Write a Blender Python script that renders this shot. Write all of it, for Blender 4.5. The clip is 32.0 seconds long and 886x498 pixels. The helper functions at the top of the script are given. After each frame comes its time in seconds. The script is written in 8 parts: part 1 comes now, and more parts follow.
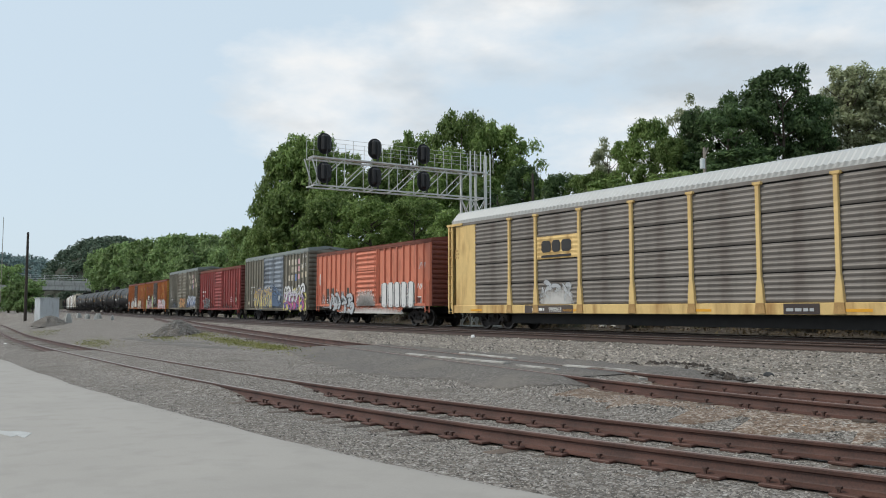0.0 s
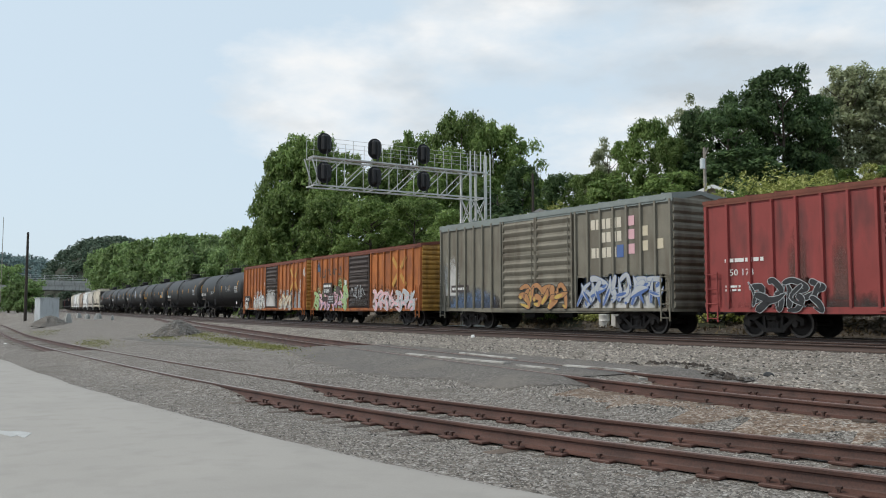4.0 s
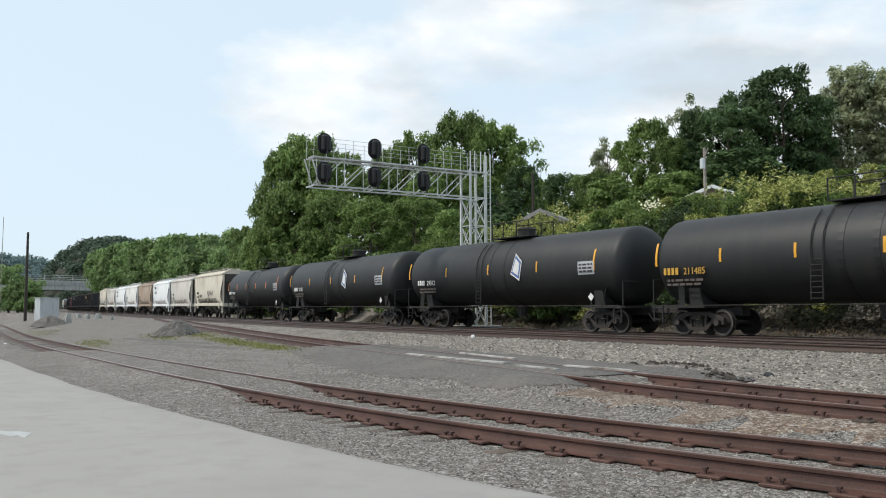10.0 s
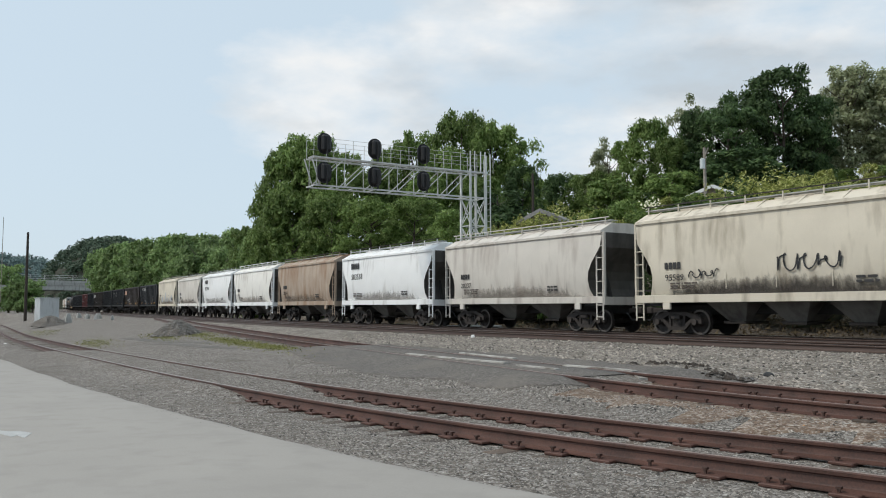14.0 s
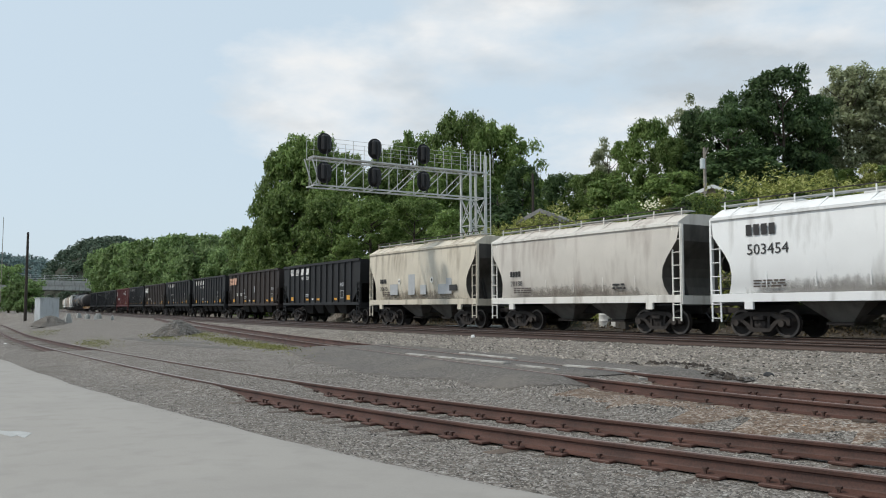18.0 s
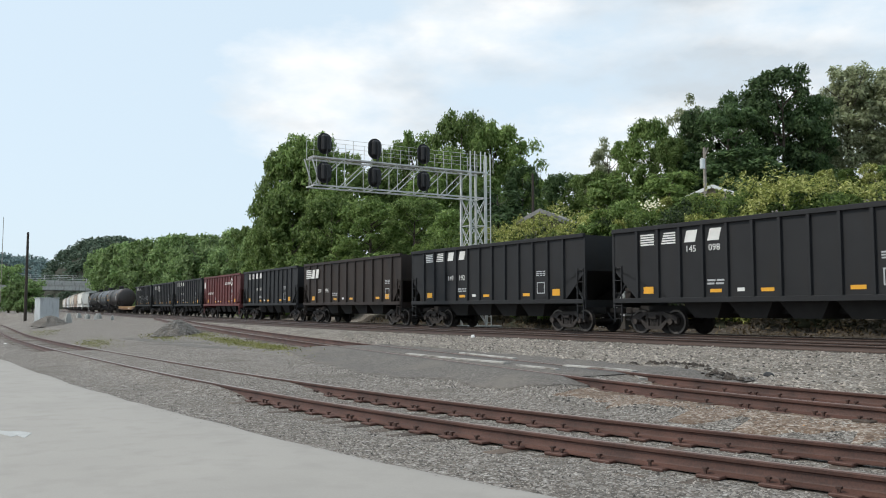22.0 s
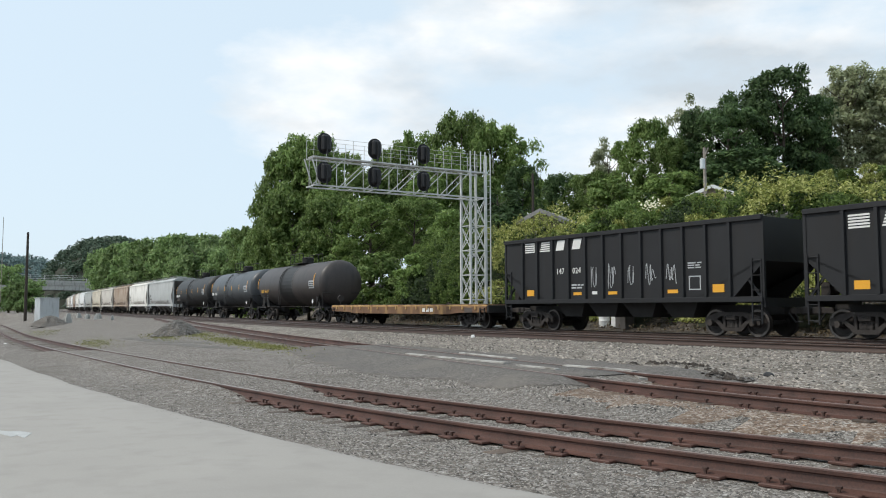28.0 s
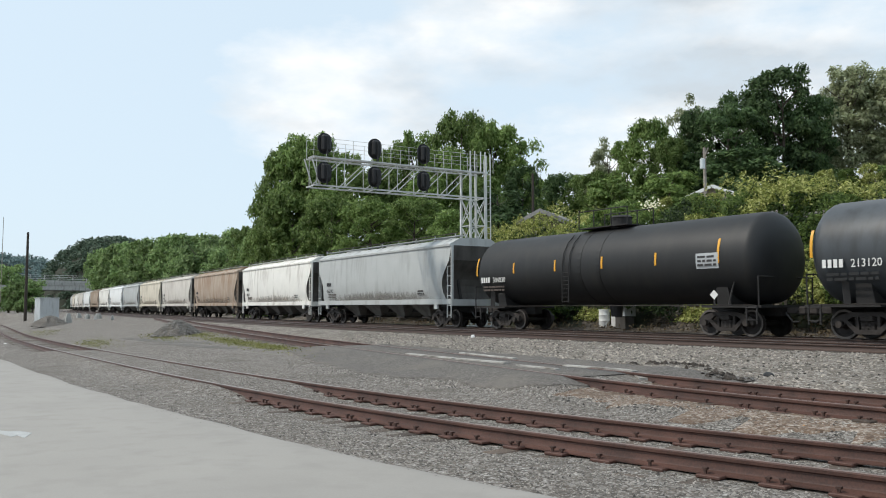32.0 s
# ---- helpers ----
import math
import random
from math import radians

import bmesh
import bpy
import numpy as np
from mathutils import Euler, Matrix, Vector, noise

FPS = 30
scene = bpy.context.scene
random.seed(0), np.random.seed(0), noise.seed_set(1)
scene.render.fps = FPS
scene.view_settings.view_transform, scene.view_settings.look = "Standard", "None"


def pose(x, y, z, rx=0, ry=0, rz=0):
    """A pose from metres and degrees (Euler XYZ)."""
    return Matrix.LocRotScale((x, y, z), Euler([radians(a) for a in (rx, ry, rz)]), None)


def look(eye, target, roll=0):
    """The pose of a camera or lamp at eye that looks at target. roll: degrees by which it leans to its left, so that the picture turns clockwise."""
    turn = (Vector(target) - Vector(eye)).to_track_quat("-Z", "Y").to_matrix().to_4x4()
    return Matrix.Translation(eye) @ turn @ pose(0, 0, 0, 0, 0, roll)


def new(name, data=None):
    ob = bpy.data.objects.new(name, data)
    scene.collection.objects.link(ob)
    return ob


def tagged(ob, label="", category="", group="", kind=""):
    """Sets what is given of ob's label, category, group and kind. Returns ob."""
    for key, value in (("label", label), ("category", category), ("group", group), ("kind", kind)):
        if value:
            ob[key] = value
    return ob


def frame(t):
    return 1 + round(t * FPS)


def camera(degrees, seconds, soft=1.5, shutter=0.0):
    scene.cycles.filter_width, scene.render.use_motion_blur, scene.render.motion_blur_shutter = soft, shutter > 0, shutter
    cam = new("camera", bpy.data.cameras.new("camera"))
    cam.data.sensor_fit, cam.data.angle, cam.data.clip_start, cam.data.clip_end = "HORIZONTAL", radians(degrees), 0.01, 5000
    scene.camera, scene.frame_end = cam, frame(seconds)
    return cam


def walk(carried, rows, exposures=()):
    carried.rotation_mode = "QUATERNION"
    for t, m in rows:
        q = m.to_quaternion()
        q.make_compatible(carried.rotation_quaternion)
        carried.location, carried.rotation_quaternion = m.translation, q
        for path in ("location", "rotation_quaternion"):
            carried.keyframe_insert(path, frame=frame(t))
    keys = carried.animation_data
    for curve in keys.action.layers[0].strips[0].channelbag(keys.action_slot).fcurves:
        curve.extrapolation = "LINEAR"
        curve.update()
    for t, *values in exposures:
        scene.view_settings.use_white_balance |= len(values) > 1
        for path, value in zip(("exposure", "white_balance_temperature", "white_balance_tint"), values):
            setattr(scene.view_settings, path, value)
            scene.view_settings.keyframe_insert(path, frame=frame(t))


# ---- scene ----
# z = 0 is the rail head of the main line; x runs along it to the right, y away from the road.
cam = camera(55.19, 32.0, soft=1.05, shutter=0.04)
YAW, PITCH, EYE = radians(34.77), radians(4.355), Vector((0, 0, 0.853))
AIM = EYE + 50 * Vector((-math.cos(YAW) * math.cos(PITCH), math.sin(YAW) * math.cos(PITCH), math.sin(PITCH)))
STAND = look(EYE, AIM, -0.15)
# the clip's camera darkens its picture a little while pale cars fill it
walk(cam, [(0, STAND), (32, STAND)], [(0, -0.2), (3, -0.17), (6, -0.1), (8, 0.02), (12, 0.0), (13, -0.1), (14, -0.22), (17, -0.28), (18, -0.24), (19, -0.18), (20, -0.1), (22, 0.0), (32, 0.0)])

# ---- sky and sun: hazy summer sun from behind the road, thin broken cloud ----
SUN_EL, SUN_AZ = radians(48), radians(238)      # azimuth of the sun in the xy plane
world = bpy.data.worlds.new("sky")
scene.world = world
world.use_nodes = True
wn, wl = world.node_tree.nodes, world.node_tree.links
wn.clear()
sky = wn.new("ShaderNodeTexSky")
sky.sky_type, sky.sun_disc = "NISHITA", False
sky.sun_elevation, sky.sun_rotation = SUN_EL, radians(90) - SUN_AZ
sky.air_density, sky.dust_density, sky.ozone_density = 1.0, 2.0, 1.5
coord = wn.new("ShaderNodeTexCoord")
mapping = wn.new("ShaderNodeMapping")
mapping.inputs["Scale"].default_value = (1.0, 1.0, 2.4)
mapping.inputs["Location"].default_value = (0.35, 0.9, 0.2)
clouds = wn.new("ShaderNodeTexNoise")
clouds.inputs["Scale"].default_value, clouds.inputs["Detail"].default_value, clouds.inputs["Roughness"].default_value = 3.0, 9, 0.56
cover = wn.new("ShaderNodeValToRGB")
cover.color_ramp.elements[0].position, cover.color_ramp.elements[1].position = 0.42, 0.60
shade = wn.new("ShaderNodeTexNoise")
shade.inputs["Scale"].default_value, shade.inputs["Detail"].default_value = 4.6, 8
tone = wn.new("ShaderNodeValToRGB")
tone.color_ramp.elements[0].color, tone.color_ramp.elements[1].color = (6.4, 7.1, 7.7, 1), (10.2, 10.4, 10.5, 1)
tone.color_ramp.elements[0].position, tone.color_ramp.elements[1].position = 0.40, 0.60
haze = wn.new("ShaderNodeMix")          # summer haze thins the blue
haze.data_type = "RGBA"
haze.inputs["Factor"].default_value = 0.78
haze.inputs["B"].default_value = (8.3, 9.9, 11.15, 1)
blend = wn.new("ShaderNodeMix")
blend.data_type = "RGBA"
lean = wn.new("ShaderNodeVectorMath")   # cloud thickens away from the sun's side
lean.operation = "DOT_PRODUCT"
lean.inputs[1].default_value = (-0.62, 0.74, 0.26)
bank_up = wn.new("ShaderNodeMapRange")
bank_up.inputs["From Min"].default_value, bank_up.inputs["From Max"].default_value = 0.80, 0.99
bank_up.inputs["To Min"].default_value, bank_up.inputs["To Max"].default_value = -0.16, 0.06
total = wn.new("ShaderNodeMath")
total.operation = "ADD"
back = wn.new("ShaderNodeBackground")
back.inputs["Strength"].default_value = 0.1
out = wn.new("ShaderNodeOutputWorld")
wl.new(coord.outputs["Generated"], mapping.inputs["Vector"])
wl.new(mapping.outputs["Vector"], clouds.inputs["Vector"])
wl.new(mapping.outputs["Vector"], shade.inputs["Vector"])
wl.new(coord.outputs["Generated"], lean.inputs[0])
wl.new(lean.outputs["Value"], bank_up.inputs["Value"])
wl.new(clouds.outputs["Fac"], total.inputs[0])
wl.new(bank_up.outputs["Result"], total.inputs[1])
wl.new(total.outputs[0], cover.inputs["Fac"])
wl.new(shade.outputs["Fac"], tone.inputs["Fac"])
wl.new(cover.outputs["Color"], blend.inputs["Factor"])
wl.new(sky.outputs["Color"], haze.inputs["A"])
wl.new(haze.outputs["Result"], blend.inputs["A"])
wl.new(tone.outputs["Color"], blend.inputs["B"])
wl.new(blend.outputs["Result"], back.inputs["Color"])
wl.new(back.outputs["Background"], out.inputs["Surface"])

sun = new("sun", bpy.data.lights.new("sun", "SUN"))
sun.data.energy, sun.data.angle, sun.data.color = 2.45, radians(2.5), (1.0, 0.95, 0.86)
SUN_WAY = Vector((math.cos(SUN_AZ) * math.cos(SUN_EL), math.sin(SUN_AZ) * math.cos(SUN_EL), math.sin(SUN_EL)))
sun.matrix_world = look(SUN_WAY * 60, (0, 0, 0))


# ---- materials ----
def stuff(name, base, rough=0.7, metal=0.0, vary=0.25, scale=3.0, bump=0.15, fine=40.0, dirt=None, dirt_amount=0.0, dirt_scale=1.2, per=None, spec=0.5, spread=0.4):
    """A weathered surface: broad stains, fine grain, relief, optional dirt and a change from piece to piece."""
    m = bpy.data.materials.new(name)
    m.use_nodes = True
    n, l = m.node_tree.nodes, m.node_tree.links
    b = n["Principled BSDF"]
    b.inputs["Roughness"].default_value, b.inputs["Metallic"].default_value = rough, metal
    b.inputs["Specular IOR Level"].default_value = spec
    tc = n.new("ShaderNodeTexCoord")
    big, small = n.new("ShaderNodeTexNoise"), n.new("ShaderNodeTexNoise")
    big.inputs["Scale"].default_value, big.inputs["Detail"].default_value = scale, 5
    small.inputs["Scale"].default_value, small.inputs["Detail"].default_value = fine, 3
    l.new(tc.outputs["Object"], big.inputs["Vector"])
    l.new(tc.outputs["Object"], small.inputs["Vector"])
    mixed = n.new("ShaderNodeMath")
    mixed.operation = "MULTIPLY_ADD"
    l.new(small.outputs["Fac"], mixed.inputs[0])
    mixed.inputs[1].default_value = 0.5
    half = n.new("ShaderNodeMath")
    half.operation = "MULTIPLY"
    half.inputs[1].default_value = 0.6
    l.new(big.outputs["Fac"], half.inputs[0])
    l.new(half.outputs[0], mixed.inputs[2])
    ramp = n.new("ShaderNodeValToRGB")
    ramp.color_ramp.elements[0].position, ramp.color_ramp.elements[1].position = 0.35, 0.75
    ramp.color_ramp.elements[0].color = (*[c * (1 - vary) for c in base], 1)
    ramp.color_ramp.elements[1].color = (*[min(1, c * (1 + vary)) for c in base], 1)
    l.new(mixed.outputs[0], ramp.inputs["Fac"])
    last = ramp.outputs["Color"]
    if dirt:
        dn, dr, dm = n.new("ShaderNodeTexNoise"), n.new("ShaderNodeValToRGB"), n.new("ShaderNodeMix")
        dmap = n.new("ShaderNodeMapping")
        dmap.inputs["Scale"].default_value = (1.6, 1.6, 0.35)
        l.new(tc.outputs["Object"], dmap.inputs["Vector"])
        l.new(dmap.outputs["Vector"], dn.inputs["Vector"])
        dn.inputs["Scale"].default_value, dn.inputs["Detail"].default_value = dirt_scale, 6
        dr.color_ramp.elements[0].position, dr.color_ramp.elements[1].position = 0.62 - 0.3 * dirt_amount, 0.78 - 0.15 * dirt_amount
        l.new(dn.outputs["Fac"], dr.inputs["Fac"])
        dm.data_type = "RGBA"
        l.new(dr.outputs["Color"], dm.inputs["Factor"])
        l.new(last, dm.inputs["A"])
        dm.inputs["B"].default_value = (*dirt, 1)
        last = dm.outputs["Result"]
    if per:
        src = n.new("ShaderNodeNewGeometry").outputs["Random Per Island"] if per == "island" else n.new("ShaderNodeObjectInfo").outputs["Random"]
        hsv, rng = n.new("ShaderNodeHueSaturation"), n.new("ShaderNodeMapRange")
        rng.inputs["To Min"].default_value, rng.inputs["To Max"].default_value = 1 - spread, 1 + spread
        l.new(src, rng.inputs["Value"])
        l.new(rng.outputs["Result"], hsv.inputs["Value"])
        l.new(last, hsv.inputs["Color"])
        last = hsv.outputs["Color"]
    l.new(last, b.inputs["Base Color"])
    if bump:
        bp = n.new("ShaderNodeBump")
        bp.inputs["Strength"].default_value, bp.inputs["Distance"].default_value = bump, 0.02
        l.new(mixed.outputs[0], bp.inputs["Height"])
        l.new(bp.outputs["Normal"], b.inputs["Normal"])
    return m


def gravel(name, colours, cell, dirt, dirt_scale=0.4, lump=0.5):
    """Crushed stone: each small cell has its own tone, with brown or dark dirt in between."""
    m = bpy.data.materials.new(name)
    m.use_nodes = True
    n, l = m.node_tree.nodes, m.node_tree.links
    b = n["Principled BSDF"]
    b.inputs["Roughness"].default_value, b.inputs["Specular IOR Level"].default_value = 0.92, 0.3
    tc = n.new("ShaderNodeTexCoord")
    warp, add = n.new("ShaderNodeTexNoise"), n.new("ShaderNodeMix")
    warp.inputs["Scale"].default_value = 1 / cell
    add.data_type = "VECTOR"
    add.inputs["Factor"].default_value = 0.012
    l.new(tc.outputs["Object"], warp.inputs["Vector"])
    l.new(tc.outputs["Object"], add.inputs[4])
    l.new(warp.outputs["Color"], add.inputs[5])
    cells = []
    for size in (cell, cell * 2.7):
        v = n.new("ShaderNodeTexVoronoi")
        v.inputs["Scale"].default_value = 1 / size
        l.new(add.outputs[1], v.inputs["Vector"])
        sep, ramp = n.new("ShaderNodeSeparateColor"), n.new("ShaderNodeValToRGB")
        l.new(v.outputs["Color"], sep.inputs["Color"])
        l.new(sep.outputs[0], ramp.inputs["Fac"])
        e = ramp.color_ramp.elements
        e[0].color, e[1].color = (*colours[0], 1), (*colours[-1], 1)
        for i, c in enumerate(colours[1:-1]):
            e.new((i + 1) / (len(colours) - 1)).color = (*c, 1)
        cells.append((v, ramp))
    both = n.new("ShaderNodeMix")
    both.data_type = "RGBA"
    both.inputs["Factor"].default_value = 0.35
    l.new(cells[0][1].outputs["Color"], both.inputs["A"])
    l.new(cells[1][1].outputs["Color"], both.inputs["B"])
    dn, dr, dm = n.new("ShaderNodeTexNoise"), n.new("ShaderNodeValToRGB"), n.new("ShaderNodeMix")
    dn.inputs["Scale"].default_value, dn.inputs["Detail"].default_value, dn.inputs["Roughness"].default_value = dirt_scale, 8, 0.62
    l.new(tc.outputs["Object"], dn.inputs["Vector"])
    l.new(dn.outputs["Fac"], dr.inputs["Fac"])
    dr.color_ramp.elements[0].position, dr.color_ramp.elements[1].position = 0.5, 0.68
    dr.color_ramp.elements[1].color = (0.8, 0.8, 0.8, 1)
    dm.data_type = "RGBA"
    l.new(dr.outputs["Color"], dm.inputs["Factor"])
    l.new(both.outputs["Result"], dm.inputs["A"])
    dm.inputs["B"].default_value = (*dirt, 1)
    l.new(dm.outputs["Result"], b.inputs["Base Color"])
    bp = n.new("ShaderNodeBump")
    bp.inputs["Strength"].default_value, bp.inputs["Distance"].default_value = lump, cell * 0.6
    bp.invert = True
    l.new(cells[0][0].outputs["Distance"], bp.inputs["Height"])
    l.new(bp.outputs["Normal"], b.inputs["Normal"])
    return m


def overspray(name, colour, amount=0.5, low=0.6, cover=0.8):
    """A thin uneven coat of paint or grime: it breaks up into specks and thins out towards its rim."""
    m = bpy.data.materials.new(name)
    m.use_nodes = True
    n, l = m.node_tree.nodes, m.node_tree.links
    b = n["Principled BSDF"]
    b.inputs["Base Color"].default_value, b.inputs["Roughness"].default_value = (*colour, 1), 0.75
    tc, sep, noise = n.new("ShaderNodeTexCoord"), n.new("ShaderNodeSeparateXYZ"), n.new("ShaderNodeTexNoise")
    noise.inputs["Scale"].default_value, noise.inputs["Detail"].default_value, noise.inputs["Roughness"].default_value = 2.6, 9, 0.68
    stretch = n.new("ShaderNodeMapping")
    stretch.inputs["Scale"].default_value = (1.5, 1, 0.6)
    l.new(tc.outputs["Object"], stretch.inputs["Vector"])
    l.new(stretch.outputs["Vector"], noise.inputs["Vector"])
    l.new(tc.outputs["Generated"], sep.inputs["Vector"])

    def sums(op, a, k):
        q = n.new("ShaderNodeMath")
        q.operation = op
        for i, v in enumerate((a, k)):
            if isinstance(v, (int, float)):
                q.inputs[i].default_value = v
            else:
                l.new(v, q.inputs[i])
        return q.outputs[0]

    side = sums("MULTIPLY", sums("MULTIPLY", sep.outputs["X"], 4.0), sums("SUBTRACT", 1.0, sep.outputs["X"]))
    up = sums("POWER", sums("SUBTRACT", 1.0, sep.outputs["Z"]), low)
    fade = sums("MULTIPLY", sums("POWER", side, 0.35), up)
    total = sums("ADD", sums("MULTIPLY", fade, 0.8), sums("MULTIPLY", noise.outputs["Fac"], 0.6))
    ramp = n.new("ShaderNodeValToRGB")
    ramp.color_ramp.elements[0].position, ramp.color_ramp.elements[1].position = 0.9 - 0.35 * amount, 1.3 - 0.3 * amount
    ramp.color_ramp.elements[1].color = (cover, cover, cover, 1)
    l.new(total, ramp.inputs["Fac"])
    clear, mix = n.new("ShaderNodeBsdfTransparent"), n.new("ShaderNodeMixShader")
    l.new(ramp.outputs["Color"], mix.inputs["Fac"])
    l.new(clear.outputs["BSDF"], mix.inputs[1])
    l.new(b.outputs["BSDF"], mix.inputs[2])
    l.new(mix.outputs["Shader"], n["Material Output"].inputs["Surface"])
    return m


def leafy(name, base, light, through_light=0.35):
    """Foliage: the colour changes from clump to clump, some light passes through."""
    m = bpy.data.materials.new(name)
    m.use_nodes = True
    n, l = m.node_tree.nodes, m.node_tree.links
    b = n["Principled BSDF"]
    b.inputs["Roughness"].default_value = 0.6
    b.inputs["Specular IOR Level"].default_value = 0.25
    g, ramp = n.new("ShaderNodeNewGeometry"), n.new("ShaderNodeValToRGB")
    ramp.color_ramp.elements[0].color, ramp.color_ramp.elements[1].color = (*[c * 0.55 for c in base], 1), (*light, 1)
    mid = ramp.color_ramp.elements.new(0.55)
    mid.color = (*base, 1)
    l.new(g.outputs["Random Per Island"], ramp.inputs["Fac"])
    info, hsv, rng = n.new("ShaderNodeObjectInfo"), n.new("ShaderNodeHueSaturation"), n.new("ShaderNodeMapRange")
    rng.inputs["To Min"].default_value, rng.inputs["To Max"].default_value = 0.75, 1.2
    l.new(info.outputs["Random"], rng.inputs["Value"])
    l.new(rng.outputs["Result"], hsv.inputs["Value"])
    l.new(ramp.outputs["Color"], hsv.inputs["Color"])
    l.new(hsv.outputs["Color"], b.inputs["Base Color"])
    tr, mix, o = n.new("ShaderNodeBsdfTranslucent"), n.new("ShaderNodeMixShader"), n["Material Output"]
    l.new(hsv.outputs["Color"], tr.inputs["Color"])
    mix.inputs["Fac"].default_value = through_light
    l.new(b.outputs["BSDF"], mix.inputs[1])
    l.new(tr.outputs["BSDF"], mix.inputs[2])
    l.new(mix.outputs["Shader"], o.inputs["Surface"])
    return m


# ---- mesh helpers ----
class Solid:
    """Collects corners and faces of one part."""

    def __init__(self):
        self.v, self.f = [], []

    def add(self, verts, faces):
        k = len(self.v)
        self.v += [tuple(p) for p in verts]
        self.f += [tuple(i + k for i in q) for q in faces]
        return self

    def box(self, x0, x1, y0, y1, z0, z1, c=0.0):
        """A box; c: the width of its chamfered edges."""
        if not c:
            p = [(x, y, z) for x in (x0, x1) for y in (y0, y1) for z in (z0, z1)]
            return self.add(p, [(0, 1, 3, 2), (4, 6, 7, 5), (0, 4, 5, 1), (2, 3, 7, 6), (0, 2, 6, 4), (1, 5, 7, 3)])
        bm = bmesh.new()
        bmesh.ops.create_cube(bm, size=1, matrix=Matrix.Translation(((x0 + x1) / 2, (y0 + y1) / 2, (z0 + z1) / 2)) @ Matrix.Diagonal((x1 - x0, y1 - y0, z1 - z0, 1)))
        bmesh.ops.bevel(bm, geom=bm.edges[:], offset=c, segments=1, affect="EDGES")
        bm.verts.index_update()
        self.add([v.co[:] for v in bm.verts], [[v.index for v in q.verts] for q in bm.faces])
        bm.free()
        return self

    def tube(self, a, b, r0, r1=None, n=8, caps=True):
        """A round bar from a to b."""
        a, b, r1 = Vector(a), Vector(b), r0 if r1 is None else r1
        w = (b - a).normalized()
        u = w.orthogonal().normalized()
        t = w.cross(u)
        ring = [(math.cos(6.28319 * i / n), math.sin(6.28319 * i / n)) for i in range(n)]
        p = [a + r0 * (c * u + s * t) for c, s in ring] + [b + r1 * (c * u + s * t) for c, s in ring]
        q = [(i, (i + 1) % n, n + (i + 1) % n, n + i) for i in range(n)]
        if caps:
            q += [tuple(range(n - 1, -1, -1)), tuple(range(n, 2 * n))]
        return self.add(p, q)

    def beam(self, a, b, wide, high):
        """A square bar from a to b, its height as near upright as it can be."""
        a, b = Vector(a), Vector(b)
        w = (b - a).normalized()
        s = w.cross(Vector((0, 0, 1)))
        s = s.normalized() if s.length > 1e-3 else Vector((1, 0, 0))
        t = s.cross(w)
        p = [e + i * wide / 2 * s + j * high / 2 * t for e in (a, b) for i, j in ((-1, -1), (1, -1), (1, 1), (-1, 1))]
        return self.add(p, [(0, 1, 5, 4), (1, 2, 6, 5), (2, 3, 7, 6), (3, 0, 4, 7), (3, 2, 1, 0), (4, 5, 6, 7)])

    def prism(self, outline, y0, y1):
        """An outline of (x, z) pushed from y0 to y1."""
        n = len(outline)
        p = [(x, y0, z) for x, z in outline] + [(x, y1, z) for x, z in outline]
        return self.add(p, [(i, (i + 1) % n, n + (i + 1) % n, n + i) for i in range(n)] + [tuple(range(n - 1, -1, -1)), tuple(range(n, 2 * n))])

    def loft(self, rings, close=True, caps=True):
        """Rings of equal count joined one to the next."""
        n = len(rings[0])
        p = [q for r in rings for q in r]
        f = [(k * n + i, k * n + (i + 1) % n, (k + 1) * n + (i + 1) % n, (k + 1) * n + i) for k in range(len(rings) - 1) for i in range(n if close else n - 1)]
        if caps and close:
            f += [tuple(range(n - 1, -1, -1)), tuple(range((len(rings) - 1) * n, len(rings) * n))]
        return self.add(p, f)

    def mesh(self, name, smooth=False, tidy=True):
        me = bpy.data.meshes.new(name)
        me.from_pydata(self.v, [], self.f)
        if tidy:
            bm = bmesh.new()
            bm.from_mesh(me)
            bmesh.ops.recalc_face_normals(bm, faces=bm.faces[:])
            bm.to_mesh(me)
            bm.free()
        if smooth:
            me.shade_smooth()
            me.set_sharp_from_angle(angle=radians(40))
        return me


def part(name, shape, material, parent=None, label="", at=None, smooth=False):
    """Links a Solid or a mesh as one object; its material sits on the object, so that alike pieces share meshes."""
    me = shape.mesh(name, smooth) if isinstance(shape, Solid) else shape
    ob = new(name, me)
    if not me.materials:
        me.materials.append(material)
    if me.materials[0] is not material:
        ob.material_slots[0].link = "OBJECT"
        ob.material_slots[0].material = material
    if parent:
        ob.parent = parent
    if at is not None:
        ob.matrix_basis = at
    if label:
        ob["label"] = label
    return ob


SHAPES = {}


def shape(key, make, smooth=False):
    """A mesh that is made once and shared by all that ask for it."""
    if key not in SHAPES:
        SHAPES[key] = make().mesh(key if isinstance(key, str) else str(key[0]), smooth)
    return SHAPES[key]


def empty(name, m, label, category, group="", kind=""):
    ob = new(name)
    ob.matrix_basis = m
    ob.empty_display_size = 0.3
    return tagged(ob, label, category, group, kind)


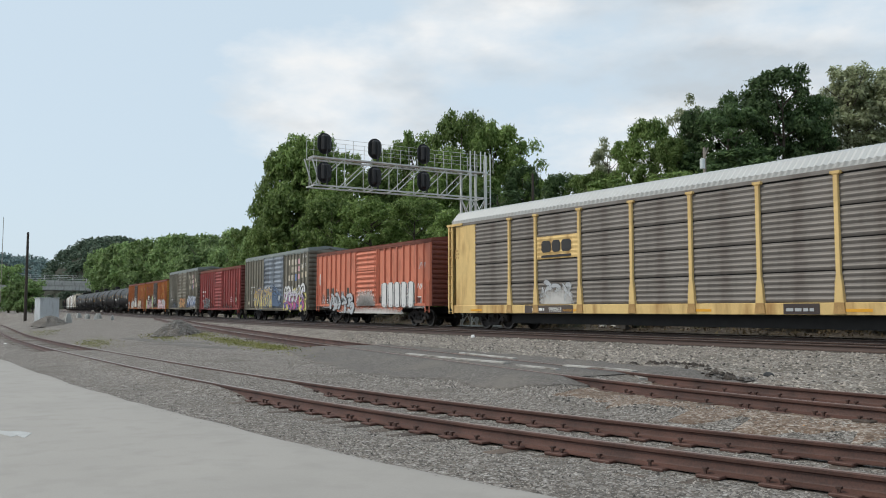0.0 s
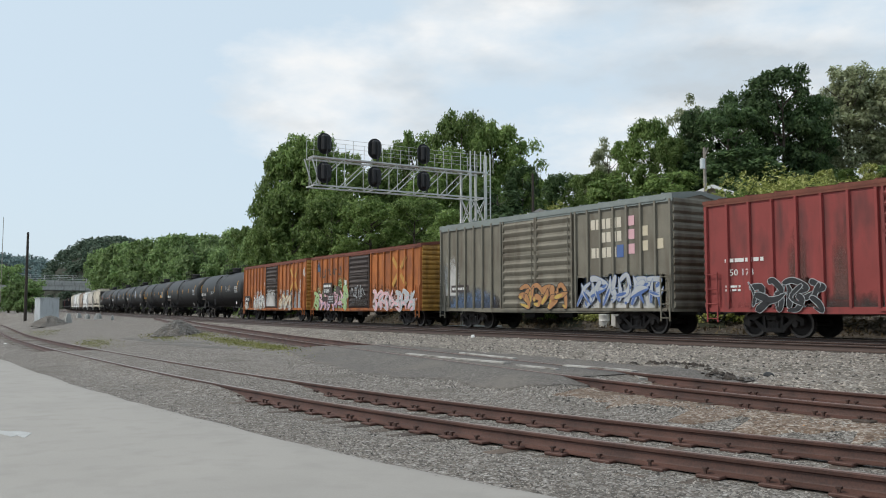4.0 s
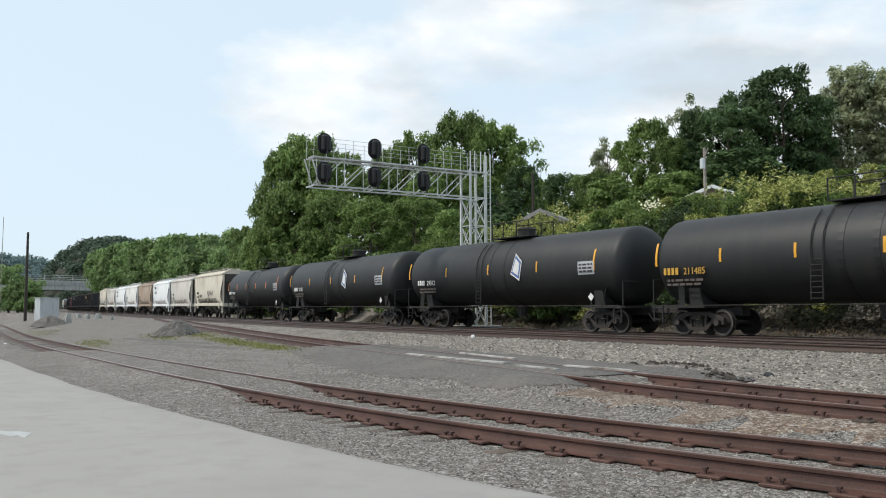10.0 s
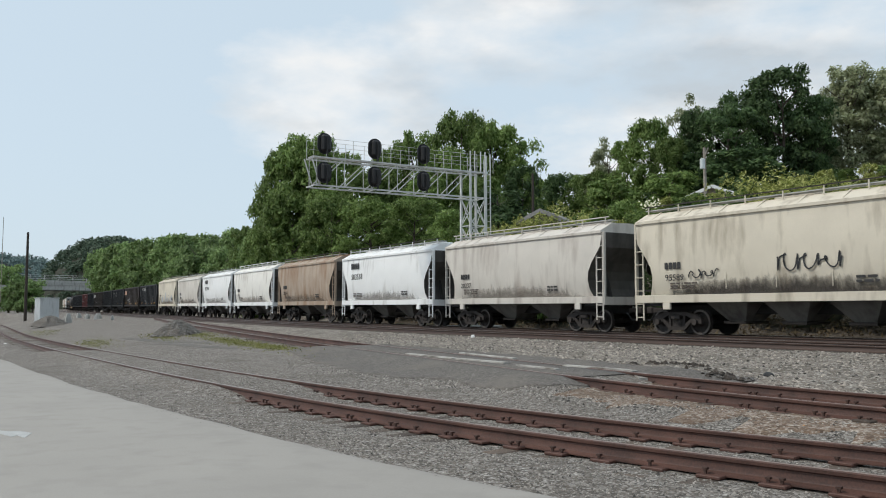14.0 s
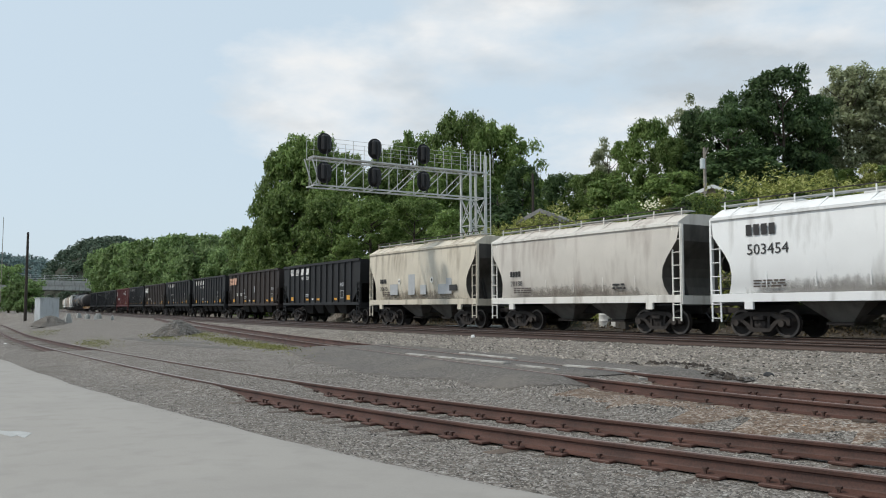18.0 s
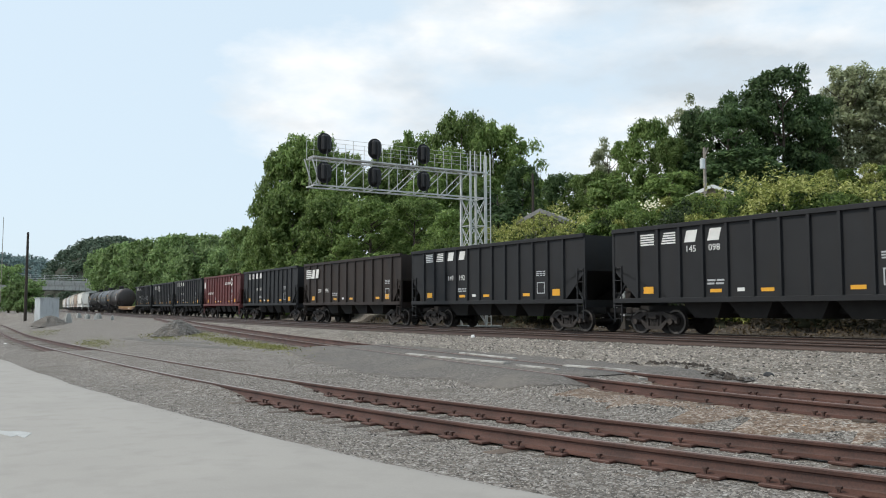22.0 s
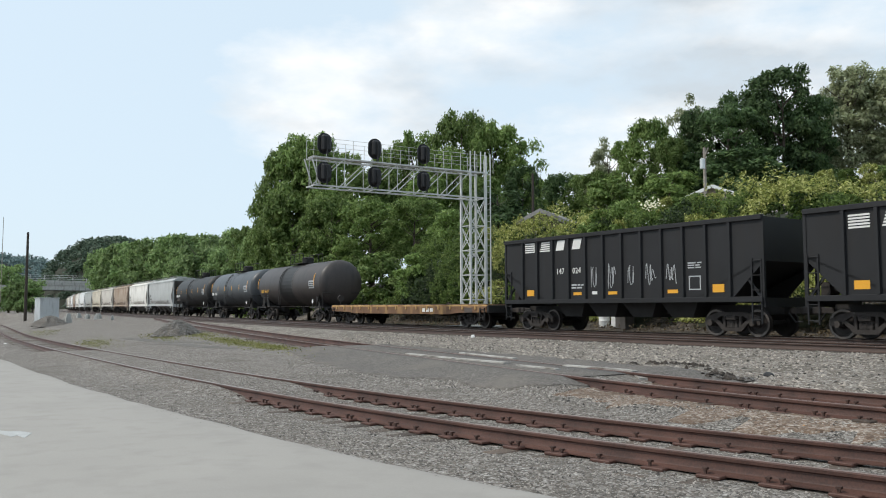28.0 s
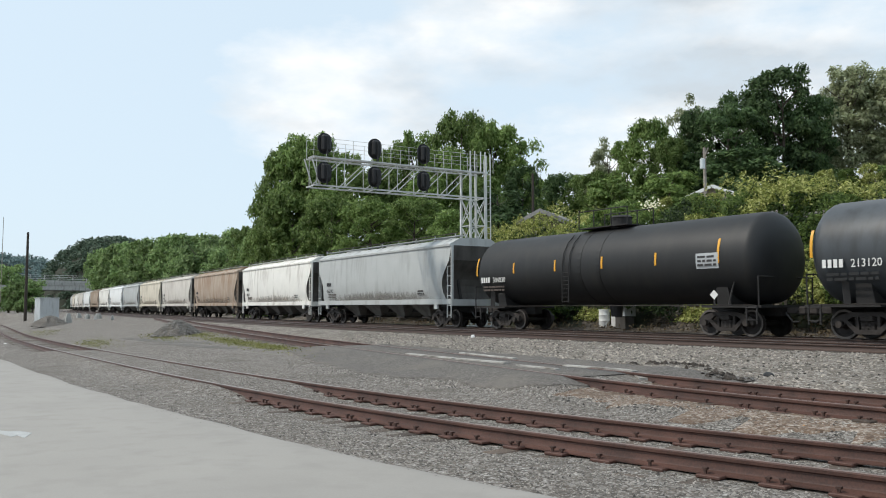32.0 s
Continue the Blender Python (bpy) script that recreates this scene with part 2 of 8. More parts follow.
def sheet(name, xs, ys, height):
    """A grid of ground; height(X, Y) on arrays."""
    gx, gy = np.meshgrid(xs, ys)
    v = np.stack([gx, gy, height(gx, gy)], -1).reshape(-1, 3)
    i = np.arange(len(xs) * len(ys)).reshape(len(ys), len(xs))
    f = np.stack([i[:-1, :-1], i[:-1, 1:], i[1:, 1:], i[1:, :-1]], -1).reshape(-1, 4)
    me = bpy.data.meshes.new(name)
    me.from_pydata(v.tolist(), [], f.tolist())
    me.shade_smooth()
    return me


# ---- the plan: lines of the tracks, lie of the land ----
def bend(u, w):
    return u + np.sqrt(u * u + w * w)


def main_y(x, off=0.0):
    """Centre line of the main track at x; off: metres to its side."""
    return 25.19 + off + 0.05827 * bend(-x - 41.1, 21) + 0.029 * bend(-x - 230, 40)


def grade(x):
    return 0.004 * bend(-x - 15, 20) - 0.004 * bend(-15.0, 20)


SIDING = np.array([(60, 10.9), (20, 10.65), (0, 10.58), (-6, 10.6), (-8, 10.74), (-10, 11.04), (-13, 11.59), (-17, 12.39), (-21, 13.16), (-26, 14.07), (-32, 15.1), (-38, 16.1), (-45, 17.3), (-50, 18.15), (-60, 20.0), (-72, 22.3), (-84, 24.7)])
SPUR = np.array([(60, 9.2), (25, 9.1), (8, 8.8), (0, 8.15), (-3, 7.65), (-4, 7.48), (-5, 7.3), (-6, 7.14), (-8, 6.88), (-10, 6.72), (-12.5, 6.62), (-16, 6.62), (-20, 6.72), (-25, 6.94), (-32, 7.29), (-40, 7.75), (-50, 8.45), (-60, 9.25), (-78, 11.0), (-120, 15.5), (-150, 18.5), (-195, 22.4), (-300, 28)])
ROAD_EDGE = np.array([(60, 8), (10, 5.9), (-5.16, 4.73), (-7.11, 4.4), (-9.32, 4.23), (-13.9, 4.05), (-20.35, 4.01), (-34.2, 4.39), (-98, 6.6), (-300, 14)])


def curve_y(points, x):
    p = points[points[:, 0].argsort()]
    xs = np.arange(p[0, 0], p[-1, 0], 0.5)
    ys = np.interp(xs, p[:, 0], p[:, 1])
    k = np.hanning(13)
    ys = np.convolve(np.pad(ys, 6, "edge"), k / k.sum(), "valid")
    return np.interp(x, xs, ys)


def step(a, b, x):
    t = np.clip((x - a) / (b - a), 0, 1)
    return t * t * (3 - 2 * t)


def siding_y(x):
    return curve_y(SIDING, x)


def spur_y(x):
    return curve_y(SPUR, x)


def spur_z(x):
    """Rail head of the spur, which falls slowly away from the crossing."""
    return -0.45 - 0.004 * np.clip(-np.asarray(x, float) - 6, -30, 70)


def siding_z(x):
    """Rail head of the siding, which climbs to the main line's level at its switch."""
    x = np.asarray(x, float)
    a = -0.25 + 0.0002 * np.clip(-x - 10, 0, 40) ** 2
    return a + (grade(x) - a) * step(-45, -80, x)


def land(x, y):
    """Height of the ground: road, spur, yard, ballast of the main line, hillside."""
    x, y = np.asarray(x, float), np.asarray(y, float)
    d_main, ys, yb = y - main_y(x), spur_y(x), siding_y(x)
    buried = step(-13.6, -16.4, x) * (1 - step(-37, -41, x))
    low = spur_z(x) - 0.165 + 0.125 * buried * step(-1.5, -0.9, y - ys)
    low = low - 0.028 * (1 - buried) * (1 - step(1.3, 1.6, np.abs(y - ys)))      # worn hollow between the ties
    bed, foot = siding_z(x) - 0.185, grade(x) - 0.235
    z = low + (bed - low) * np.clip((y - ys - 0.95) / np.maximum(yb - 2.1 - ys, 0.2), 0, 1)
    z = z + (foot - z) * np.clip((y - yb - 1.1) / np.maximum(main_y(x) - 8.4 - yb, 0.2), 0, 1)
    z = z + 0.055 * step(-7.3, -6.0, d_main) * (1 - step(2.0, 3.4, d_main))
    z = z - 0.4 * step(2.6, 4.0, d_main) * (1 - step(5, 6, d_main))
    # the crossing rises to the rail heads of the siding
    on = step(-28.5, -25.2, x) * (1 - step(-11.6, -10.0, x))
    z = z + 0.160 * on * step(-2.3, -1.05, y - yb) * (1 - step(2.2, 5.8, y - yb))
    right = 1 - step(44, 95, -x)
    return z + step(6.0, 11.5, d_main) * (1.2 + 4.3 * right) + np.clip(d_main - 11, 0, 110) * (0.10 + 0.07 * right)


def ground_z(x, y):
    return float(land(x, y))
# ---- the materials of the place ----
M_GRAVEL = gravel("grey_brown_gravel", ((0.034, 0.029, 0.025), (0.09, 0.078, 0.068), (0.163, 0.147, 0.129), (0.133, 0.103, 0.082), (0.258, 0.237, 0.211), (0.533, 0.507, 0.473)), 0.023, (0.122, 0.105, 0.089), 0.5, 0.8)
M_BALLAST = gravel("pale_ballast", ((0.032, 0.027, 0.022), (0.123, 0.105, 0.088), (0.204, 0.181, 0.155), (0.157, 0.122, 0.095), (0.271, 0.243, 0.211), (0.589, 0.556, 0.503)), 0.042, (0.109, 0.095, 0.077), 0.6, 0.9)
M_LANE = gravel("trodden_dark_gravel", ((0.066, 0.061, 0.055), (0.121, 0.11, 0.101), (0.154, 0.143, 0.132), (0.132, 0.116, 0.099), (0.242, 0.226, 0.209)), 0.03, (0.11, 0.103, 0.097), 0.8, 0.4)
M_STONE = stuff("crushed_stone", (0.205, 0.187, 0.166), 0.9, vary=0.3, scale=9, bump=0.2, per="island", spread=0.9)
M_HEAP = stuff("grey_heap_stone", (0.15, 0.145, 0.135), 0.9, vary=0.3, scale=9, bump=0.2, per="island", spread=0.7)
M_STONE_PALE = stuff("pale_ballast_stone", (0.235, 0.207, 0.176), 0.9, vary=0.3, scale=9, bump=0.2, per="island", spread=0.9)
M_ROAD = stuff("pale_worn_road", (0.312, 0.29, 0.263), 0.88, vary=0.07, scale=0.6, bump=0.10, fine=55, dirt=(0.282, 0.262, 0.237), dirt_amount=0.45, dirt_scale=1.6)
M_ASPHALT = gravel("worn_asphalt", ((0.056, 0.049, 0.044), (0.107, 0.096, 0.086), (0.126, 0.113, 0.102), (0.223, 0.205, 0.186)), 0.02, (0.158, 0.14, 0.121), 0.7, 0.3)
M_PLANK = stuff("whitish_crossing_panel", (0.42, 0.40, 0.37), 0.85, vary=0.4, scale=3, dirt=(0.14, 0.12, 0.10), dirt_amount=0.5)
M_PAINT = stuff("faded_road_paint", (0.4, 0.4, 0.39), 0.8, vary=0.15, scale=5)
# Lighter rust for rail tops: the sky's light is put into the colour.
M_HEAD = stuff("skylit_rusty_rail_head", (0.20, 0.135, 0.115), 0.4, 0.2, vary=0.3, scale=2.5, bump=0.05)
M_RAIL = stuff("rusty_rail_steel", (0.072, 0.032, 0.023), 0.62, vary=0.6, scale=2, bump=0.2, fine=60)
M_DULL = stuff("dull_rail_head", (0.30, 0.27, 0.25), 0.45, 0.4, vary=0.2, scale=3, bump=0.0)
M_RAILM = stuff("brown_rail_steel", (0.06, 0.034, 0.025), 0.55, vary=0.3, scale=2, bump=0.1)
M_SHINE = stuff("polished_rail_head", (0.32, 0.29, 0.27), 0.3, 0.9, vary=0.15, scale=3, bump=0.0)
M_TIE = stuff("weathered_tie_wood", (0.088, 0.065, 0.05), 0.9, vary=0.6, scale=2.5, bump=0.5, fine=30, per="object")
M_SPIKE = stuff("rusty_spikes", (0.06, 0.03, 0.022), 0.7, vary=0.3)
M_GALV = stuff("galvanised_steel", (0.58, 0.58, 0.56), 0.5, 0.15, vary=0.18, scale=1.5, bump=0.05)
M_BLACK = stuff("matt_black_paint", (0.010, 0.010, 0.011), 0.6, vary=0.2)
M_LENS = stuff("dark_signal_glass", (0.015, 0.014, 0.014), 0.1, vary=0.1, bump=0.0)
M_POLE = stuff("dark_pole_wood", (0.045, 0.035, 0.028), 0.9, vary=0.3, scale=4, bump=0.4)
M_POLE2 = stuff("grey_pole_wood", (0.30, 0.27, 0.23), 0.9, vary=0.25, scale=4, bump=0.4)
M_CONC = stuff("weathered_concrete", (0.36, 0.36, 0.34), 0.9, vary=0.2, scale=0.8, bump=0.2, dirt=(0.18, 0.18, 0.17), dirt_amount=0.3)
M_SHED = stuff("silver_sheet_metal", (0.50, 0.52, 0.53), 0.5, 0.2, vary=0.1, scale=0.8, bump=0.03, dirt=(0.3, 0.31, 0.31), dirt_amount=0.3)
M_CABINET = stuff("aluminium_cabinet", (0.60, 0.63, 0.63), 0.45, 0.3, vary=0.1, bump=0.02)
M_SOIL = stuff("dark_weedy_soil", (0.022, 0.025, 0.013), 0.95, vary=0.4, scale=0.6, bump=0.5)
M_ROOF = stuff("grey_shingle_roof", (0.26, 0.25, 0.25), 0.85, vary=0.2, scale=3)
M_WHITE = stuff("white_house_paint", (0.78, 0.78, 0.76), 0.6, vary=0.06, bump=0.03)
M_BRICK = stuff("brown_siding", (0.28, 0.24, 0.20), 0.8, vary=0.15)
M_GLASS = stuff("dark_window_glass", (0.03, 0.035, 0.04), 0.08, vary=0.1, bump=0.0)
M_BARK = stuff("grey_brown_bark", (0.09, 0.072, 0.055), 0.95, vary=0.35, scale=3, bump=0.6)
M_LEAF = leafy("maple_leaves", (0.17, 0.258, 0.07), (0.31, 0.405, 0.14), 0.44)
M_LEAF_DARK = leafy("dark_oak_leaves", (0.078, 0.132, 0.052), (0.145, 0.225, 0.083), 0.38)
M_LEAF_GREY = leafy("greyish_leaves", (0.36, 0.40, 0.23), (0.52, 0.54, 0.36), 0.5)
M_LEAF_FAR = leafy("wood_leaves", (0.20, 0.30, 0.11), (0.34, 0.45, 0.19), 0.45)
M_VINE = leafy("vine_leaves", (0.29, 0.325, 0.08), (0.66, 0.65, 0.26), 0.42)
# Darker copy of the vine leaves, with shade put into its colour.
M_VINE_DARK = leafy("shade_toned_vine_leaves", (0.045, 0.075, 0.024), (0.095, 0.145, 0.043), 0.3)
M_VINE_MID = leafy("green_creeper_leaves", (0.115, 0.185, 0.04), (0.25, 0.33, 0.09), 0.42)
M_FLOWER = stuff("cream_flowers", (0.72, 0.70, 0.50), 0.7, vary=0.1)
M_GRASS = leafy("short_weeds", (0.2, 0.21, 0.06), (0.34, 0.33, 0.12), 0.3)
M_DIRT = gravel("brown_stony_earth", ((0.026, 0.021, 0.017), (0.055, 0.045, 0.036), (0.073, 0.061, 0.049), (0.15, 0.132, 0.112)), 0.09, (0.045, 0.036, 0.028), 0.9, 0.7)
M_DRY = leafy("dry_brown_weeds", (0.115, 0.085, 0.05), (0.21, 0.165, 0.1), 0.3)

# rolling stock
M_STEEL = stuff("grimy_truck_steel", (0.031, 0.025, 0.022), 0.8, vary=0.45, scale=4, bump=0.2, dirt=(0.06, 0.047, 0.038), dirt_amount=0.25)
M_UNDER = stuff("black_underframe", (0.022, 0.020, 0.019), 0.8, vary=0.3, scale=3)
M_WHEEL = stuff("brown_wheel_steel", (0.022, 0.017, 0.015), 0.7, 0.1, vary=0.3, scale=5)
# Dark grey that has the shade of the hopper ends put into it.
M_DIMMED = stuff("dimmed_grey_sheet", (0.085, 0.078, 0.07), 0.8, vary=0.3, scale=1.5, dirt=(0.045, 0.04, 0.036), dirt_amount=0.5)
M_TREAD = stuff("worn_wheel_rim", (0.12, 0.105, 0.095), 0.5, 0.5, vary=0.25, bump=0.0)
M_ORANGE = stuff("faded_red_orange_paint", (0.58, 0.19, 0.115), 0.7, vary=0.14, scale=1.2, bump=0.06, dirt=(0.36, 0.13, 0.085), dirt_amount=0.3)
# Boxcar ends: a darker red than the sides.
M_ORANGE_END = stuff("dark_red_end", (0.16, 0.05, 0.04), 0.8, vary=0.25)
M_SLATE = stuff("faded_slate_paint", (0.185, 0.168, 0.13), 0.7, vary=0.25, scale=1.2, bump=0.06, dirt=(0.11, 0.09, 0.065), dirt_amount=0.5)
M_SLATE_ROOF = stuff("grey_green_roof_edge", (0.21, 0.235, 0.222), 0.7, vary=0.2, scale=1.2)
M_SLATE_BLUE = stuff("blue_grey_door_paint", (0.21, 0.24, 0.275), 0.65, vary=0.25, scale=1.5, bump=0.05, dirt=(0.07, 0.075, 0.09), dirt_amount=0.5)
M_RED = stuff("oxide_red_paint", (0.26, 0.045, 0.040), 0.7, vary=0.18, scale=1.2, bump=0.06, dirt=(0.10, 0.03, 0.028), dirt_amount=0.4)
M_RAILBOX = stuff("rusting_yellow_orange_paint", (0.44, 0.14, 0.033), 0.7, vary=0.25, scale=1.0, bump=0.08, dirt=(0.17, 0.055, 0.028), dirt_amount=0.65)
M_YELLOW_END = stuff("faded_yellow_paint", (0.50, 0.27, 0.06), 0.7, vary=0.15, dirt=(0.2, 0.09, 0.03), dirt_amount=0.4)
M_DOOR_DARK = stuff("sooty_black_door", (0.05, 0.036, 0.032), 0.7, vary=0.3, scale=2)
M_ROOF_RUST = stuff("rusty_roof_edge", (0.17, 0.055, 0.035), 0.8, vary=0.35, scale=2.5)
M_RACK = stuff("grimy_galvanised_panel", (0.185, 0.166, 0.148), 0.6, 0.15, vary=0.2, scale=0.7, bump=0.04, dirt=(0.12, 0.10, 0.086), dirt_amount=0.4, dirt_scale=0.7)
M_RACK_ROOF = stuff("white_corrugated_roof", (0.47, 0.47, 0.455), 0.55, 0.1, vary=0.06, scale=1.0, bump=0.03)
M_YELLOW = stuff("autorack_yellow_paint", (0.70, 0.49, 0.20), 0.65, vary=0.14, scale=1.5, bump=0.05, dirt=(0.36, 0.19, 0.06), dirt_amount=0.45)
M_TANK = stuff("dull_black_tank_paint", (0.016, 0.016, 0.0165), 0.54, vary=0.3, scale=0.9, bump=0.03, dirt=(0.024, 0.0225, 0.021), dirt_amount=0.45, spec=0.4)
M_TANK_GREY = stuff("faded_grey_black_tank_paint", (0.052, 0.058, 0.064), 0.45, vary=0.2, scale=0.9, bump=0.03, dirt=(0.025, 0.025, 0.026), dirt_amount=0.35)
M_TANK_BROWN = stuff("sooty_brown_tank_paint", (0.045, 0.036, 0.033), 0.5, vary=0.25, scale=0.9, bump=0.03, dirt=(0.025, 0.021, 0.02), dirt_amount=0.4)
M_TANK_BAND = stuff("tarry_spill_stain", (0.008, 0.0075, 0.0075), 0.55, vary=0.3)
M_CREAM = stuff("dirty_cream_paint", (0.63, 0.57, 0.465), 0.65, vary=0.1, scale=0.9, bump=0.03, dirt=(0.34, 0.29, 0.22), dirt_amount=0.35)
M_GREYWHITE = stuff("dirty_grey_white_paint", (0.60, 0.56, 0.505), 0.65, vary=0.1, scale=0.9, bump=0.03, dirt=(0.40, 0.35, 0.31), dirt_amount=0.4)
M_TAN = stuff("rust_streaked_tan_paint", (0.40, 0.32, 0.25), 0.7, vary=0.15, scale=0.9, bump=0.03, dirt=(0.27, 0.165, 0.10), dirt_amount=0.6)
M_CLEAN = stuff("clean_white_paint", (0.84, 0.84, 0.83), 0.5, vary=0.05, scale=0.9, bump=0.02, dirt=(0.55, 0.54, 0.52), dirt_amount=0.2)
M_OFFWHITE = stuff("off_white_paint", (0.79, 0.765, 0.71), 0.6, vary=0.07, scale=0.9, bump=0.02, dirt=(0.45, 0.41, 0.36), dirt_amount=0.3)
M_SILVER = stuff("light_grey_paint", (0.44, 0.45, 0.44), 0.6, vary=0.08, scale=0.8, bump=0.02, dirt=(0.33, 0.33, 0.32), dirt_amount=0.35)
M_COAL = stuff("coal_black_paint", (0.017, 0.017, 0.0185), 0.6, vary=0.25, scale=1.1, bump=0.04, dirt=(0.018, 0.0165, 0.016), dirt_amount=0.35, spec=0.32)
M_COAL_BROWN = stuff("brown_black_paint", (0.03, 0.021, 0.0175), 0.62, vary=0.22, scale=1.1, bump=0.04, dirt=(0.017, 0.014, 0.013), dirt_amount=0.4, spec=0.32)
M_COAL_RED = stuff("dark_oxide_red_paint", (0.115, 0.025, 0.024), 0.65, vary=0.2, scale=1.1, bump=0.05, dirt=(0.06, 0.022, 0.022), dirt_amount=0.4)
M_DECK = stuff("rusty_yellow_deck", (0.46, 0.28, 0.105), 0.75, vary=0.3, scale=1.3, bump=0.08, dirt=(0.20, 0.085, 0.04), dirt_amount=0.5)
M_DECK_RUST = stuff("rust-brown side beam", (0.16, 0.085, 0.045), 0.8, vary=0.35, scale=1.3, bump=0.08, dirt=(0.38, 0.23, 0.09), dirt_amount=0.35)
M_LETTER = stuff("white_lettering", (0.72, 0.71, 0.68), 0.6, vary=0.1, bump=0.0)
M_LETTER_RUST = stuff("rusty_orange_lettering", (0.62, 0.36, 0.25), 0.7, vary=0.15, bump=0.0)
M_LETTER_DARK = stuff("dark_lettering", (0.03, 0.028, 0.028), 0.6, vary=0.1, bump=0.0)
M_LETTER_YELLOW = stuff("yellow_lettering", (0.55, 0.30, 0.04), 0.6, vary=0.1, bump=0.0)
M_MARK = stuff("amber_reflective_strip", (0.75, 0.36, 0.025), 0.4, vary=0.08, bump=0.0)
M_MARK_ORANGE = stuff("orange_reflective_strip", (0.85, 0.25, 0.05), 0.4, vary=0.08, bump=0.0)
M_PATCH = stuff("rust_primer_patch", (0.09, 0.07, 0.06), 0.8, vary=0.2, bump=0.0)
SPRAY = {k: stuff("spray_paint_" + k, c, 0.55, vary=0.12, scale=3, bump=0.0) for k, c in dict(
    white=(0.66, 0.65, 0.63), silver=(0.42, 0.43, 0.44), black=(0.02, 0.02, 0.022), pink=(0.68, 0.40, 0.43), green=(0.33, 0.45, 0.20), gold=(0.50, 0.34, 0.08),
    blue=(0.08, 0.14, 0.33), magenta=(0.45, 0.10, 0.25), yellow=(0.66, 0.58, 0.18), cream=(0.60, 0.52, 0.38), lilac=(0.40, 0.32, 0.45), rust=(0.42, 0.20, 0.08)).items()}

M_WASH = overspray("whitish_scuffed_paint", (0.62, 0.60, 0.57), 0.75, 0.45)
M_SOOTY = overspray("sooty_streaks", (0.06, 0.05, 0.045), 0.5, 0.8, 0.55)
M_BROWN_FADE = overspray("brown_faded_paint", (0.17, 0.085, 0.072), 0.7, 0.6, 0.5)
M_BLUE_FADE = overspray("blue_sprayed_haze", (0.10, 0.15, 0.24), 0.75, 0.6)
M_TEAL_FADE = overspray("teal_sprayed_haze", (0.22, 0.33, 0.33), 0.7, 0.6)
M_RUST_FADE = overspray("rust_streaks", (0.20, 0.075, 0.03), 0.55, 0.5)
M_GREY_FADE = overspray("grey_sprayed_haze", (0.40, 0.41, 0.42), 0.85, 0.3)
M_GREEN_FADE = overspray("pale_green_sprayed_haze", (0.34, 0.46, 0.24), 0.85, 0.4)
M_PINK_FADE = overspray("pinkish_sprayed_haze", (0.55, 0.38, 0.36), 0.8, 0.5)
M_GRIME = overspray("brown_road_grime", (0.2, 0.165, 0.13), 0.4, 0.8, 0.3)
# Discharge bays: a mottled grey, darker than the car bodies.
M_BAY = stuff("dark_discharge_bay", (0.17, 0.16, 0.145), 0.8, vary=0.25, scale=2, dirt=(0.07, 0.06, 0.052), dirt_amount=0.4)
M_BED = gravel("oil_dark_ballast", ((0.012, 0.010, 0.009), (0.04, 0.032, 0.027), (0.06, 0.049, 0.041), (0.05, 0.036, 0.028), (0.12, 0.105, 0.09)), 0.045, (0.03, 0.024, 0.02), 0.5, 0.9)
M_BROWN_GRAVEL = gravel("rusty_brown_gravel", ((0.035, 0.022, 0.016), (0.12, 0.083, 0.06), (0.18, 0.133, 0.098), (0.15, 0.088, 0.058), (0.25, 0.20, 0.155), (0.52, 0.48, 0.43)), 0.026, (0.105, 0.07, 0.048), 0.9, 0.8)
# ---- ground, road, yard ----
xs = np.unique(np.concatenate([np.linspace(-3000, -300, 28), np.linspace(-300, -60, 81), np.linspace(-60, -20, 121), np.linspace(-20, 3, 185), np.linspace(3, 80, 60), np.linspace(80, 3000, 20)]))
ys = np.unique(np.concatenate([np.linspace(-3000, -30, 16), np.linspace(-30, 3, 17), np.linspace(3, 14, 111), np.linspace(14, 42, 113), np.linspace(42, 150, 55), np.linspace(150, 3000, 20)]))


def rough_land(x, y):
    """The ground with small humps and hollows away from the rails."""
    near = (np.abs(x) < 70) & (y > 3) & (y < 24)
    z = land(x, y)
    n = np.sin(x * 2.1 + np.sin(y * 1.7) * 2) * np.sin(y * 2.6 + np.cos(x * 0.9) * 2)
    return z + np.where(near, 0.008 * n, 0)


tagged(part("ground", sheet("ground", xs, ys, rough_land), M_GRAVEL), "grey crushed-stone ground of a railway yard", "ground", kind="structure")


def strip(name, xs, lo, hi, ny, lift, material, label, category="road"):
    """A thin sheet on the ground between two lines y = lo(x) and y = hi(x)."""
    v, f = [], []
    for x in xs:
        a, b = float(lo(x)), float(hi(x))
        for j in range(ny):
            rim = j in (0, ny - 1)
            y = a + (b - a) * ((j / (ny - 1)) if rim else 0.012 + 0.976 * (j - 1) / (ny - 3))
            v.append((float(x), y, ground_z(x, y) + (-0.02 if rim else lift)))
    for i in range(len(xs) - 1):
        for j in range(ny - 1):
            k = i * ny + j
            f.append((k, k + ny, k + ny + 1, k + 1))
    me = bpy.data.meshes.new(name)
    me.from_pydata(v, [], f)
    me.shade_smooth()
    return tagged(part(name, me, material), label, category, kind="structure")


rng = random.Random(4)
wob = [rng.uniform(-1, 1) for _ in range(400)]


def road_edge(x):
    k = (x + 400) * 0.9
    i = int(k) % 399
    j = int(k * 5.3) % 399
    return curve_y(ROAD_EDGE, x) + 0.045 * (wob[i] * (1 - k % 1) + wob[i + 1] * (k % 1)) + 0.022 * (wob[j] * (1 - k * 5.3 % 1) + wob[j + 1] * (k * 5.3 % 1))


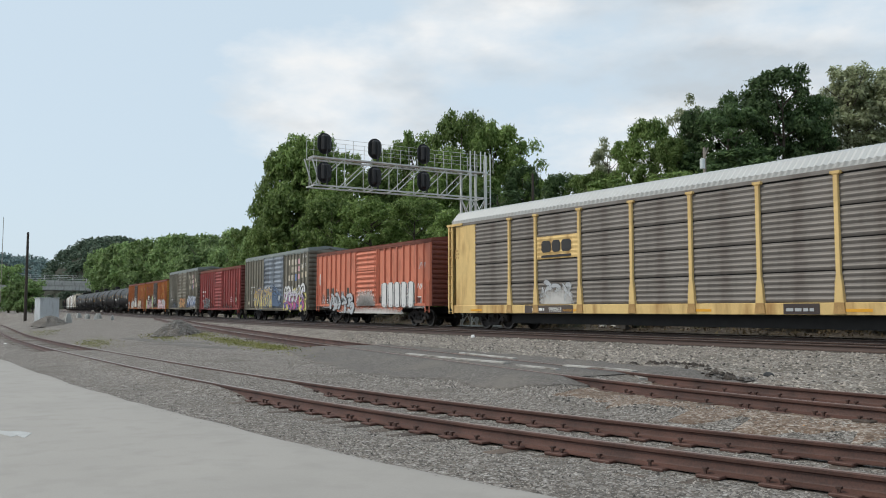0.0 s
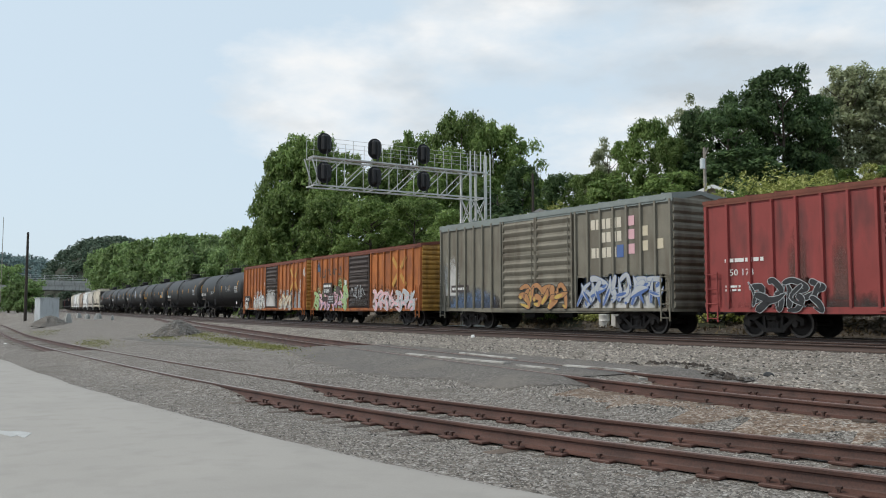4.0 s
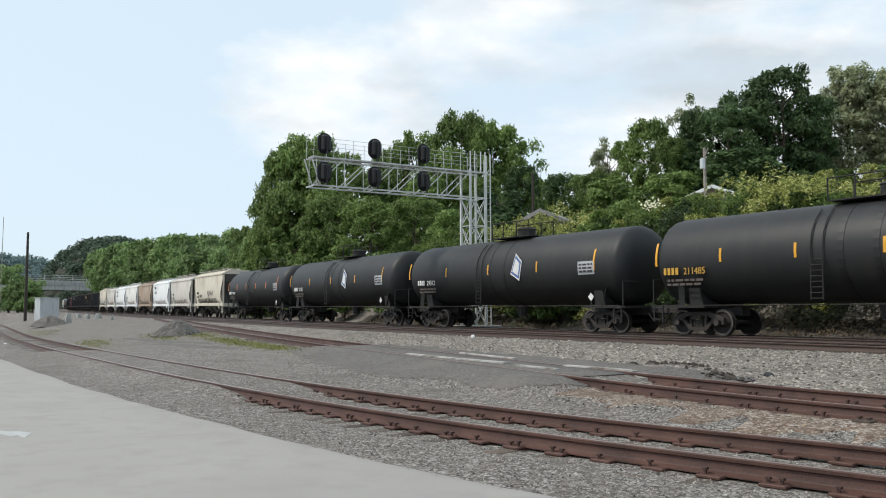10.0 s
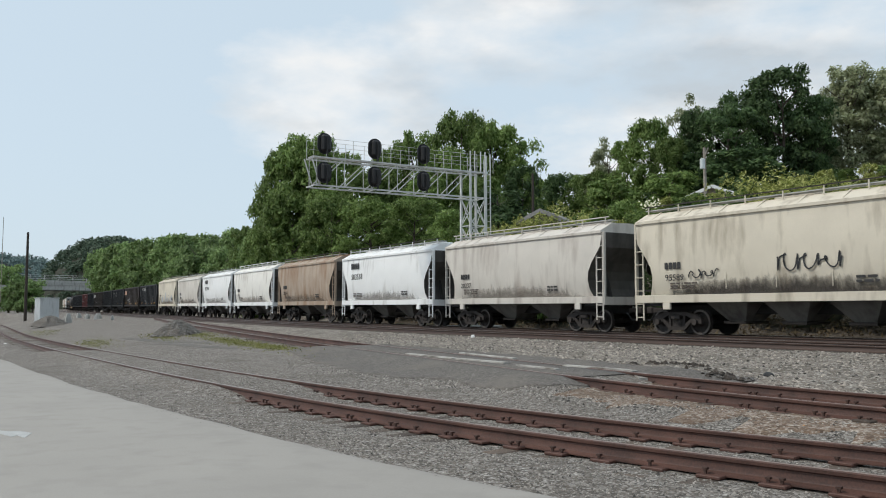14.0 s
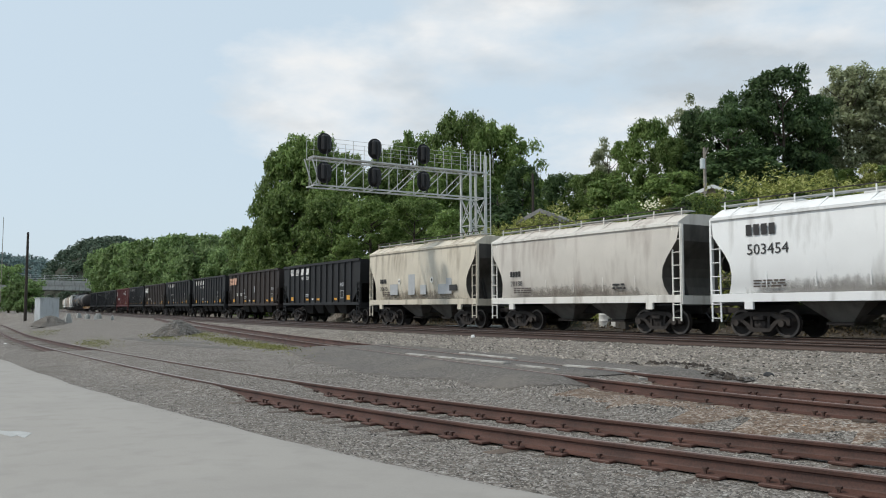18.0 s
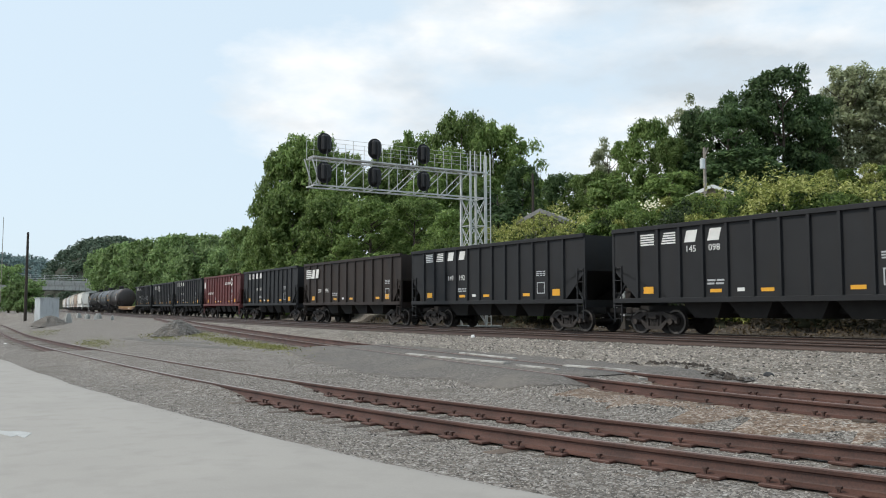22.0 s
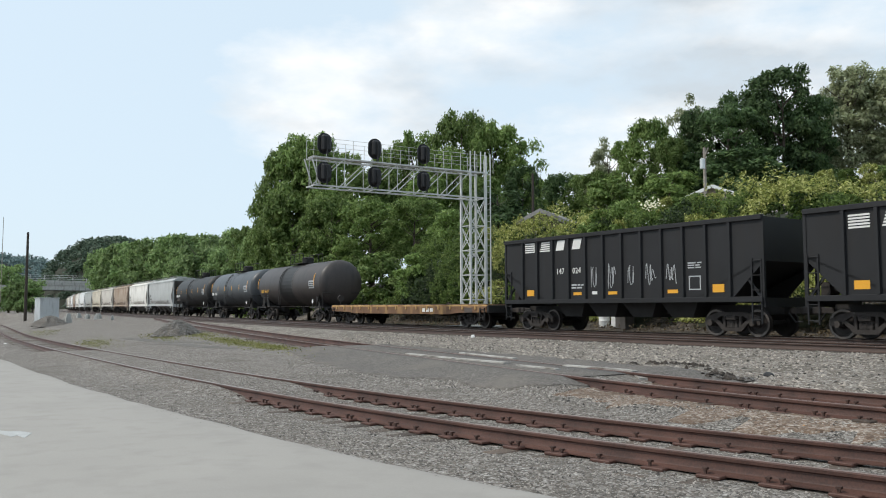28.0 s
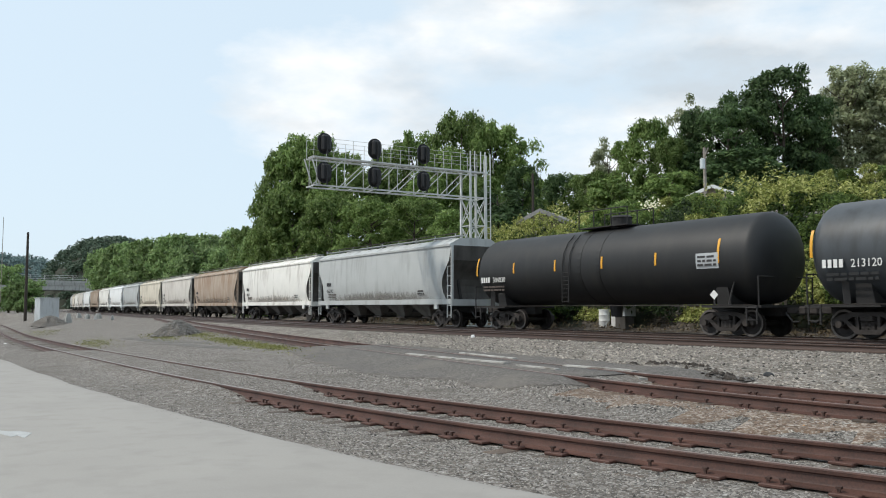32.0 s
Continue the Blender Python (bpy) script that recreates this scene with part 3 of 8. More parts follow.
def road_sheet():
    """The road is flat across and follows the grade; its edge runs out thinly over the gravel."""
    xs = np.concatenate([np.arange(-150, -30, 1.0), np.arange(-30, 12, 0.2), np.arange(12, 40, 1.0)])
    v, f, ny = [], [], 9
    for x in xs:
        e = float(road_edge(x))
        for j, y in enumerate((-9, -4, 0, e - 1.5, e - 0.8, e - 0.35, e - 0.14, e - 0.03, e)):
            v.append((float(x), y, float(spur_z(x)) - 0.165 + (0.024, 0.024, 0.024, 0.024, 0.024, 0.022, 0.017, 0.008, -0.012)[j]))
    for i in range(len(xs) - 1):
        for j in range(ny - 1):
            k = i * ny + j
            f.append((k, k + ny, k + ny + 1, k + 1))
    me = bpy.data.meshes.new("road")
    me.from_pydata(v, [], f)
    me.shade_smooth()
    return me


tagged(part("road", road_sheet(), M_ROAD), "pale worn concrete road beside the railway yard", "road", kind="structure")


def flat_shape(name, outline, lift, material, label="", category="", kind="", parent=None, thick=0.0):
    """A flat patch on the ground with the given plan outline, cut into a fan of rings so that it follows the ground."""
    c = np.mean(outline, axis=0)
    s = Solid()
    rings = []
    for k in (1.0, 0.96, 0.75, 0.5, 0.25, 0.02):
        rings.append([(c[0] + (x - c[0]) * k, c[1] + (y - c[1]) * k, ground_z(c[0] + (x - c[0]) * k, c[1] + (y - c[1]) * k) + (lift if k < 1 else 0.002)) for x, y in outline])
    s.loft(rings, caps=False)
    ob = part(name, s, material, parent, smooth=True)
    return tagged(ob, label, category, kind=kind) if label else ob


def ragged(points, k=4, amount=0.12, seed=1):
    """An outline with uneven, broken edges."""
    r, out = random.Random(seed), []
    n = len(points)
    for i in range(n):
        (x0, y0), (x1, y1) = points[i], points[(i + 1) % n]
        for j in range(k):
            out.append((x0 + (x1 - x0) * j / k + r.uniform(-amount, amount), y0 + (y1 - y0) * j / k + r.uniform(-amount, amount)))
    return out


# asphalt of the road crossing on both sides of the siding
def line(points, seed, amount=0.1):
    """A broken edge through the points (x, y), left to right."""
    px, py = zip(*points)
    return lambda x: float(np.interp(x, px, py)) + amount * (wob[int((x + 200) * 4 + seed) % 399] * (1 - (x * 4) % 1) + wob[int((x + 200) * 4 + seed + 1) % 399] * ((x * 4) % 1))


NEAR_EDGE = [(-27.2, 12.6), (-26.4, 12.0), (-23.7, 11.16), (-21, 10.38), (-18.3, 9.65), (-16.4, 9.36), (-15.3, 9.39), (-14.7, 9.7), (-13.75, 9.72), (-12.4, 9.45), (-11.6, 9.44), (-11.1, 9.63), (-10.7, 10.0), (-10.5, 10.3)]
FAR_EDGE = [(-26.2, 14.9), (-25.4, 15.2), (-23.3, 15.0), (-20.6, 14.62), (-17.5, 14.24), (-15, 13.92), (-12.8, 13.55), (-11.8, 13.33), (-11.2, 13.46), (-10.4, 13.88), (-9.8, 14.0), (-9.4, 13.4)]
strip("crossing_asphalt", np.arange(-27.2, -10.5, 0.14), line(NEAR_EDGE, 3), lambda x: float(siding_y(x)) - 0.80, 11, 0.02, M_ASPHALT, "dark patched asphalt of a road crossing in the yard")
strip("crossing_asphalt", np.arange(-25.4, -11.1, 0.2), lambda x: float(siding_y(x)) - 0.69, lambda x: float(siding_y(x)) + 0.71, 6, 0.018, M_ASPHALT, "dark asphalt filled in between the siding rails")
strip("crossing_asphalt", np.arange(-26.2, -9.5, 0.14), lambda x: float(siding_y(x)) + 0.80, line(FAR_EDGE, 50, 0.14), 10, 0.02, M_ASPHALT, "dark patched asphalt of a road crossing in the yard")


# pale ballast between the crossing and the main line
def ballast_edge(x):
    """Where the pale ballast begins: past the asphalt, or past the siding's ties."""
    if -26 < x < -9.4:
        return float(np.interp(x, [q[0] for q in FAR_EDGE], [q[1] for q in FAR_EDGE])) - 0.1
    return float(siding_y(x)) + (1.5 if x < -20 else 1.9)


strip("ballast", np.arange(-78, 8, 0.25), lambda x: min(ballast_edge(x) + 0.25 * wob[int((x + 200) * 4) % 399], float(main_y(x)) - 5.9), lambda x: float(main_y(x)) - 5.5, 18, 0.012, M_BALLAST, "pale crushed-stone ballast beside the main line", "ballast")
strip("track_bed", np.concatenate([np.arange(-300, -60, 3.0), np.arange(-60, 12, 0.5)]), lambda x: float(main_y(x)) - 5.62 + 0.1 * wob[int((x + 400) * 3) % 399], lambda x: float(main_y(x)) + 2.85, 16, 0.014, M_BED, "oil-dark ballast bed of the two main tracks", "ballast")
# rust-stained gravel along the siding past the crossing
strip("brown_gravel", np.arange(-10.4, 3, 0.2), lambda x: float(siding_y(x)) - 1.75 + 0.4 * wob[int((x + 200) * 5) % 399] * min(1, x + 10.6), lambda x: float(siding_y(x)) + 0.9, 12, 0.017, M_BROWN_GRAVEL, "rust-brown gravel under the siding track", "gravel")
for (x0, y0), (x1, y1), wdt in (((-19.5, 12.36), (-16.9, 12.08), 0.15), ((-16.75, 12.06), (-14.7, 11.92), 0.2), ((-13.9, 11.58), (-12.5, 11.42), 0.14), ((-19.0, 13.78), (-16.0, 13.23), 0.14), ((-13.3, 12.36), (-11.3, 12.3), 0.17)):
    rings = []
    for u in np.linspace(0, 1, 9):
        x, y = x0 + (x1 - x0) * u, y0 + (y1 - y0) * u
        z = ground_z(x, y) + 0.046
        rings.append([(x, y - wdt / 2, z - 0.13), (x, y + wdt / 2, z - 0.13), (x, y + wdt / 2, z), (x, y - wdt / 2, z)])
    tagged(part("crossing_plank", Solid().loft(rings), M_PLANK), "whitish worn crossing plank set in asphalt beside a rail", "plank", "crossing planks")
END = [(-11.35, 12.2), (-11.05, 12.3), (-10.55, 12.05), (-10.75, 11.8)]
tagged(part("crossing_plank", Solid().add([(x, y, siding_z(x) - 0.02 - 0.05 * (x > -10.9) - d) for d in (0, 0.2) for x, y in END], [(0, 1, 2, 3), (7, 6, 5, 4), (0, 4, 5, 1), (1, 5, 6, 2), (2, 6, 7, 3), (3, 7, 4, 0)]), M_PLANK), "whitish worn plank across the end of the crossing", "plank", "crossing planks")

# darker worn ground and oil-stained lanes in the yard
for seed, (cx, cy, rx, ry, m) in enumerate(((-43, 12.6, 8, 0.4, M_LANE), (-36, 11.6, 6, 0.35, M_LANE))):
    flat_shape("worn_lane", ragged([(cx + rx * math.cos(i * 0.5236), cy + ry * math.sin(i * 0.5236)) for i in range(12)], 3, 0.12, 70 + seed), 0.014, m, "darker worn strip of ground in the yard", "ground", "structure")

# painted arrow on the road
flat_shape("road_arrow", [(-12.66, 1.44), (-12.02, 1.65), (-11.97, 1.79), (-11.65, 1.89), (-11.23, 1.74), (-11.54, 1.7), (-11.44, 1.63), (-12.02, 1.51)], 0.028, M_PAINT, "faded white arrow painted on the road", "road marking", "structure")


# ---- tracks ----
PROFILE = [(-0.075, -0.17), (0.075, -0.17), (0.075, -0.157), (0.018, -0.135), (0.011, -0.12), (0.010, -0.052), (0.034, -0.038), (0.036, -0.010), (0.026, -0.002), (-0.026, -0.002), (-0.036, -0.010), (-0.034, -0.038), (-0.010, -0.052), (-0.011, -0.12), (-0.018, -0.135), (-0.075, -0.157)]


def at_line(mid, x, off, z):
    t = Vector((0.4, float(mid(x + 0.2) - mid(x - 0.2)), 0)).normalized()
    n = Vector((-t.y, t.x, 0))
    return Vector((x, float(mid(x)), float(z(x)))) + n * off, t, n


def rail(mid, off, z, knots, head=None):
    rings = []
    for x in knots:
        c, t, n = at_line(mid, x, off, z)
        rings.append([c + n * a + Vector((0, 0, b)) for a, b in PROFILE])
    return Solid().loft(rings)


def head_strip(mid, off, z, knots):
    rings = []
    for x in knots:
        c, t, n = at_line(mid, x, off, z)
        rings.append([c + n * a + Vector((0, 0, b)) for a, b in ((-0.024, -0.004), (0.024, -0.004), (0.024, 0.001), (-0.024, 0.001))])
    return Solid().loft(rings)


far_knots = np.concatenate([np.arange(-520, -60, 4.0), np.arange(-60, 61, 1.5)])
near_knots = np.concatenate([np.arange(-280, -30, 2.0), np.arange(-30, 14, 0.5), np.arange(14, 50, 3.0)])
TRACKS = {}
for nm, mid, z, knots, mat, label in (
        ("far_main", main_y, grade, far_knots, M_RAILM, "straight main-line railway track on grey ballast, under the train"),
        ("near_main", lambda x: main_y(x, -4.2), grade, far_knots, M_RAILM, "empty main-line railway track on grey ballast"),
        ("siding", siding_y, siding_z, np.concatenate([np.arange(-82, -30, 2.0), np.arange(-30, 40, 1.0)]), M_RAIL, "rusty siding track that runs through an asphalt crossing"),
        ("spur", spur_y, spur_z, near_knots, M_RAIL, "rusty spur track sunk in gravel beside the road")):
    tr = empty("railway_track", pose(0, 0, 0), label, "railway track", kind="structure")
    TRACKS[nm] = (tr, mid, z)
    for off in (-0.755, 0.755):
        ob = part("rail", rail(mid, off, z, knots), mat, tr, smooth=True)
        if nm == "spur":
            part("rail_head", head_strip(mid, off, z, np.arange(-46, -13.5, 1.0)), M_DULL, ob, "dull grey rail head level with the gravel")
            part("rail_head", head_strip(mid, off, z, np.arange(-14, 12, 0.5)), M_HEAD, ob, "rusty rail head with sky light put into its lighter colour")
        if nm == "siding":
            part("rail_head", head_strip(mid, off, z, np.concatenate([np.arange(-82, -30, 2.0), np.arange(-30, 20, 1.0)])), M_HEAD, ob, "rusty rail head with sky light put into its lighter colour")
        if nm == "far_main" or nm == "near_main":
            part("rail_head", head_strip(mid, off, z, knots), M_SHINE, ob, "rail head polished by wheels")


# ---- foliage ----
def leaf_cloud(points, normals, sizes, seed=0, fold=0.25):
    """One mesh of many small folded leaf clumps: four corners and two faces each."""
    r = np.random.RandomState(seed)
    n = len(points)
    nn = normals + r.normal(0, 0.55, (n, 3))
    nn /= np.linalg.norm(nn, axis=1)[:, None]
    a = np.cross(nn, r.normal(0, 1, (n, 3)))
    a /= np.linalg.norm(a, axis=1)[:, None]
    b = np.cross(nn, a)
    s = sizes[:, None]
    wdt = r.uniform(0.35, 0.6, (n, 1))
    q = np.stack([points - a * s, points + b * s * wdt - nn * s * fold, points + a * s, points - b * s * wdt - nn * s * fold], 1).reshape(-1, 3)
    k = np.arange(n)[:, None] * 4
    f = np.concatenate([k + [0, 1, 2], k + [0, 2, 3]], 1).reshape(-1, 3)
    me = bpy.data.meshes.new("leaves")
    me.vertices.add(len(q))
    me.vertices.foreach_set("co", q.astype(np.float32).ravel())
    me.loops.add(f.size)
    me.loops.foreach_set("vertex_index", f.astype(np.int32).ravel())
    me.polygons.add(len(f))
    me.polygons.foreach_set("loop_start", np.arange(0, f.size, 3, dtype=np.int32))
    me.update(calc_edges=True)
    return me


def crown(seed, count, shape_of, leaf=0.0145):
    """Leaves on the shells of many overlapping clumps, denser outside, with gaps between."""
    r = np.random.RandomState(seed)
    clumps = shape_of(r)
    pts, nor = [], []
    per = count // len(clumps)
    for c, rad in clumps:
        d = r.normal(0, 1, (per, 3))
        d /= np.linalg.norm(d, axis=1)[:, None]
        d[:, 2] = np.where(d[:, 2] < -0.5, -d[:, 2], d[:, 2])
        k = r.uniform(0.25, 1.25, (per, 1)) ** 0.6
        lump = 1 + 0.18 * np.sin(d[:, :1] * 7 + seed) * np.sin(d[:, 1:2] * 6) + 0.12 * np.sin(d[:, 2:] * 11)
        pts.append(np.array(c) + d * k * rad * lump * np.array([1, 1, 0.82]))
        nor.append(d + np.array([0, 0, 0.35]))
    pts, nor = np.concatenate(pts), np.concatenate(nor)
    return leaf_cloud(pts, nor, r.uniform(0.7, 1.6, len(pts)) * leaf, seed)


def round_crown(r):
    """Clumps of a broad tree of height 1, crown from 0.22 up."""
    out = [((0, 0, 0.6), 0.2)]
    for i in range(105):
        a, h = r.uniform(0, 6.283), 0.93 - 0.75 * r.uniform(0, 1) ** 1.2
        w = 0.37 * math.sin(math.pi * min(1, (h - 0.12) / 0.92)) ** 0.6
        q = r.uniform(0.35, 1.08) ** 0.7
        out.append(((w * math.cos(a) * q, w * math.sin(a) * q, h), r.uniform(0.045, 0.10)))
    return out


def tall_crown(r):
    out = []
    for i in range(70):
        a, h = r.uniform(0, 6.283), r.uniform(0.2, 0.95)
        w = 0.2 * (1 - abs(h - 0.5)) ** 0.8 * r.uniform(0.3, 1.1)
        out.append(((w * math.cos(a), w * math.sin(a), h), r.uniform(0.045, 0.085)))
    return out


def open_crown(r):
    out = []
    for i in range(48):
        a, h = r.uniform(0, 6.283), r.uniform(0.24, 0.97)
        w = r.uniform(0.1, 0.42) * (1.1 - 0.5 * h)
        out.append(((w * math.cos(a), w * math.sin(a), h), r.uniform(0.045, 0.095)))
    return out


def bush_crown(r):
    out = []
    for i in range(40):
        a, h = r.uniform(0, 6.283), r.uniform(0.05, 0.82)
        w = 0.5 * math.sqrt(max(0.02, 1 - h)) * r.uniform(0.4, 1)
        out.append(((w * math.cos(a), w * math.sin(a), h), r.uniform(0.09, 0.15)))
    return out


def wood_of(seed, low):
    """Tapered trunk with limbs for a tree of height 1."""
    r = random.Random(seed)
    s = Solid()
    p = [(0, 0, -0.04), (0.006, 0.004, 0.15), (-0.004, 0.006, 0.36), (0.006, -0.004, 0.6), (0, 0, 0.85)]
    rad = [0.026, 0.019, 0.015, 0.009, 0.003]
    for i in range(4):
        s.tube(p[i], p[i + 1], rad[i], rad[i + 1], 7, caps=(i == 0))
    for i in range(11):
        h = r.uniform(low, 0.75)
        a, n = r.uniform(0, 6.283), r.uniform(0.14, 0.3)
        e = Vector((math.cos(a) * n, math.sin(a) * n, h + n * r.uniform(0.4, 0.9)))
        m = Vector((0, 0, h)).lerp(e, 0.5) + Vector((0, 0, -0.02))
        s.tube((0, 0, h), m, 0.008, 0.005, 5, False).tube(m, e, 0.005, 0.0015, 5, False)
    return s


CROWNS = {k: [crown(seed, n, fn, leaf) for seed in seeds] for k, fn, n, leaf, seeds in (
    ("round", round_crown, 11500, 0.0152, (11, 12, 13)), ("far", round_crown, 3800, 0.027, (14, 15, 16)), ("tall", tall_crown, 9500, 0.0135, (21, 22)), ("open", open_crown, 8000, 0.0135, (31, 32)), ("bush", bush_crown, 4800, 0.028, (41, 42, 43)))}
WOODS = {k: wood_of(i, low).mesh("trunk", True) for i, (k, low) in enumerate((("round", 0.22), ("far", 0.22), ("tall", 0.15), ("open", 0.3), ("bush", 0.05)))}


def tree(kind, x, y, top, wide, leaf, label, turn, sink=0.0, category="tree", group=""):
    """A tree whose crown reaches the height top; wide: its spread against a usual one."""
    z = ground_z(x, y) - sink
    h = top - z
    ob = empty("tree" if category == "tree" else "bush", pose(x, y, z), label, category, group)
    m = pose(0, 0, 0, 0, 0, turn * 57) @ Matrix.Diagonal((h * wide, h * wide, h, 1))
    part("trunk", WOODS[kind], M_BARK, ob, at=m)
    cs = CROWNS[kind]
    part("crown", cs[int(turn * 7) % len(cs)], leaf, ob, at=m)
    return ob


# the tall trees behind the signal bridge
BROAD = "full green broadleaf tree on the bank behind the tracks"
for k, (x, y, top, wide, leaf, kind) in enumerate((
        (-83.8, 40.3, 20.7, 0.60, M_LEAF, "round"), (-86.3, 38.8, 19.3, 0.44, M_LEAF, "round"), (-85.9, 45.1, 19.6, 0.58, M_LEAF, "round"), (-87.2, 38.0, 15.6, 0.5, M_LEAF, "round"), (-90.2, 37.6, 10.6, 0.62, M_LEAF, "round"), (-81.8, 37.6, 14.0, 0.75, M_LEAF, "round"), (-79.9, 41.3, 14.3, 0.8, M_LEAF, "round"),
        (-75.5, 49.0, 20.5, 0.5, M_LEAF, "round"), (-78.7, 47.6, 19.0, 0.5, M_LEAF, "round"), (-76.2, 44.0, 16.0, 0.75, M_LEAF, "round"), (-69.5, 50.6, 21.8, 0.55, M_LEAF, "round"), (-66.9, 52.3, 20.3, 0.66, M_LEAF, "round"), (-64.3, 54.0, 18.9, 0.72, M_LEAF, "open"), (-68.8, 48.2, 17.4, 0.7, M_LEAF, "round"), (-62.6, 52.9, 15.2, 0.62, M_LEAF_DARK, "round"),
        (-68.1, 45.7, 14.3, 0.8, M_LEAF, "round"), (-63.6, 48.5, 14.0, 0.8, M_LEAF, "round"), (-60.4, 49.3, 11.2, 0.9, M_LEAF_DARK, "round"), (-73.8, 38.0, 12.6, 0.75, M_LEAF, "round"),
        (-67.2, 38.6, 11.4, 1.0, M_LEAF, "round"), (-61.7, 39.8, 11.0, 1.1, M_LEAF, "round"), (-54.5, 38.4, 9.4, 1.0, M_LEAF, "bush"), (-53.2, 42.3, 11.2, 1.3, M_LEAF_DARK, "bush"), (-74.5, 36.0, 7.8, 0.9, M_LEAF, "bush"),
        (-67.0, 35.8, 6.9, 1.0, M_LEAF, "bush"), (-60.0, 35.6, 6.3, 1.1, M_LEAF, "bush"), (-53.8, 35.2, 5.8, 1.0, M_LEAF, "bush"), (-47.6, 34.9, 5.3, 1.0, M_LEAF, "bush"), (-44.4, 36.0, 6.0, 1.2, M_LEAF_DARK, "bush"), (-84.5, 37.0, 7.2, 1.0, M_LEAF, "bush"), (-93, 38.5, 7.0, 1.1, M_LEAF, "bush"), (-49.5, 38.2, 7.5, 1.2, M_LEAF_DARK, "bush"), (-106, 43, 12.5, 0.85, M_LEAF, "round"))):
    tree(kind, x, y, top, wide, leaf, BROAD if kind != "bush" else "dense green shrub below the trees by the track", k * 0.77, category="tree" if kind != "bush" else "bush", group="trees behind the signal bridge")
# the wood along the line towards the overpass
r = random.Random(9)
for k in range(30):
    x = -104 - k * 5.6
    d = 10 + (k % 3) * 3.4 + r.uniform(-1, 1)
    y = float(main_y(x)) + d
    tree("far" if k % 3 else "bush", x, y, float(grade(x)) + r.uniform(10.5, 13.0) + (k % 3) * 1.6, r.uniform(0.8, 1.05), M_LEAF_FAR, "leafy green tree in the wood beside the line", k * 1.31, sink=0.4, group="wood beside the line")
for k in range(16):
    x = -100 - k * 10.5
    tree("bush", x, float(main_y(x)) + 7.6 + r.uniform(-0.4, 0.6), float(grade(x)) + r.uniform(3.2, 5.0), 1.25, M_LEAF_FAR, "green shrub at the foot of the wood", k * 0.9, category="bush", group="shrubs beside the line")
# the tall end of the wood, before the overpass
for k, (x, y, top, wide) in enumerate(((-222.4, 50.2, 16.5, 0.70), (-216.0, 51.1, 17.5, 0.75), (-207.7, 51.5, 17.8, 0.80), (-199.3, 52.0, 17.7, 0.80), (-191.0, 52.3, 17.4, 0.80), (-182.5, 52.8, 17.5, 0.80), (-172.1, 52.6, 17.2, 0.80), (-161.8, 52.1, 16.6, 0.75))):
    tree("far", x, y, top, wide, M_LEAF_FAR, "tall leafy green tree at the end of the wood", k * 1.7, group="wood beside the line")
# trees on the hill
DARK, POPLAR = "large dark green tree on the hill", "tall grey-green poplar on the hill"
for k, (x, y, top, wide, leaf, kind, label) in enumerate((
        (-45.0, 69.1, 23.4, 0.8, M_LEAF_DARK, "round", DARK), (-48.6, 68.3, 21.9, 0.7, M_LEAF_DARK, "round", DARK), (-43.9, 71.6, 21.0, 0.7, M_LEAF_DARK, "round", DARK), (-47.5, 64.3, 19.6, 0.95, M_LEAF_DARK, "round", DARK), (-44.8, 73.4, 19.0, 0.7, M_LEAF_DARK, "round", DARK),
        (-50.5, 64.6, 20.2, 0.6, M_LEAF_DARK, "round", DARK), (-53.0, 65.3, 21.6, 0.5, M_LEAF_GREY, "open", "thin pale tree beside the dark trees on the hill"), (-54.1, 61.6, 19.4, 0.62, M_LEAF, "round", "green tree on the hill"), (-51.5, 61.2, 17.0, 0.7, M_LEAF, "round", "green tree on the hill"), (-57.1, 61.6, 18.0, 0.5, M_LEAF, "round", "green tree on the hill"), (-59.9, 61.8, 18.3, 0.6, M_LEAF_GREY, "open", "thin tree with an open crown on the hill"),
        (-43.1, 76.7, 24.3, 0.95, M_LEAF_GREY, "tall", POPLAR), (-44.5, 75.9, 22.6, 0.6, M_LEAF_GREY, "tall", POPLAR), (-42.3, 79.5, 24.3, 0.95, M_LEAF_GREY, "tall", POPLAR), (-39.9, 78.4, 23.2, 1.0, M_LEAF_GREY, "tall", POPLAR), (-63.3, 61.1, 15.0, 0.7, M_LEAF, "round", "green tree on the hill"),
        (-67.2, 62.8, 16.1, 0.8, M_LEAF_DARK, "round", "dark green tree on the hill"), (-62.6, 61.8, 15.2, 0.85, M_LEAF, "round", "green tree on the hill"), (-71.9, 63.7, 16.0, 0.75, M_LEAF, "round", "green tree on the hill"), (-57.5, 58, 14.4, 0.95, M_LEAF, "round", "green tree on the hill"), (-53.5, 55.7, 13.4, 1.25, M_LEAF, "bush", "round green shrub on the hill"),
        (-49.0, 58.1, 13.8, 1.4, M_LEAF, "bush", "round green shrub on the hill"), (-45.5, 63.3, 15.6, 1.6, M_LEAF_DARK, "bush", "dark shrub on the hill"), (-42.2, 66.4, 13.4, 1.6, M_LEAF_DARK, "bush", "dark shrub on the hill"), (-39.9, 68.3, 13.2, 1.7, M_LEAF_DARK, "bush", "dark shrub on the hill"), (-36.2, 69.8, 13.2, 1.7, M_LEAF, "bush", "dark shrub on the hill"), (-50.5, 63.2, 15.4, 1.5, M_LEAF_DARK, "bush", "dark shrub on the hill"))):
    tree(kind, x, y, top, wide, leaf, label, k * 0.63 + 0.2, category="bush" if kind == "bush" else "tree", group="trees on the hill")
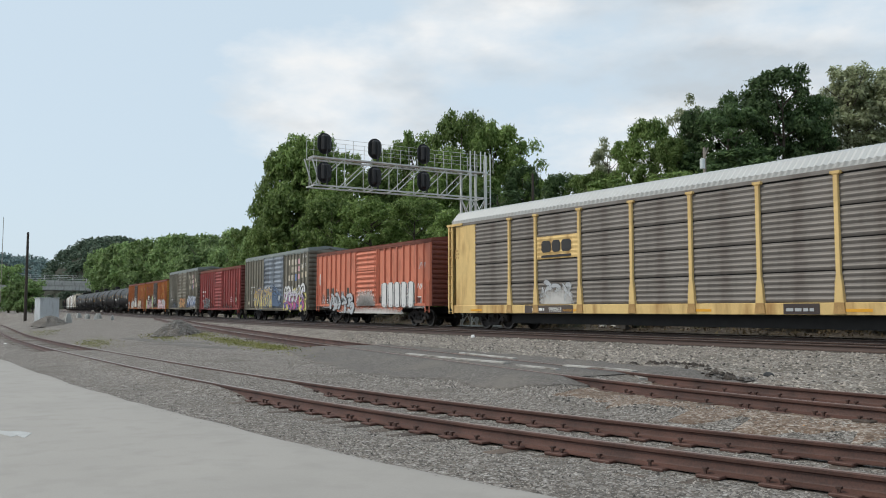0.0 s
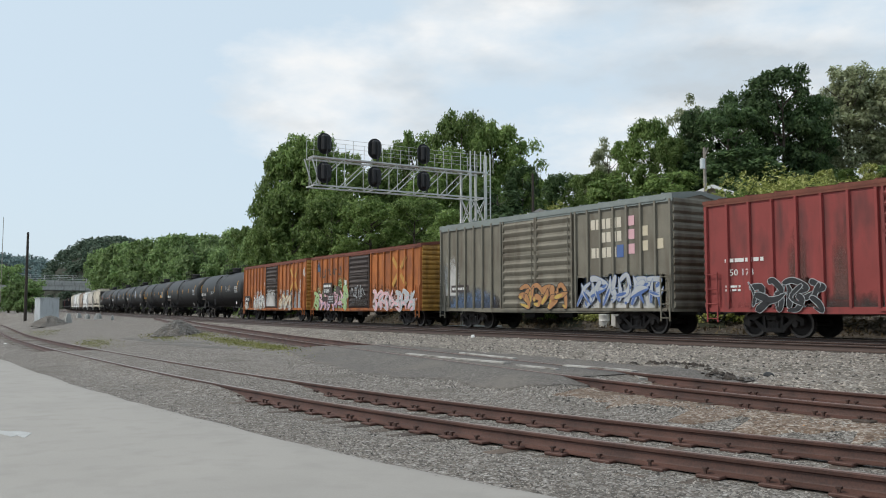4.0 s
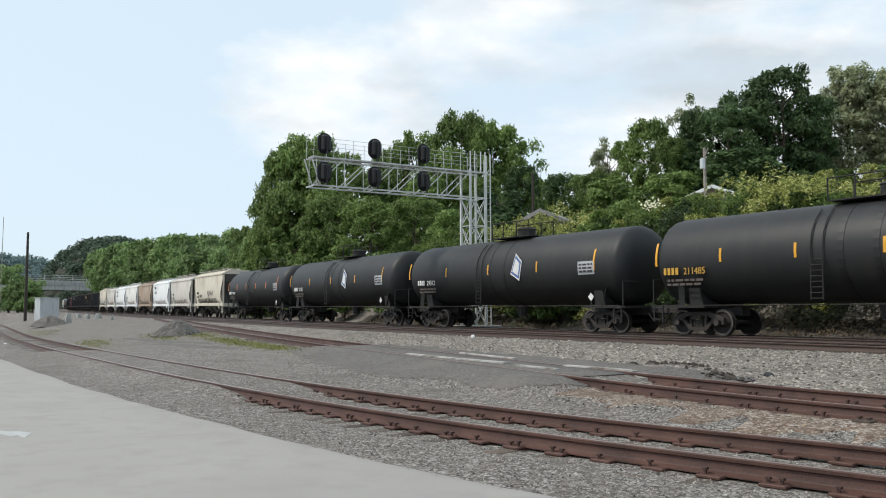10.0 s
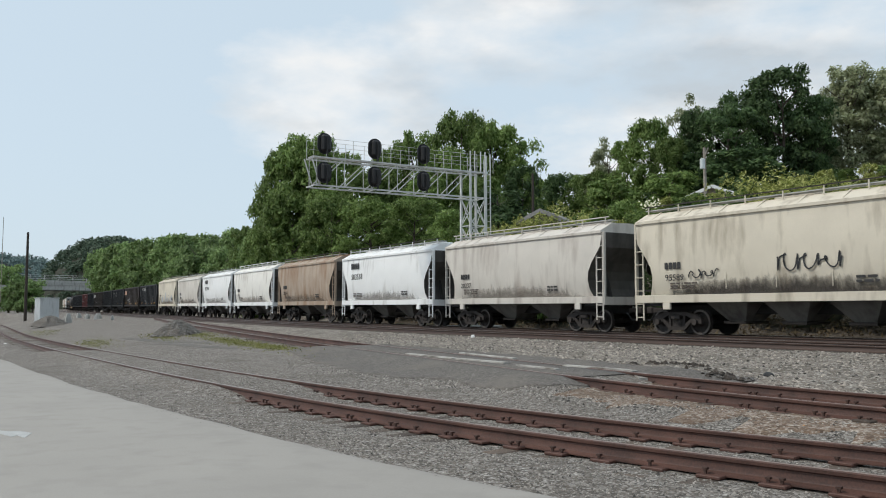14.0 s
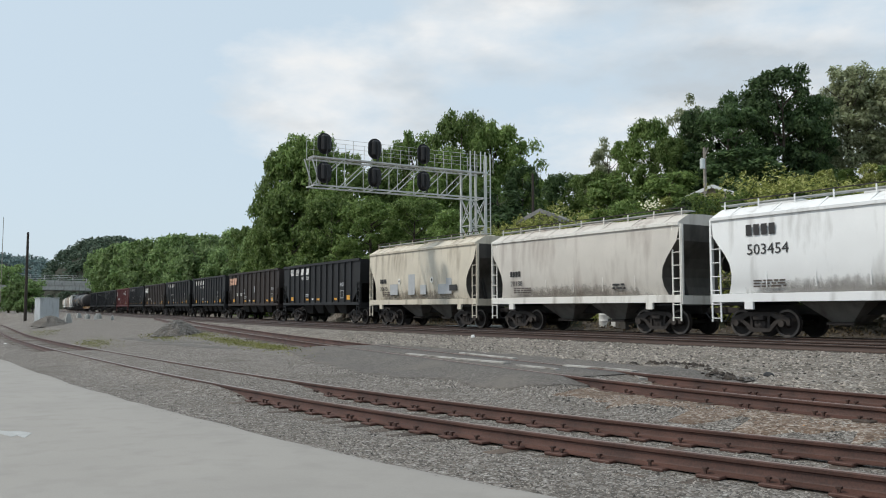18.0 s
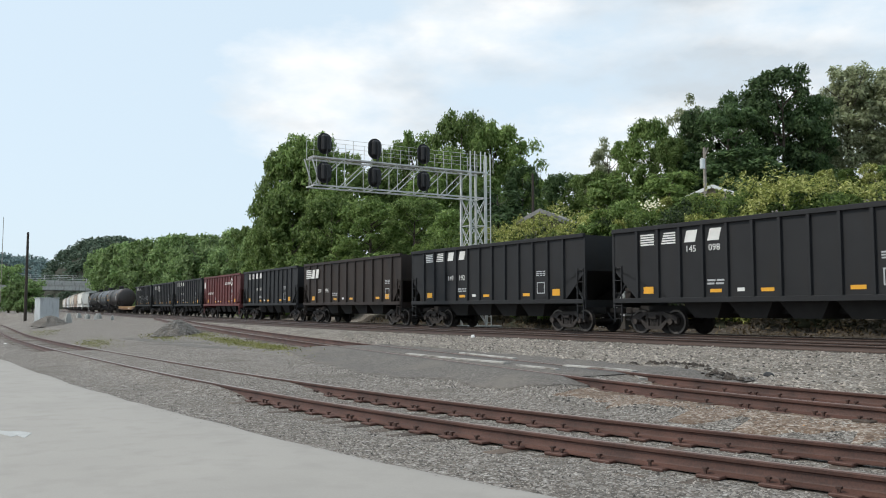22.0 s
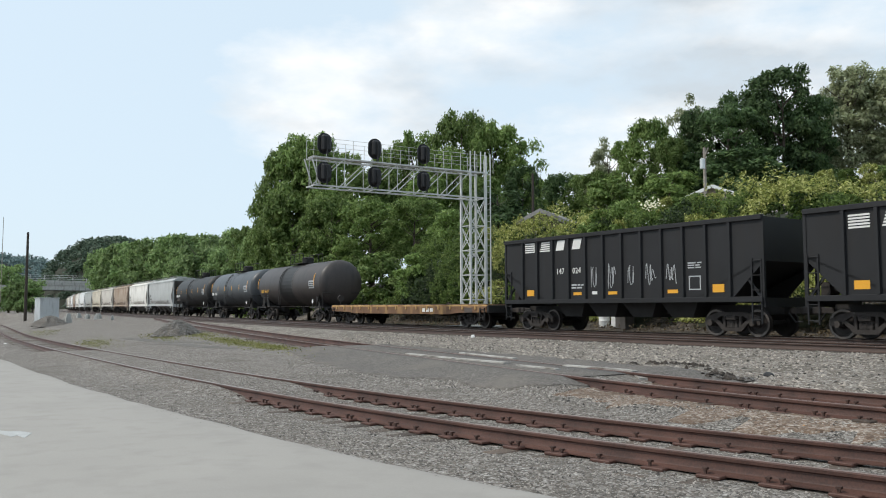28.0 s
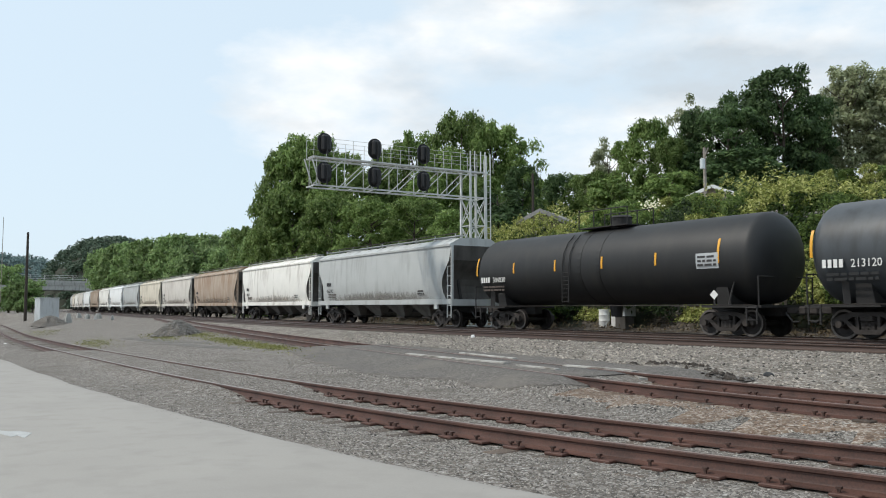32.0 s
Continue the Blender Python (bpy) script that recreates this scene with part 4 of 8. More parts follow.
# shrubs along the top of the vine bank
for k, (x, y, top) in enumerate(((-37.6, 33.0, 5.3), (-36.2, 33.8, 5.7), (-35.2, 34.9, 6.4), (-35.0, 35.6, 7.2), (-33.6, 35.7, 7.5), (-32.6, 36.5, 7.3), (-31.7, 37.4, 7.6), (-30.7, 38.2, 7.75), (-29.8, 38.9, 7.75), (-28.9, 39.6, 7.8), (-30.2, 38.6, 7.6), (-31.2, 37.8, 7.6), (-28.6, 41.0, 8.1), (-27.8, 41.6, 7.9), (-26.7, 42.2, 8.6), (-26.0, 42.7, 8.2), (-26.0, 43.8, 8.9), (-25.1, 44.4, 8.9), (-24.2, 44.9, 9.1), (-23.3, 45.4, 9.0),
                                 (-34.0, 34.3, 5.3), (-31.0, 35.6, 5.2), (-28.4, 37.4, 5.6), (-26.2, 39.6, 6.0), (-23.6, 41.2, 6.4))):
    tree("bush", x, y, top, 0.75, (M_LEAF, M_VINE_MID)[k % 2] if k < 5 else (M_VINE, M_VINE_MID, M_VINE, M_LEAF)[k % 4], "green shrub overgrown with vines", k * 0.83, category="bush", group="shrubs on the vine bank")
for k, (x, y, top, wide) in enumerate(((-196, 26.4, 12.6, 0.8), (-192, 27.6, 8.8, 0.9), (-190, 30, 9.0, 0.9), (-215, 32, 9.0, 0.9))):
    tree("bush", x, y, top, wide, M_LEAF_FAR, "green bush at the edge of the yard", k * 1.1, category="bush")

# bare stony foot of the bank behind the train
strip("dirt_bank", np.arange(-62, 20, 0.7), lambda x: float(main_y(x)) + 2.9, lambda x: float(main_y(x)) + 7.3, 10, 0.03, M_DIRT, "brown stony earth at the foot of the bank", "bank")
r = np.random.RandomState(33)
dx = r.uniform(-60, 8, 5200)
dd = 5.2 + 2.6 * r.uniform(0, 1, 5200) ** 0.7 + 0.5 * np.sin(dx * 0.7)
dy = main_y(dx) + dd
tagged(part("dry_weeds", leaf_cloud(np.stack([dx, dy, land(dx, dy) + r.uniform(0, 0.35, 5200)], 1), np.tile([0.0, -0.8, 0.4], (5200, 1)), r.uniform(0.04, 0.13, 5200), 33), M_DRY), "dry brown weeds at the foot of the bank", "weeds", kind="stuff")
# vines over the bank
bank = sheet("bank", np.linspace(-60, 24, 85), np.linspace(32.6, 46, 46), lambda x, y: land(x, y) + 0.02 + 0.1 * np.sin(x * 1.3) * np.sin(y * 1.1))
tagged(part("bank", bank, M_SOIL), "steep dark earth bank under the vines", "bank", kind="structure")


CAVES = ((-33.3, 8.9, 3.4, 1.35), (-26.9, 8.5, 0.95, 0.9), (-22.6, 9.6, 1.1, 0.5), (-40.6, 8.4, 0.9, 0.7))      # dark hollows under the vines: x, distance from the track, half widths


def hollow(x, d, grow=1.0):
    inside = np.zeros(np.shape(x), bool)
    for cx, cd, rx, rd in CAVES:
        inside |= ((x - cx) / (rx * grow)) ** 2 + ((d - cd) / (rd * grow)) ** 2 < 1
    return inside


def vines(count, seed, lo, hi, tone, deeper=0.0):
    """Leaves over many overlapping mounds on the bank; each mound's tone carries its light or shade, a dark cave is
    left in the middle.
    """
    x0, x1, d0, d1, n = -56, 4, 7.0, 13.5, 260
    b = np.random.RandomState(77)
    bx, bd, br = b.uniform(x0, x1, n), b.uniform(d0, d1, n), b.uniform(0.7, 2.3, n)
    ba = b.uniform(0.25, 1.0, n) * br * 1.3
    # Light put into the tones: brighter mounds up the bank and to the right.
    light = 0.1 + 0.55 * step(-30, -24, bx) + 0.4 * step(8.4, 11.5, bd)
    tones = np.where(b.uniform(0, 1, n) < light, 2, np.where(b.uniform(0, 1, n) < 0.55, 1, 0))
    r = np.random.RandomState(seed)
    x, d = r.uniform(x0, x1, count).astype(np.float32), r.uniform(d0, d1, count).astype(np.float32)
    steep = r.uniform(0, 1, count) < 0.8        # most of them grow on the steep face
    d[steep] = r.uniform(d0, 11.4, steep.sum())
    thick, away, who = np.zeros(count), np.zeros((count, 2)), np.zeros(count, int)
    for k in range(n):
        if hollow(bx[k], bd[k], 1.15):
            continue
        q = ((x - bx[k]) ** 2 + (d - bd[k]) ** 2) / br[k] ** 2
        hgt = ba[k] * np.sqrt(np.clip(1 - q, 0, 1))
        up = hgt > thick
        thick[up], who[up] = hgt[up], k
        away[up] = np.stack([x - bx[k], d - bd[k]], 1)[up] / br[k]
    y = main_y(x) + d
    rough = np.sin(x * 3.1 + 2 * np.sin(d * 2.3)) * np.sin(d * 4.3 + 2 * np.cos(x * 1.7)) + 0.5 * np.sin(x * 8.3 + d * 5.1) * np.sin(d * 9.7)
    thick = thick * (1 + 0.16 * rough) + 0.12 + 0.12 * rough + r.normal(0, 0.11, count) - deeper * r.uniform(0.15, 0.5, count)
    if not deeper:      # vines hang over the upper rim of each hollow
        for cx, cd, rx, rd in CAVES:
            rim = cd + rd * np.sqrt(np.clip(1 - ((x - cx) / (rx * 1.05)) ** 2, 0, 1))
            thick = thick + 1.25 * np.exp(-((d - rim - 0.25) / 0.4) ** 2) * (np.abs(x - cx) < rx)
    e = 0.1
    gx, gy = (land(x + e, y) - land(x - e, y)) / (2 * e), (land(x, y + e) - land(x, y - e)) / (2 * e)
    nor = np.stack([-gx, -gy, np.ones(count)], 1)
    nor /= np.linalg.norm(nor, axis=1)[:, None]
    out = nor + np.array([0, -0.55, 0.15])      # the mounds hang out over the face
    out /= np.linalg.norm(out, axis=1)[:, None]
    p = np.stack([x, y, land(x, y)], 1) + out * np.clip(thick, 0.04, None)[:, None]
    facing = nor + np.stack([away[:, 0], away[:, 1], np.zeros(count)], 1) * 0.9
    keep = (tones[who] == tone) if not deeper else np.ones(count, bool)
    if not deeper:
        keep &= ~hollow(x, d)
    return leaf_cloud(p[keep], (facing / np.linalg.norm(facing, axis=1)[:, None])[keep], r.uniform(lo, hi, count)[keep], seed)


# The undergrowth's dark leaf colour stands in for shade below the vines.
for name, count, tone, deeper, material, label in (("vines", 125000, 2, 0.0, M_VINE, "bright yellow-green vines that cover the bank"), ("ivy", 125000, 1, 0.0, M_VINE_MID, "green creepers that cover the bank"), ("shady_vines", 125000, 0, 0.0, M_VINE_DARK, "creepers on the bank with shade put into their dark green"), ("undergrowth", 45000, 0, 1.0, M_VINE_DARK, "undergrowth below the vines with shade put into its dark leaves")):
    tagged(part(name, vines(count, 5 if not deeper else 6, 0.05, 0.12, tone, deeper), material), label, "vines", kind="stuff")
# leafy shrubs that stand out of the vines
for k, (x, d, h, leaf) in enumerate(((-40.5, 8.2, 1.9, M_VINE_MID), (-37.8, 8.9, 2.2, M_VINE), (-28.0, 8.4, 2.6, M_VINE_MID), (-26.4, 9.6, 2.0, M_VINE), (-24.2, 8.6, 1.7, M_VINE), (-22.6, 10.2, 2.2, M_VINE_MID), (-20.8, 9.0, 1.8, M_VINE))):
    y = float(main_y(x)) + d
    tree("bush", x, y, ground_z(x, y) + h, 0.8, leaf, "leafy shrub that stands out of the vines on the bank", k * 0.7, sink=0.2, category="bush", group="shrubs on the vine bank")
# an elder in flower
ELDER = (-31.45, 35.8, 6.8)
r = np.random.RandomState(3)
fx, fy = r.normal(ELDER[0], 0.3, 60), r.normal(ELDER[1], 0.25, 60)
fz = ELDER[2] + r.normal(0, 0.16, 60)
tagged(part("elder_flowers", leaf_cloud(np.stack([fx, fy, fz], 1), np.tile([0.2, -0.8, 0.7], (60, 1)), r.uniform(0.06, 0.13, 60), 3, 0.05), M_FLOWER), "cream flower heads on an elder bush", "flowers", kind="stuff")
# weeds in the yard
pts = []
r = np.random.RandomState(8)
for cx, cy, sx, sy, n in ((-35, 13.5, 4.0, 0.35, 2400), (-29.8, 12.9, 1.6, 0.25, 700), (-47, 13.9, 2.6, 0.4, 900), (-45, 15.4, 1.6, 0.4, 700), (-47.3, 10.5, 3, 0.5, 900), (-82, 14.0, 6, 0.8, 900), (-30, 31.2, 14, 0.5, 900)):
    x, y = r.normal(cx, sx, n), r.normal(cy, sy, n)
    pts.append(np.stack([x, y + (siding_y(x) - siding_y(cx)) * (cy > 10 and cy < 16), x * 0], 1))
pts = np.concatenate(pts)
pts[:, 2] = land(pts[:, 0], pts[:, 1]) + r.uniform(0.0, 0.05, len(pts))
tagged(part("weeds", leaf_cloud(pts, np.tile([0.0, -0.6, 0.6], (len(pts), 1)), r.uniform(0.02, 0.055, len(pts)), 8), M_GRASS), "short yellow-green weeds between stones", "weeds", kind="stuff")


# far hills
def hill(name, cx, cy, rx, ry, top, seed, count, size, material, label):
    r = np.random.RandomState(seed)
    n, per = count // 70, 70                # crowns, and leaf clumps on each
    a, k = r.uniform(0, 6.283, n), np.sqrt(r.uniform(0, 1, n))
    x, y = cx + rx * k * np.cos(a), cy + ry * k * np.sin(a)
    z = top * np.clip(1 - k ** 2.4, 0, 1) ** 0.8 * (1 + 0.06 * np.sin(x * 0.05 + seed) * np.sin(y * 0.09))
    wide = r.uniform(2.6, 5.0, n) * size
    d = r.normal(0, 1, (n, per, 3))
    d /= np.linalg.norm(d, axis=2)[..., None]
    d[..., 2] = np.abs(d[..., 2]) * 1.1 - 0.15
    p = np.stack([x, y, z], 1)[:, None] + d * (wide[:, None, None] * r.uniform(0.75, 1.1, (n, per, 1)))
    ob = tagged(part(name, leaf_cloud(p.reshape(-1, 3), d.reshape(-1, 3), r.uniform(0.6, 1.0, n * per) * size * 1.15, seed), material), label, "hill", kind="stuff")
    s = Solid()
    rings = []
    for kk in (1.0, 0.9, 0.7, 0.45, 0.2, 0.02):
        rings.append([(cx + rx * kk * math.cos(i * 0.2618), cy + ry * kk * math.sin(i * 0.2618), top * (1 - kk ** 2.4) ** 0.8 * 0.97 - (3 if kk == 1 else 0)) for i in range(24)])
    s.loft(rings, caps=False)
    tagged(part("hill_ground", s, M_SOIL, smooth=True), "wooded hill ground far behind the overpass", "hill", kind="structure")
    return ob


# Distance haze is put into these leaf colours: greyer, then paler and bluer.
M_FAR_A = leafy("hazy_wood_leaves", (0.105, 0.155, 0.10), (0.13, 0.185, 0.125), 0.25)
M_FAR_B = leafy("haze_blued_wood_leaves", (0.165, 0.235, 0.225), (0.185, 0.255, 0.245), 0.25)
hill("wooded_hill", -466, 108.5, 80, 34, 37, 51, 30000, 1.0, M_FAR_A, "dark wooded hill behind the overpass")
hill("wooded_hill", -560, 190, 170, 55, 47, 52, 30000, 1.1, M_FAR_A, "wooded hill beyond the line")
hill("wooded_hill", -1300, 150, 260, 160, 72, 53, 26000, 2.6, M_FAR_B, "distant wooded ridge with haze put into its leaf colour")
hill("wooded_hill", -1500, 20, 260, 160, 62, 54, 26000, 2.6, M_FAR_B, "distant wooded ridge with haze put into its leaf colour")
# ---- signal bridge ----
def bars(s, a, b, wide=0.06):
    return s.beam(a, b, wide, wide)


bridge = empty("signal_bridge", pose(-38.64, 28.94, ground_z(-38.64, 28.94) - 0.05, 0, 0, -4.2), "galvanised steel cantilever signal bridge over the main line", "signal bridge")
bridge_z = bridge.matrix_basis.translation.z
ZT, ZB, HX = 8.87 - bridge_z, 7.41 - bridge_z, 0.5
YE = -9.95
part("foundation", Solid().box(-1.1, 1.1, -1.2, 1.2, -0.4, 0.25, 0.03), M_CONC, bridge, "concrete foundation block")
legs = [(x, y) for x in (-HX, HX) for y in (-HX, HX)]
for x, y in legs:
    part("mast_leg", Solid().box(x - 0.055, x + 0.055, y - 0.055, y + 0.055, 0.2, ZT + 0.15), M_GALV, bridge)
levels = [0.3, 1.7, 3.1, 4.5, 5.9, ZB]
for i in range(5):
    for (a, b) in (((-HX, -HX), (HX, -HX)), ((-HX, HX), (HX, HX)), ((-HX, -HX), (-HX, HX)), ((HX, -HX), (HX, HX))):
        z0, z1 = levels[i], levels[i + 1]
        part("mast_brace", bars(Solid(), (*a, z0), (*b, z1), 0.038), M_GALV, bridge)
        part("mast_brace", bars(Solid(), (*b, z0), (*a, z1), 0.038), M_GALV, bridge)
        part("mast_strut", bars(Solid(), (*a, z1), (*b, z1), 0.045), M_GALV, bridge)
for x in (-HX, HX):
    for z in (ZT, ZB):
        part("chord", Solid().box(x - 0.038, x + 0.038, YE, 0.6, z - 0.038, z + 0.038), M_GALV, bridge)
    n = 6
    for i in range(n):
        y0, y1 = YE + 0.15 + i * (-HX - YE - 0.15) / n, YE + 0.15 + (i + 1) * (-HX - YE - 0.15) / n
        part("truss_post", bars(Solid(), (x, y0, ZB), (x, y0, ZT), 0.032), M_GALV, bridge)
        part("truss_diagonal", bars(Solid(), (x, y0, ZB), (x, y1, ZT), 0.045), M_GALV, bridge)
    part("end_diagonal", bars(Solid(), (x, YE + 0.35, ZB), (x, YE - 0.12, ZT), 0.055), M_GALV, bridge)
for i in range(9):
    y = YE + 0.05 + i * 1.13
    for z in (ZT, ZB):
        part("cross_bar", bars(Solid(), (-HX, y, z), (HX, y, z), 0.04), M_GALV, bridge)
part("walkway", Solid().box(-0.32, 0.32, YE, 0.6, ZT + 0.05, ZT + 0.075), M_GALV, bridge, "steel grating walkway")
for x in (-HX, HX):
    for z in (ZT + 0.55, ZT + 1.0):
        part("handrail", bars(Solid(), (x, YE, z), (x, 0.7, z), 0.016), M_GALV, bridge)
    for i in range(11):
        y = YE + i * 1.1
        part("rail_post", bars(Solid(), (x, y, ZT), (x, y, ZT + 1.0), 0.02), M_GALV, bridge)
for y in (-HX, -0.2, 0.2, HX):
    part("cage_post", bars(Solid(), (HX, y, ZT), (HX, y, ZT + 1.2), 0.05), M_GALV, bridge)
part("ladder_rail", bars(Solid(), (HX, 0.85, 0.2), (HX, 0.85, ZT + 1.1), 0.05), M_GALV, bridge)
part("ladder_rail", bars(Solid(), (HX - 0.4, 0.85, 0.2), (HX - 0.4, 0.85, ZT + 1.1), 0.05), M_GALV, bridge)
for i in range(26):
    part("rung", shape("rung", lambda: Solid().box(-0.2, 0.2, -0.012, 0.012, -0.012, 0.012)), M_GALV, bridge, at=pose(HX - 0.2, 0.85, 0.4 + i * 0.34))


def oval(wide, high, x0, x1, n=20, k=0.5):
    """A plate with round ends, from x0 to x1 thick."""
    pts = []
    for i in range(n):
        a = 6.28319 * (i + 0.5) / n
        c, s = math.cos(a), math.sin(a)
        pts.append((wide / 2 * c, (high - wide) / 2 * (1 if s > 0 else -1) * (1 if abs(s) > 1e-6 else 0) + wide / 2 * s))
    return Solid().loft([[(x0, y, z) for y, z in pts], [(x1, y, z) for y, z in pts]])


def signal_head(x, y, z):
    """A black oval signal head with two hooded lamps that face the coming trains; it stands on its bracket on the bridge."""
    plate = part("signal_head", shape("head_plate", lambda: oval(0.78, 1.1, -0.03, 0.03)), M_BLACK, bridge, "black oval signal head", at=pose(x, y, z))
    part("lamp_case", shape("lamp_case", lambda: Solid().box(0.03, 0.3, -0.24, 0.24, -0.42, 0.42, 0.08)), M_BLACK, plate)
    for dz in (-0.2, 0.2):
        def hood():
            s = Solid()
            arc = [radians(-20 + 22 * i) for i in range(11)]
            for i in range(10):
                p = []
                for xx, rr in ((-0.03, 0.15), (-0.32, 0.14)):
                    for a in (arc[i], arc[i + 1]):
                        p.append((xx, rr * math.cos(a), rr * math.sin(a)))
                        p.append((xx, (rr - 0.012) * math.cos(a), (rr - 0.012) * math.sin(a)))
                s.add(p, [(0, 2, 6, 4), (1, 5, 7, 3), (4, 6, 7, 5), (0, 1, 3, 2)])
            return s
        part("hood", shape("hood", hood), M_BLACK, plate, at=pose(0, 0, dz))
        part("lens", shape("lens", lambda: Solid().tube((-0.03, 0, 0), (-0.05, 0, 0), 0.11, n=14)), M_LENS, plate, at=pose(0, 0, dz))
    part("bracket", Solid().box(0.34, 0.4, -0.03, 0.03, -0.7, 0.3), M_BLACK, plate)


for y in (-9.45, -6.6, -3.65):
    signal_head(HX + 0.2, y, 9.54 - bridge_z)
    signal_head(HX + 0.2, y, 8.05 - bridge_z)


# ---- poles ----
def utility_pole(x, y, top, radius, material, label, arm=False):
    z = ground_z(x, y)
    ob = empty("utility_pole", pose(x, y, z), label, "utility pole")
    part("shaft", Solid().tube((0, 0, -0.3), (0, 0, top - z), radius, radius * 0.7, 10), material, ob, smooth=True)
    h = top - z
    if arm:
        part("transformer", Solid().tube((0.12, -0.42, h - 1.75), (0.12, -0.42, h - 1.0), 0.2, 0.2, 12).tube((0.12, -0.42, h - 1.0), (0.12, -0.42, h - 0.93), 0.2, 0.08, 12), M_CABINET, ob, "grey transformer can", smooth=True)
        part("bracket", Solid().beam((0, 0, h - 1.2), (0.12, -0.3, h - 1.2), 0.06, 0.06), M_STEEL, ob)
        part("cross_arm", Solid().beam((-0.1, 0.1, h - 0.9), (0.75, -0.5, h - 0.2), 0.07, 0.07), M_POLE2, ob)
        for i in range(3):
            part("insulator", Solid().tube((-0.05 + 0.3 * i, 0.06 - 0.2 * i, h - 0.82 + 0.25 * i), (-0.05 + 0.3 * i, 0.06 - 0.2 * i, h - 0.68 + 0.25 * i), 0.04, 0.03, 8), M_CONC, ob)
    return ob


utility_pole(-137.4, 20.75, 13.0, 0.23, M_POLE, "dark wooden pole beside the spur track")
utility_pole(-43.0, 55.25, 14.0, 0.15, M_POLE2, "grey wooden utility pole with a transformer on the hill", True)
utility_pole(-46.9, 40.6, 11.1, 0.12, M_POLE, "dark wooden pole among the trees")
utility_pole(-193, 24.5, 20.8, 0.075, M_POLE2, "thin light pole at the edge of the yard")


# ---- houses on the hill ----
def house(x, y, z, turn, wide, deep, wall, ridge, label, edge=None):
    ob = empty("house", pose(x, y, z, 0, 0, turn), label, "house")
    part("wall", Solid().prism([(-wide / 2, -3), (wide / 2, -3), (wide / 2, wall), (0, ridge - 0.15), (-wide / 2, wall)], -deep / 2, deep / 2), M_BRICK, ob)
    e, t = 0.45, 0.16
    for sgn in (-1, 1):
        s = Solid()
        sl = (ridge - wall) / (wide / 2)
        a, b = (0, ridge), (sgn * (wide / 2 + e), wall - e * sl)
        rings = [[(p[0], yy, p[1] + dz) for p, dz in ((a, 0), (b, 0), (b, -t), (a, -t))] for yy in (-deep / 2 - e, deep / 2 + e)]
        part("roof_slope", s.loft(rings), M_ROOF, ob)
        rings = [[(p[0], yy, p[1] + dz) for p, dz in ((a, 0.02), (b, 0.02), (b, -t - 0.1), (a, -t - 0.1))] for yy in (-deep / 2 - e - 0.06, -deep / 2 - e - 0.004)]
        part("barge_board", Solid().loft(rings), edge or M_WHITE, ob, "painted gable board")
    win = part("window", Solid().box(-0.45, 0.45, -deep / 2 - 0.04, -deep / 2 + 0.02, 0.9, 1.9), M_WHITE, ob)
    part("pane", Solid().box(-0.37, 0.37, -deep / 2 - 0.06, -deep / 2 - 0.045, 0.98, 1.82), M_GLASS, win)
    return ob


house(-44.5, 58.4, 7.95, 34, 3.2, 6, 2.4, 3.05, "small house with a white-edged gable roof on the hill")
house(-43.8, 39.8, 4.7, 30, 2.5, 5, 2.5, 3.1, "grey-roofed house half hidden by trees", M_ROOF)
house(-29.6, 56.5, 7.0, 15, 3.0, 5, 2.2, 3.1, "white-edged house behind the shrubs on the hill")

# ---- yard things ----
cab = empty("equipment_cabinet", pose(-30.5, 32.5, ground_z(-30.5, 32.5) - 0.05, 0, 0, -8), "silver aluminium signal equipment cabinet beside the track", "cabinet")
part("base", Solid().box(-0.4, 0.4, -0.3, 0.3, -0.1, 0.75, 0.02), M_DIMMED, cab)
part("body", Solid().box(-0.46, 0.46, -0.36, 0.36, 0.75, 1.95, 0.02), M_CABINET, cab)
part("roof", Solid().box(-0.5, 0.5, -0.4, 0.4, 1.95, 2.03, 0.02), M_CABINET, cab)
d = part("door", Solid().box(-0.4, 0.4, -0.385, -0.362, 0.82, 1.88, 0.008), M_CABINET, cab)
part("handle", Solid().box(0.28, 0.32, -0.41, -0.387, 1.25, 1.45), M_STEEL, d)
part("sign", Solid().box(-0.12, 0.12, -0.393, -0.387, 1.5, 1.7), M_LETTER, d)
bin_at = (-32.24, 32.81)
drum = empty("plastic_drum", pose(bin_at[0], bin_at[1], ground_z(*bin_at) - 0.02), "white plastic drum standing behind the tracks", "drum")
part("barrel", Solid().loft([[(q * math.cos(i * 0.3927), q * math.sin(i * 0.3927), z) for i in range(16)] for z, q in ((0, 0.27), (0.06, 0.29), (0.3, 0.29), (0.33, 0.305), (0.36, 0.29), (0.6, 0.29), (0.63, 0.305), (0.66, 0.29), (0.88, 0.28))]), M_WHITE, drum, smooth=True)
part("lid", Solid().tube((0, 0, 0.88), (0, 0, 0.93), 0.3, 0.29, 16), M_WHITE, drum)
crate = empty("white_crate", pose(-31.09, 32.8, ground_z(-31.09, 32.8) - 0.02, 0, 0, 14), "white sheet-metal box standing behind the tracks", "box")
part("body", Solid().box(-0.38, 0.38, -0.3, 0.3, 0, 1.0, 0.03), M_WHITE, crate)
part("lid", Solid().box(-0.41, 0.41, -0.33, 0.33, 1.003, 1.06, 0.015), M_WHITE, crate)
zb = ground_z(-113.9, 19.6)
shed = empty("metal_shed", pose(-113.9, 19.6, zb - 0.05, 0, 0, 96), "silver sheet-metal equipment shed in the yard", "shed")
part("body", Solid().box(-1.116, 1.116, -1.116, 1.116, 0.0, 3.022, 0.031), M_SHED, shed)
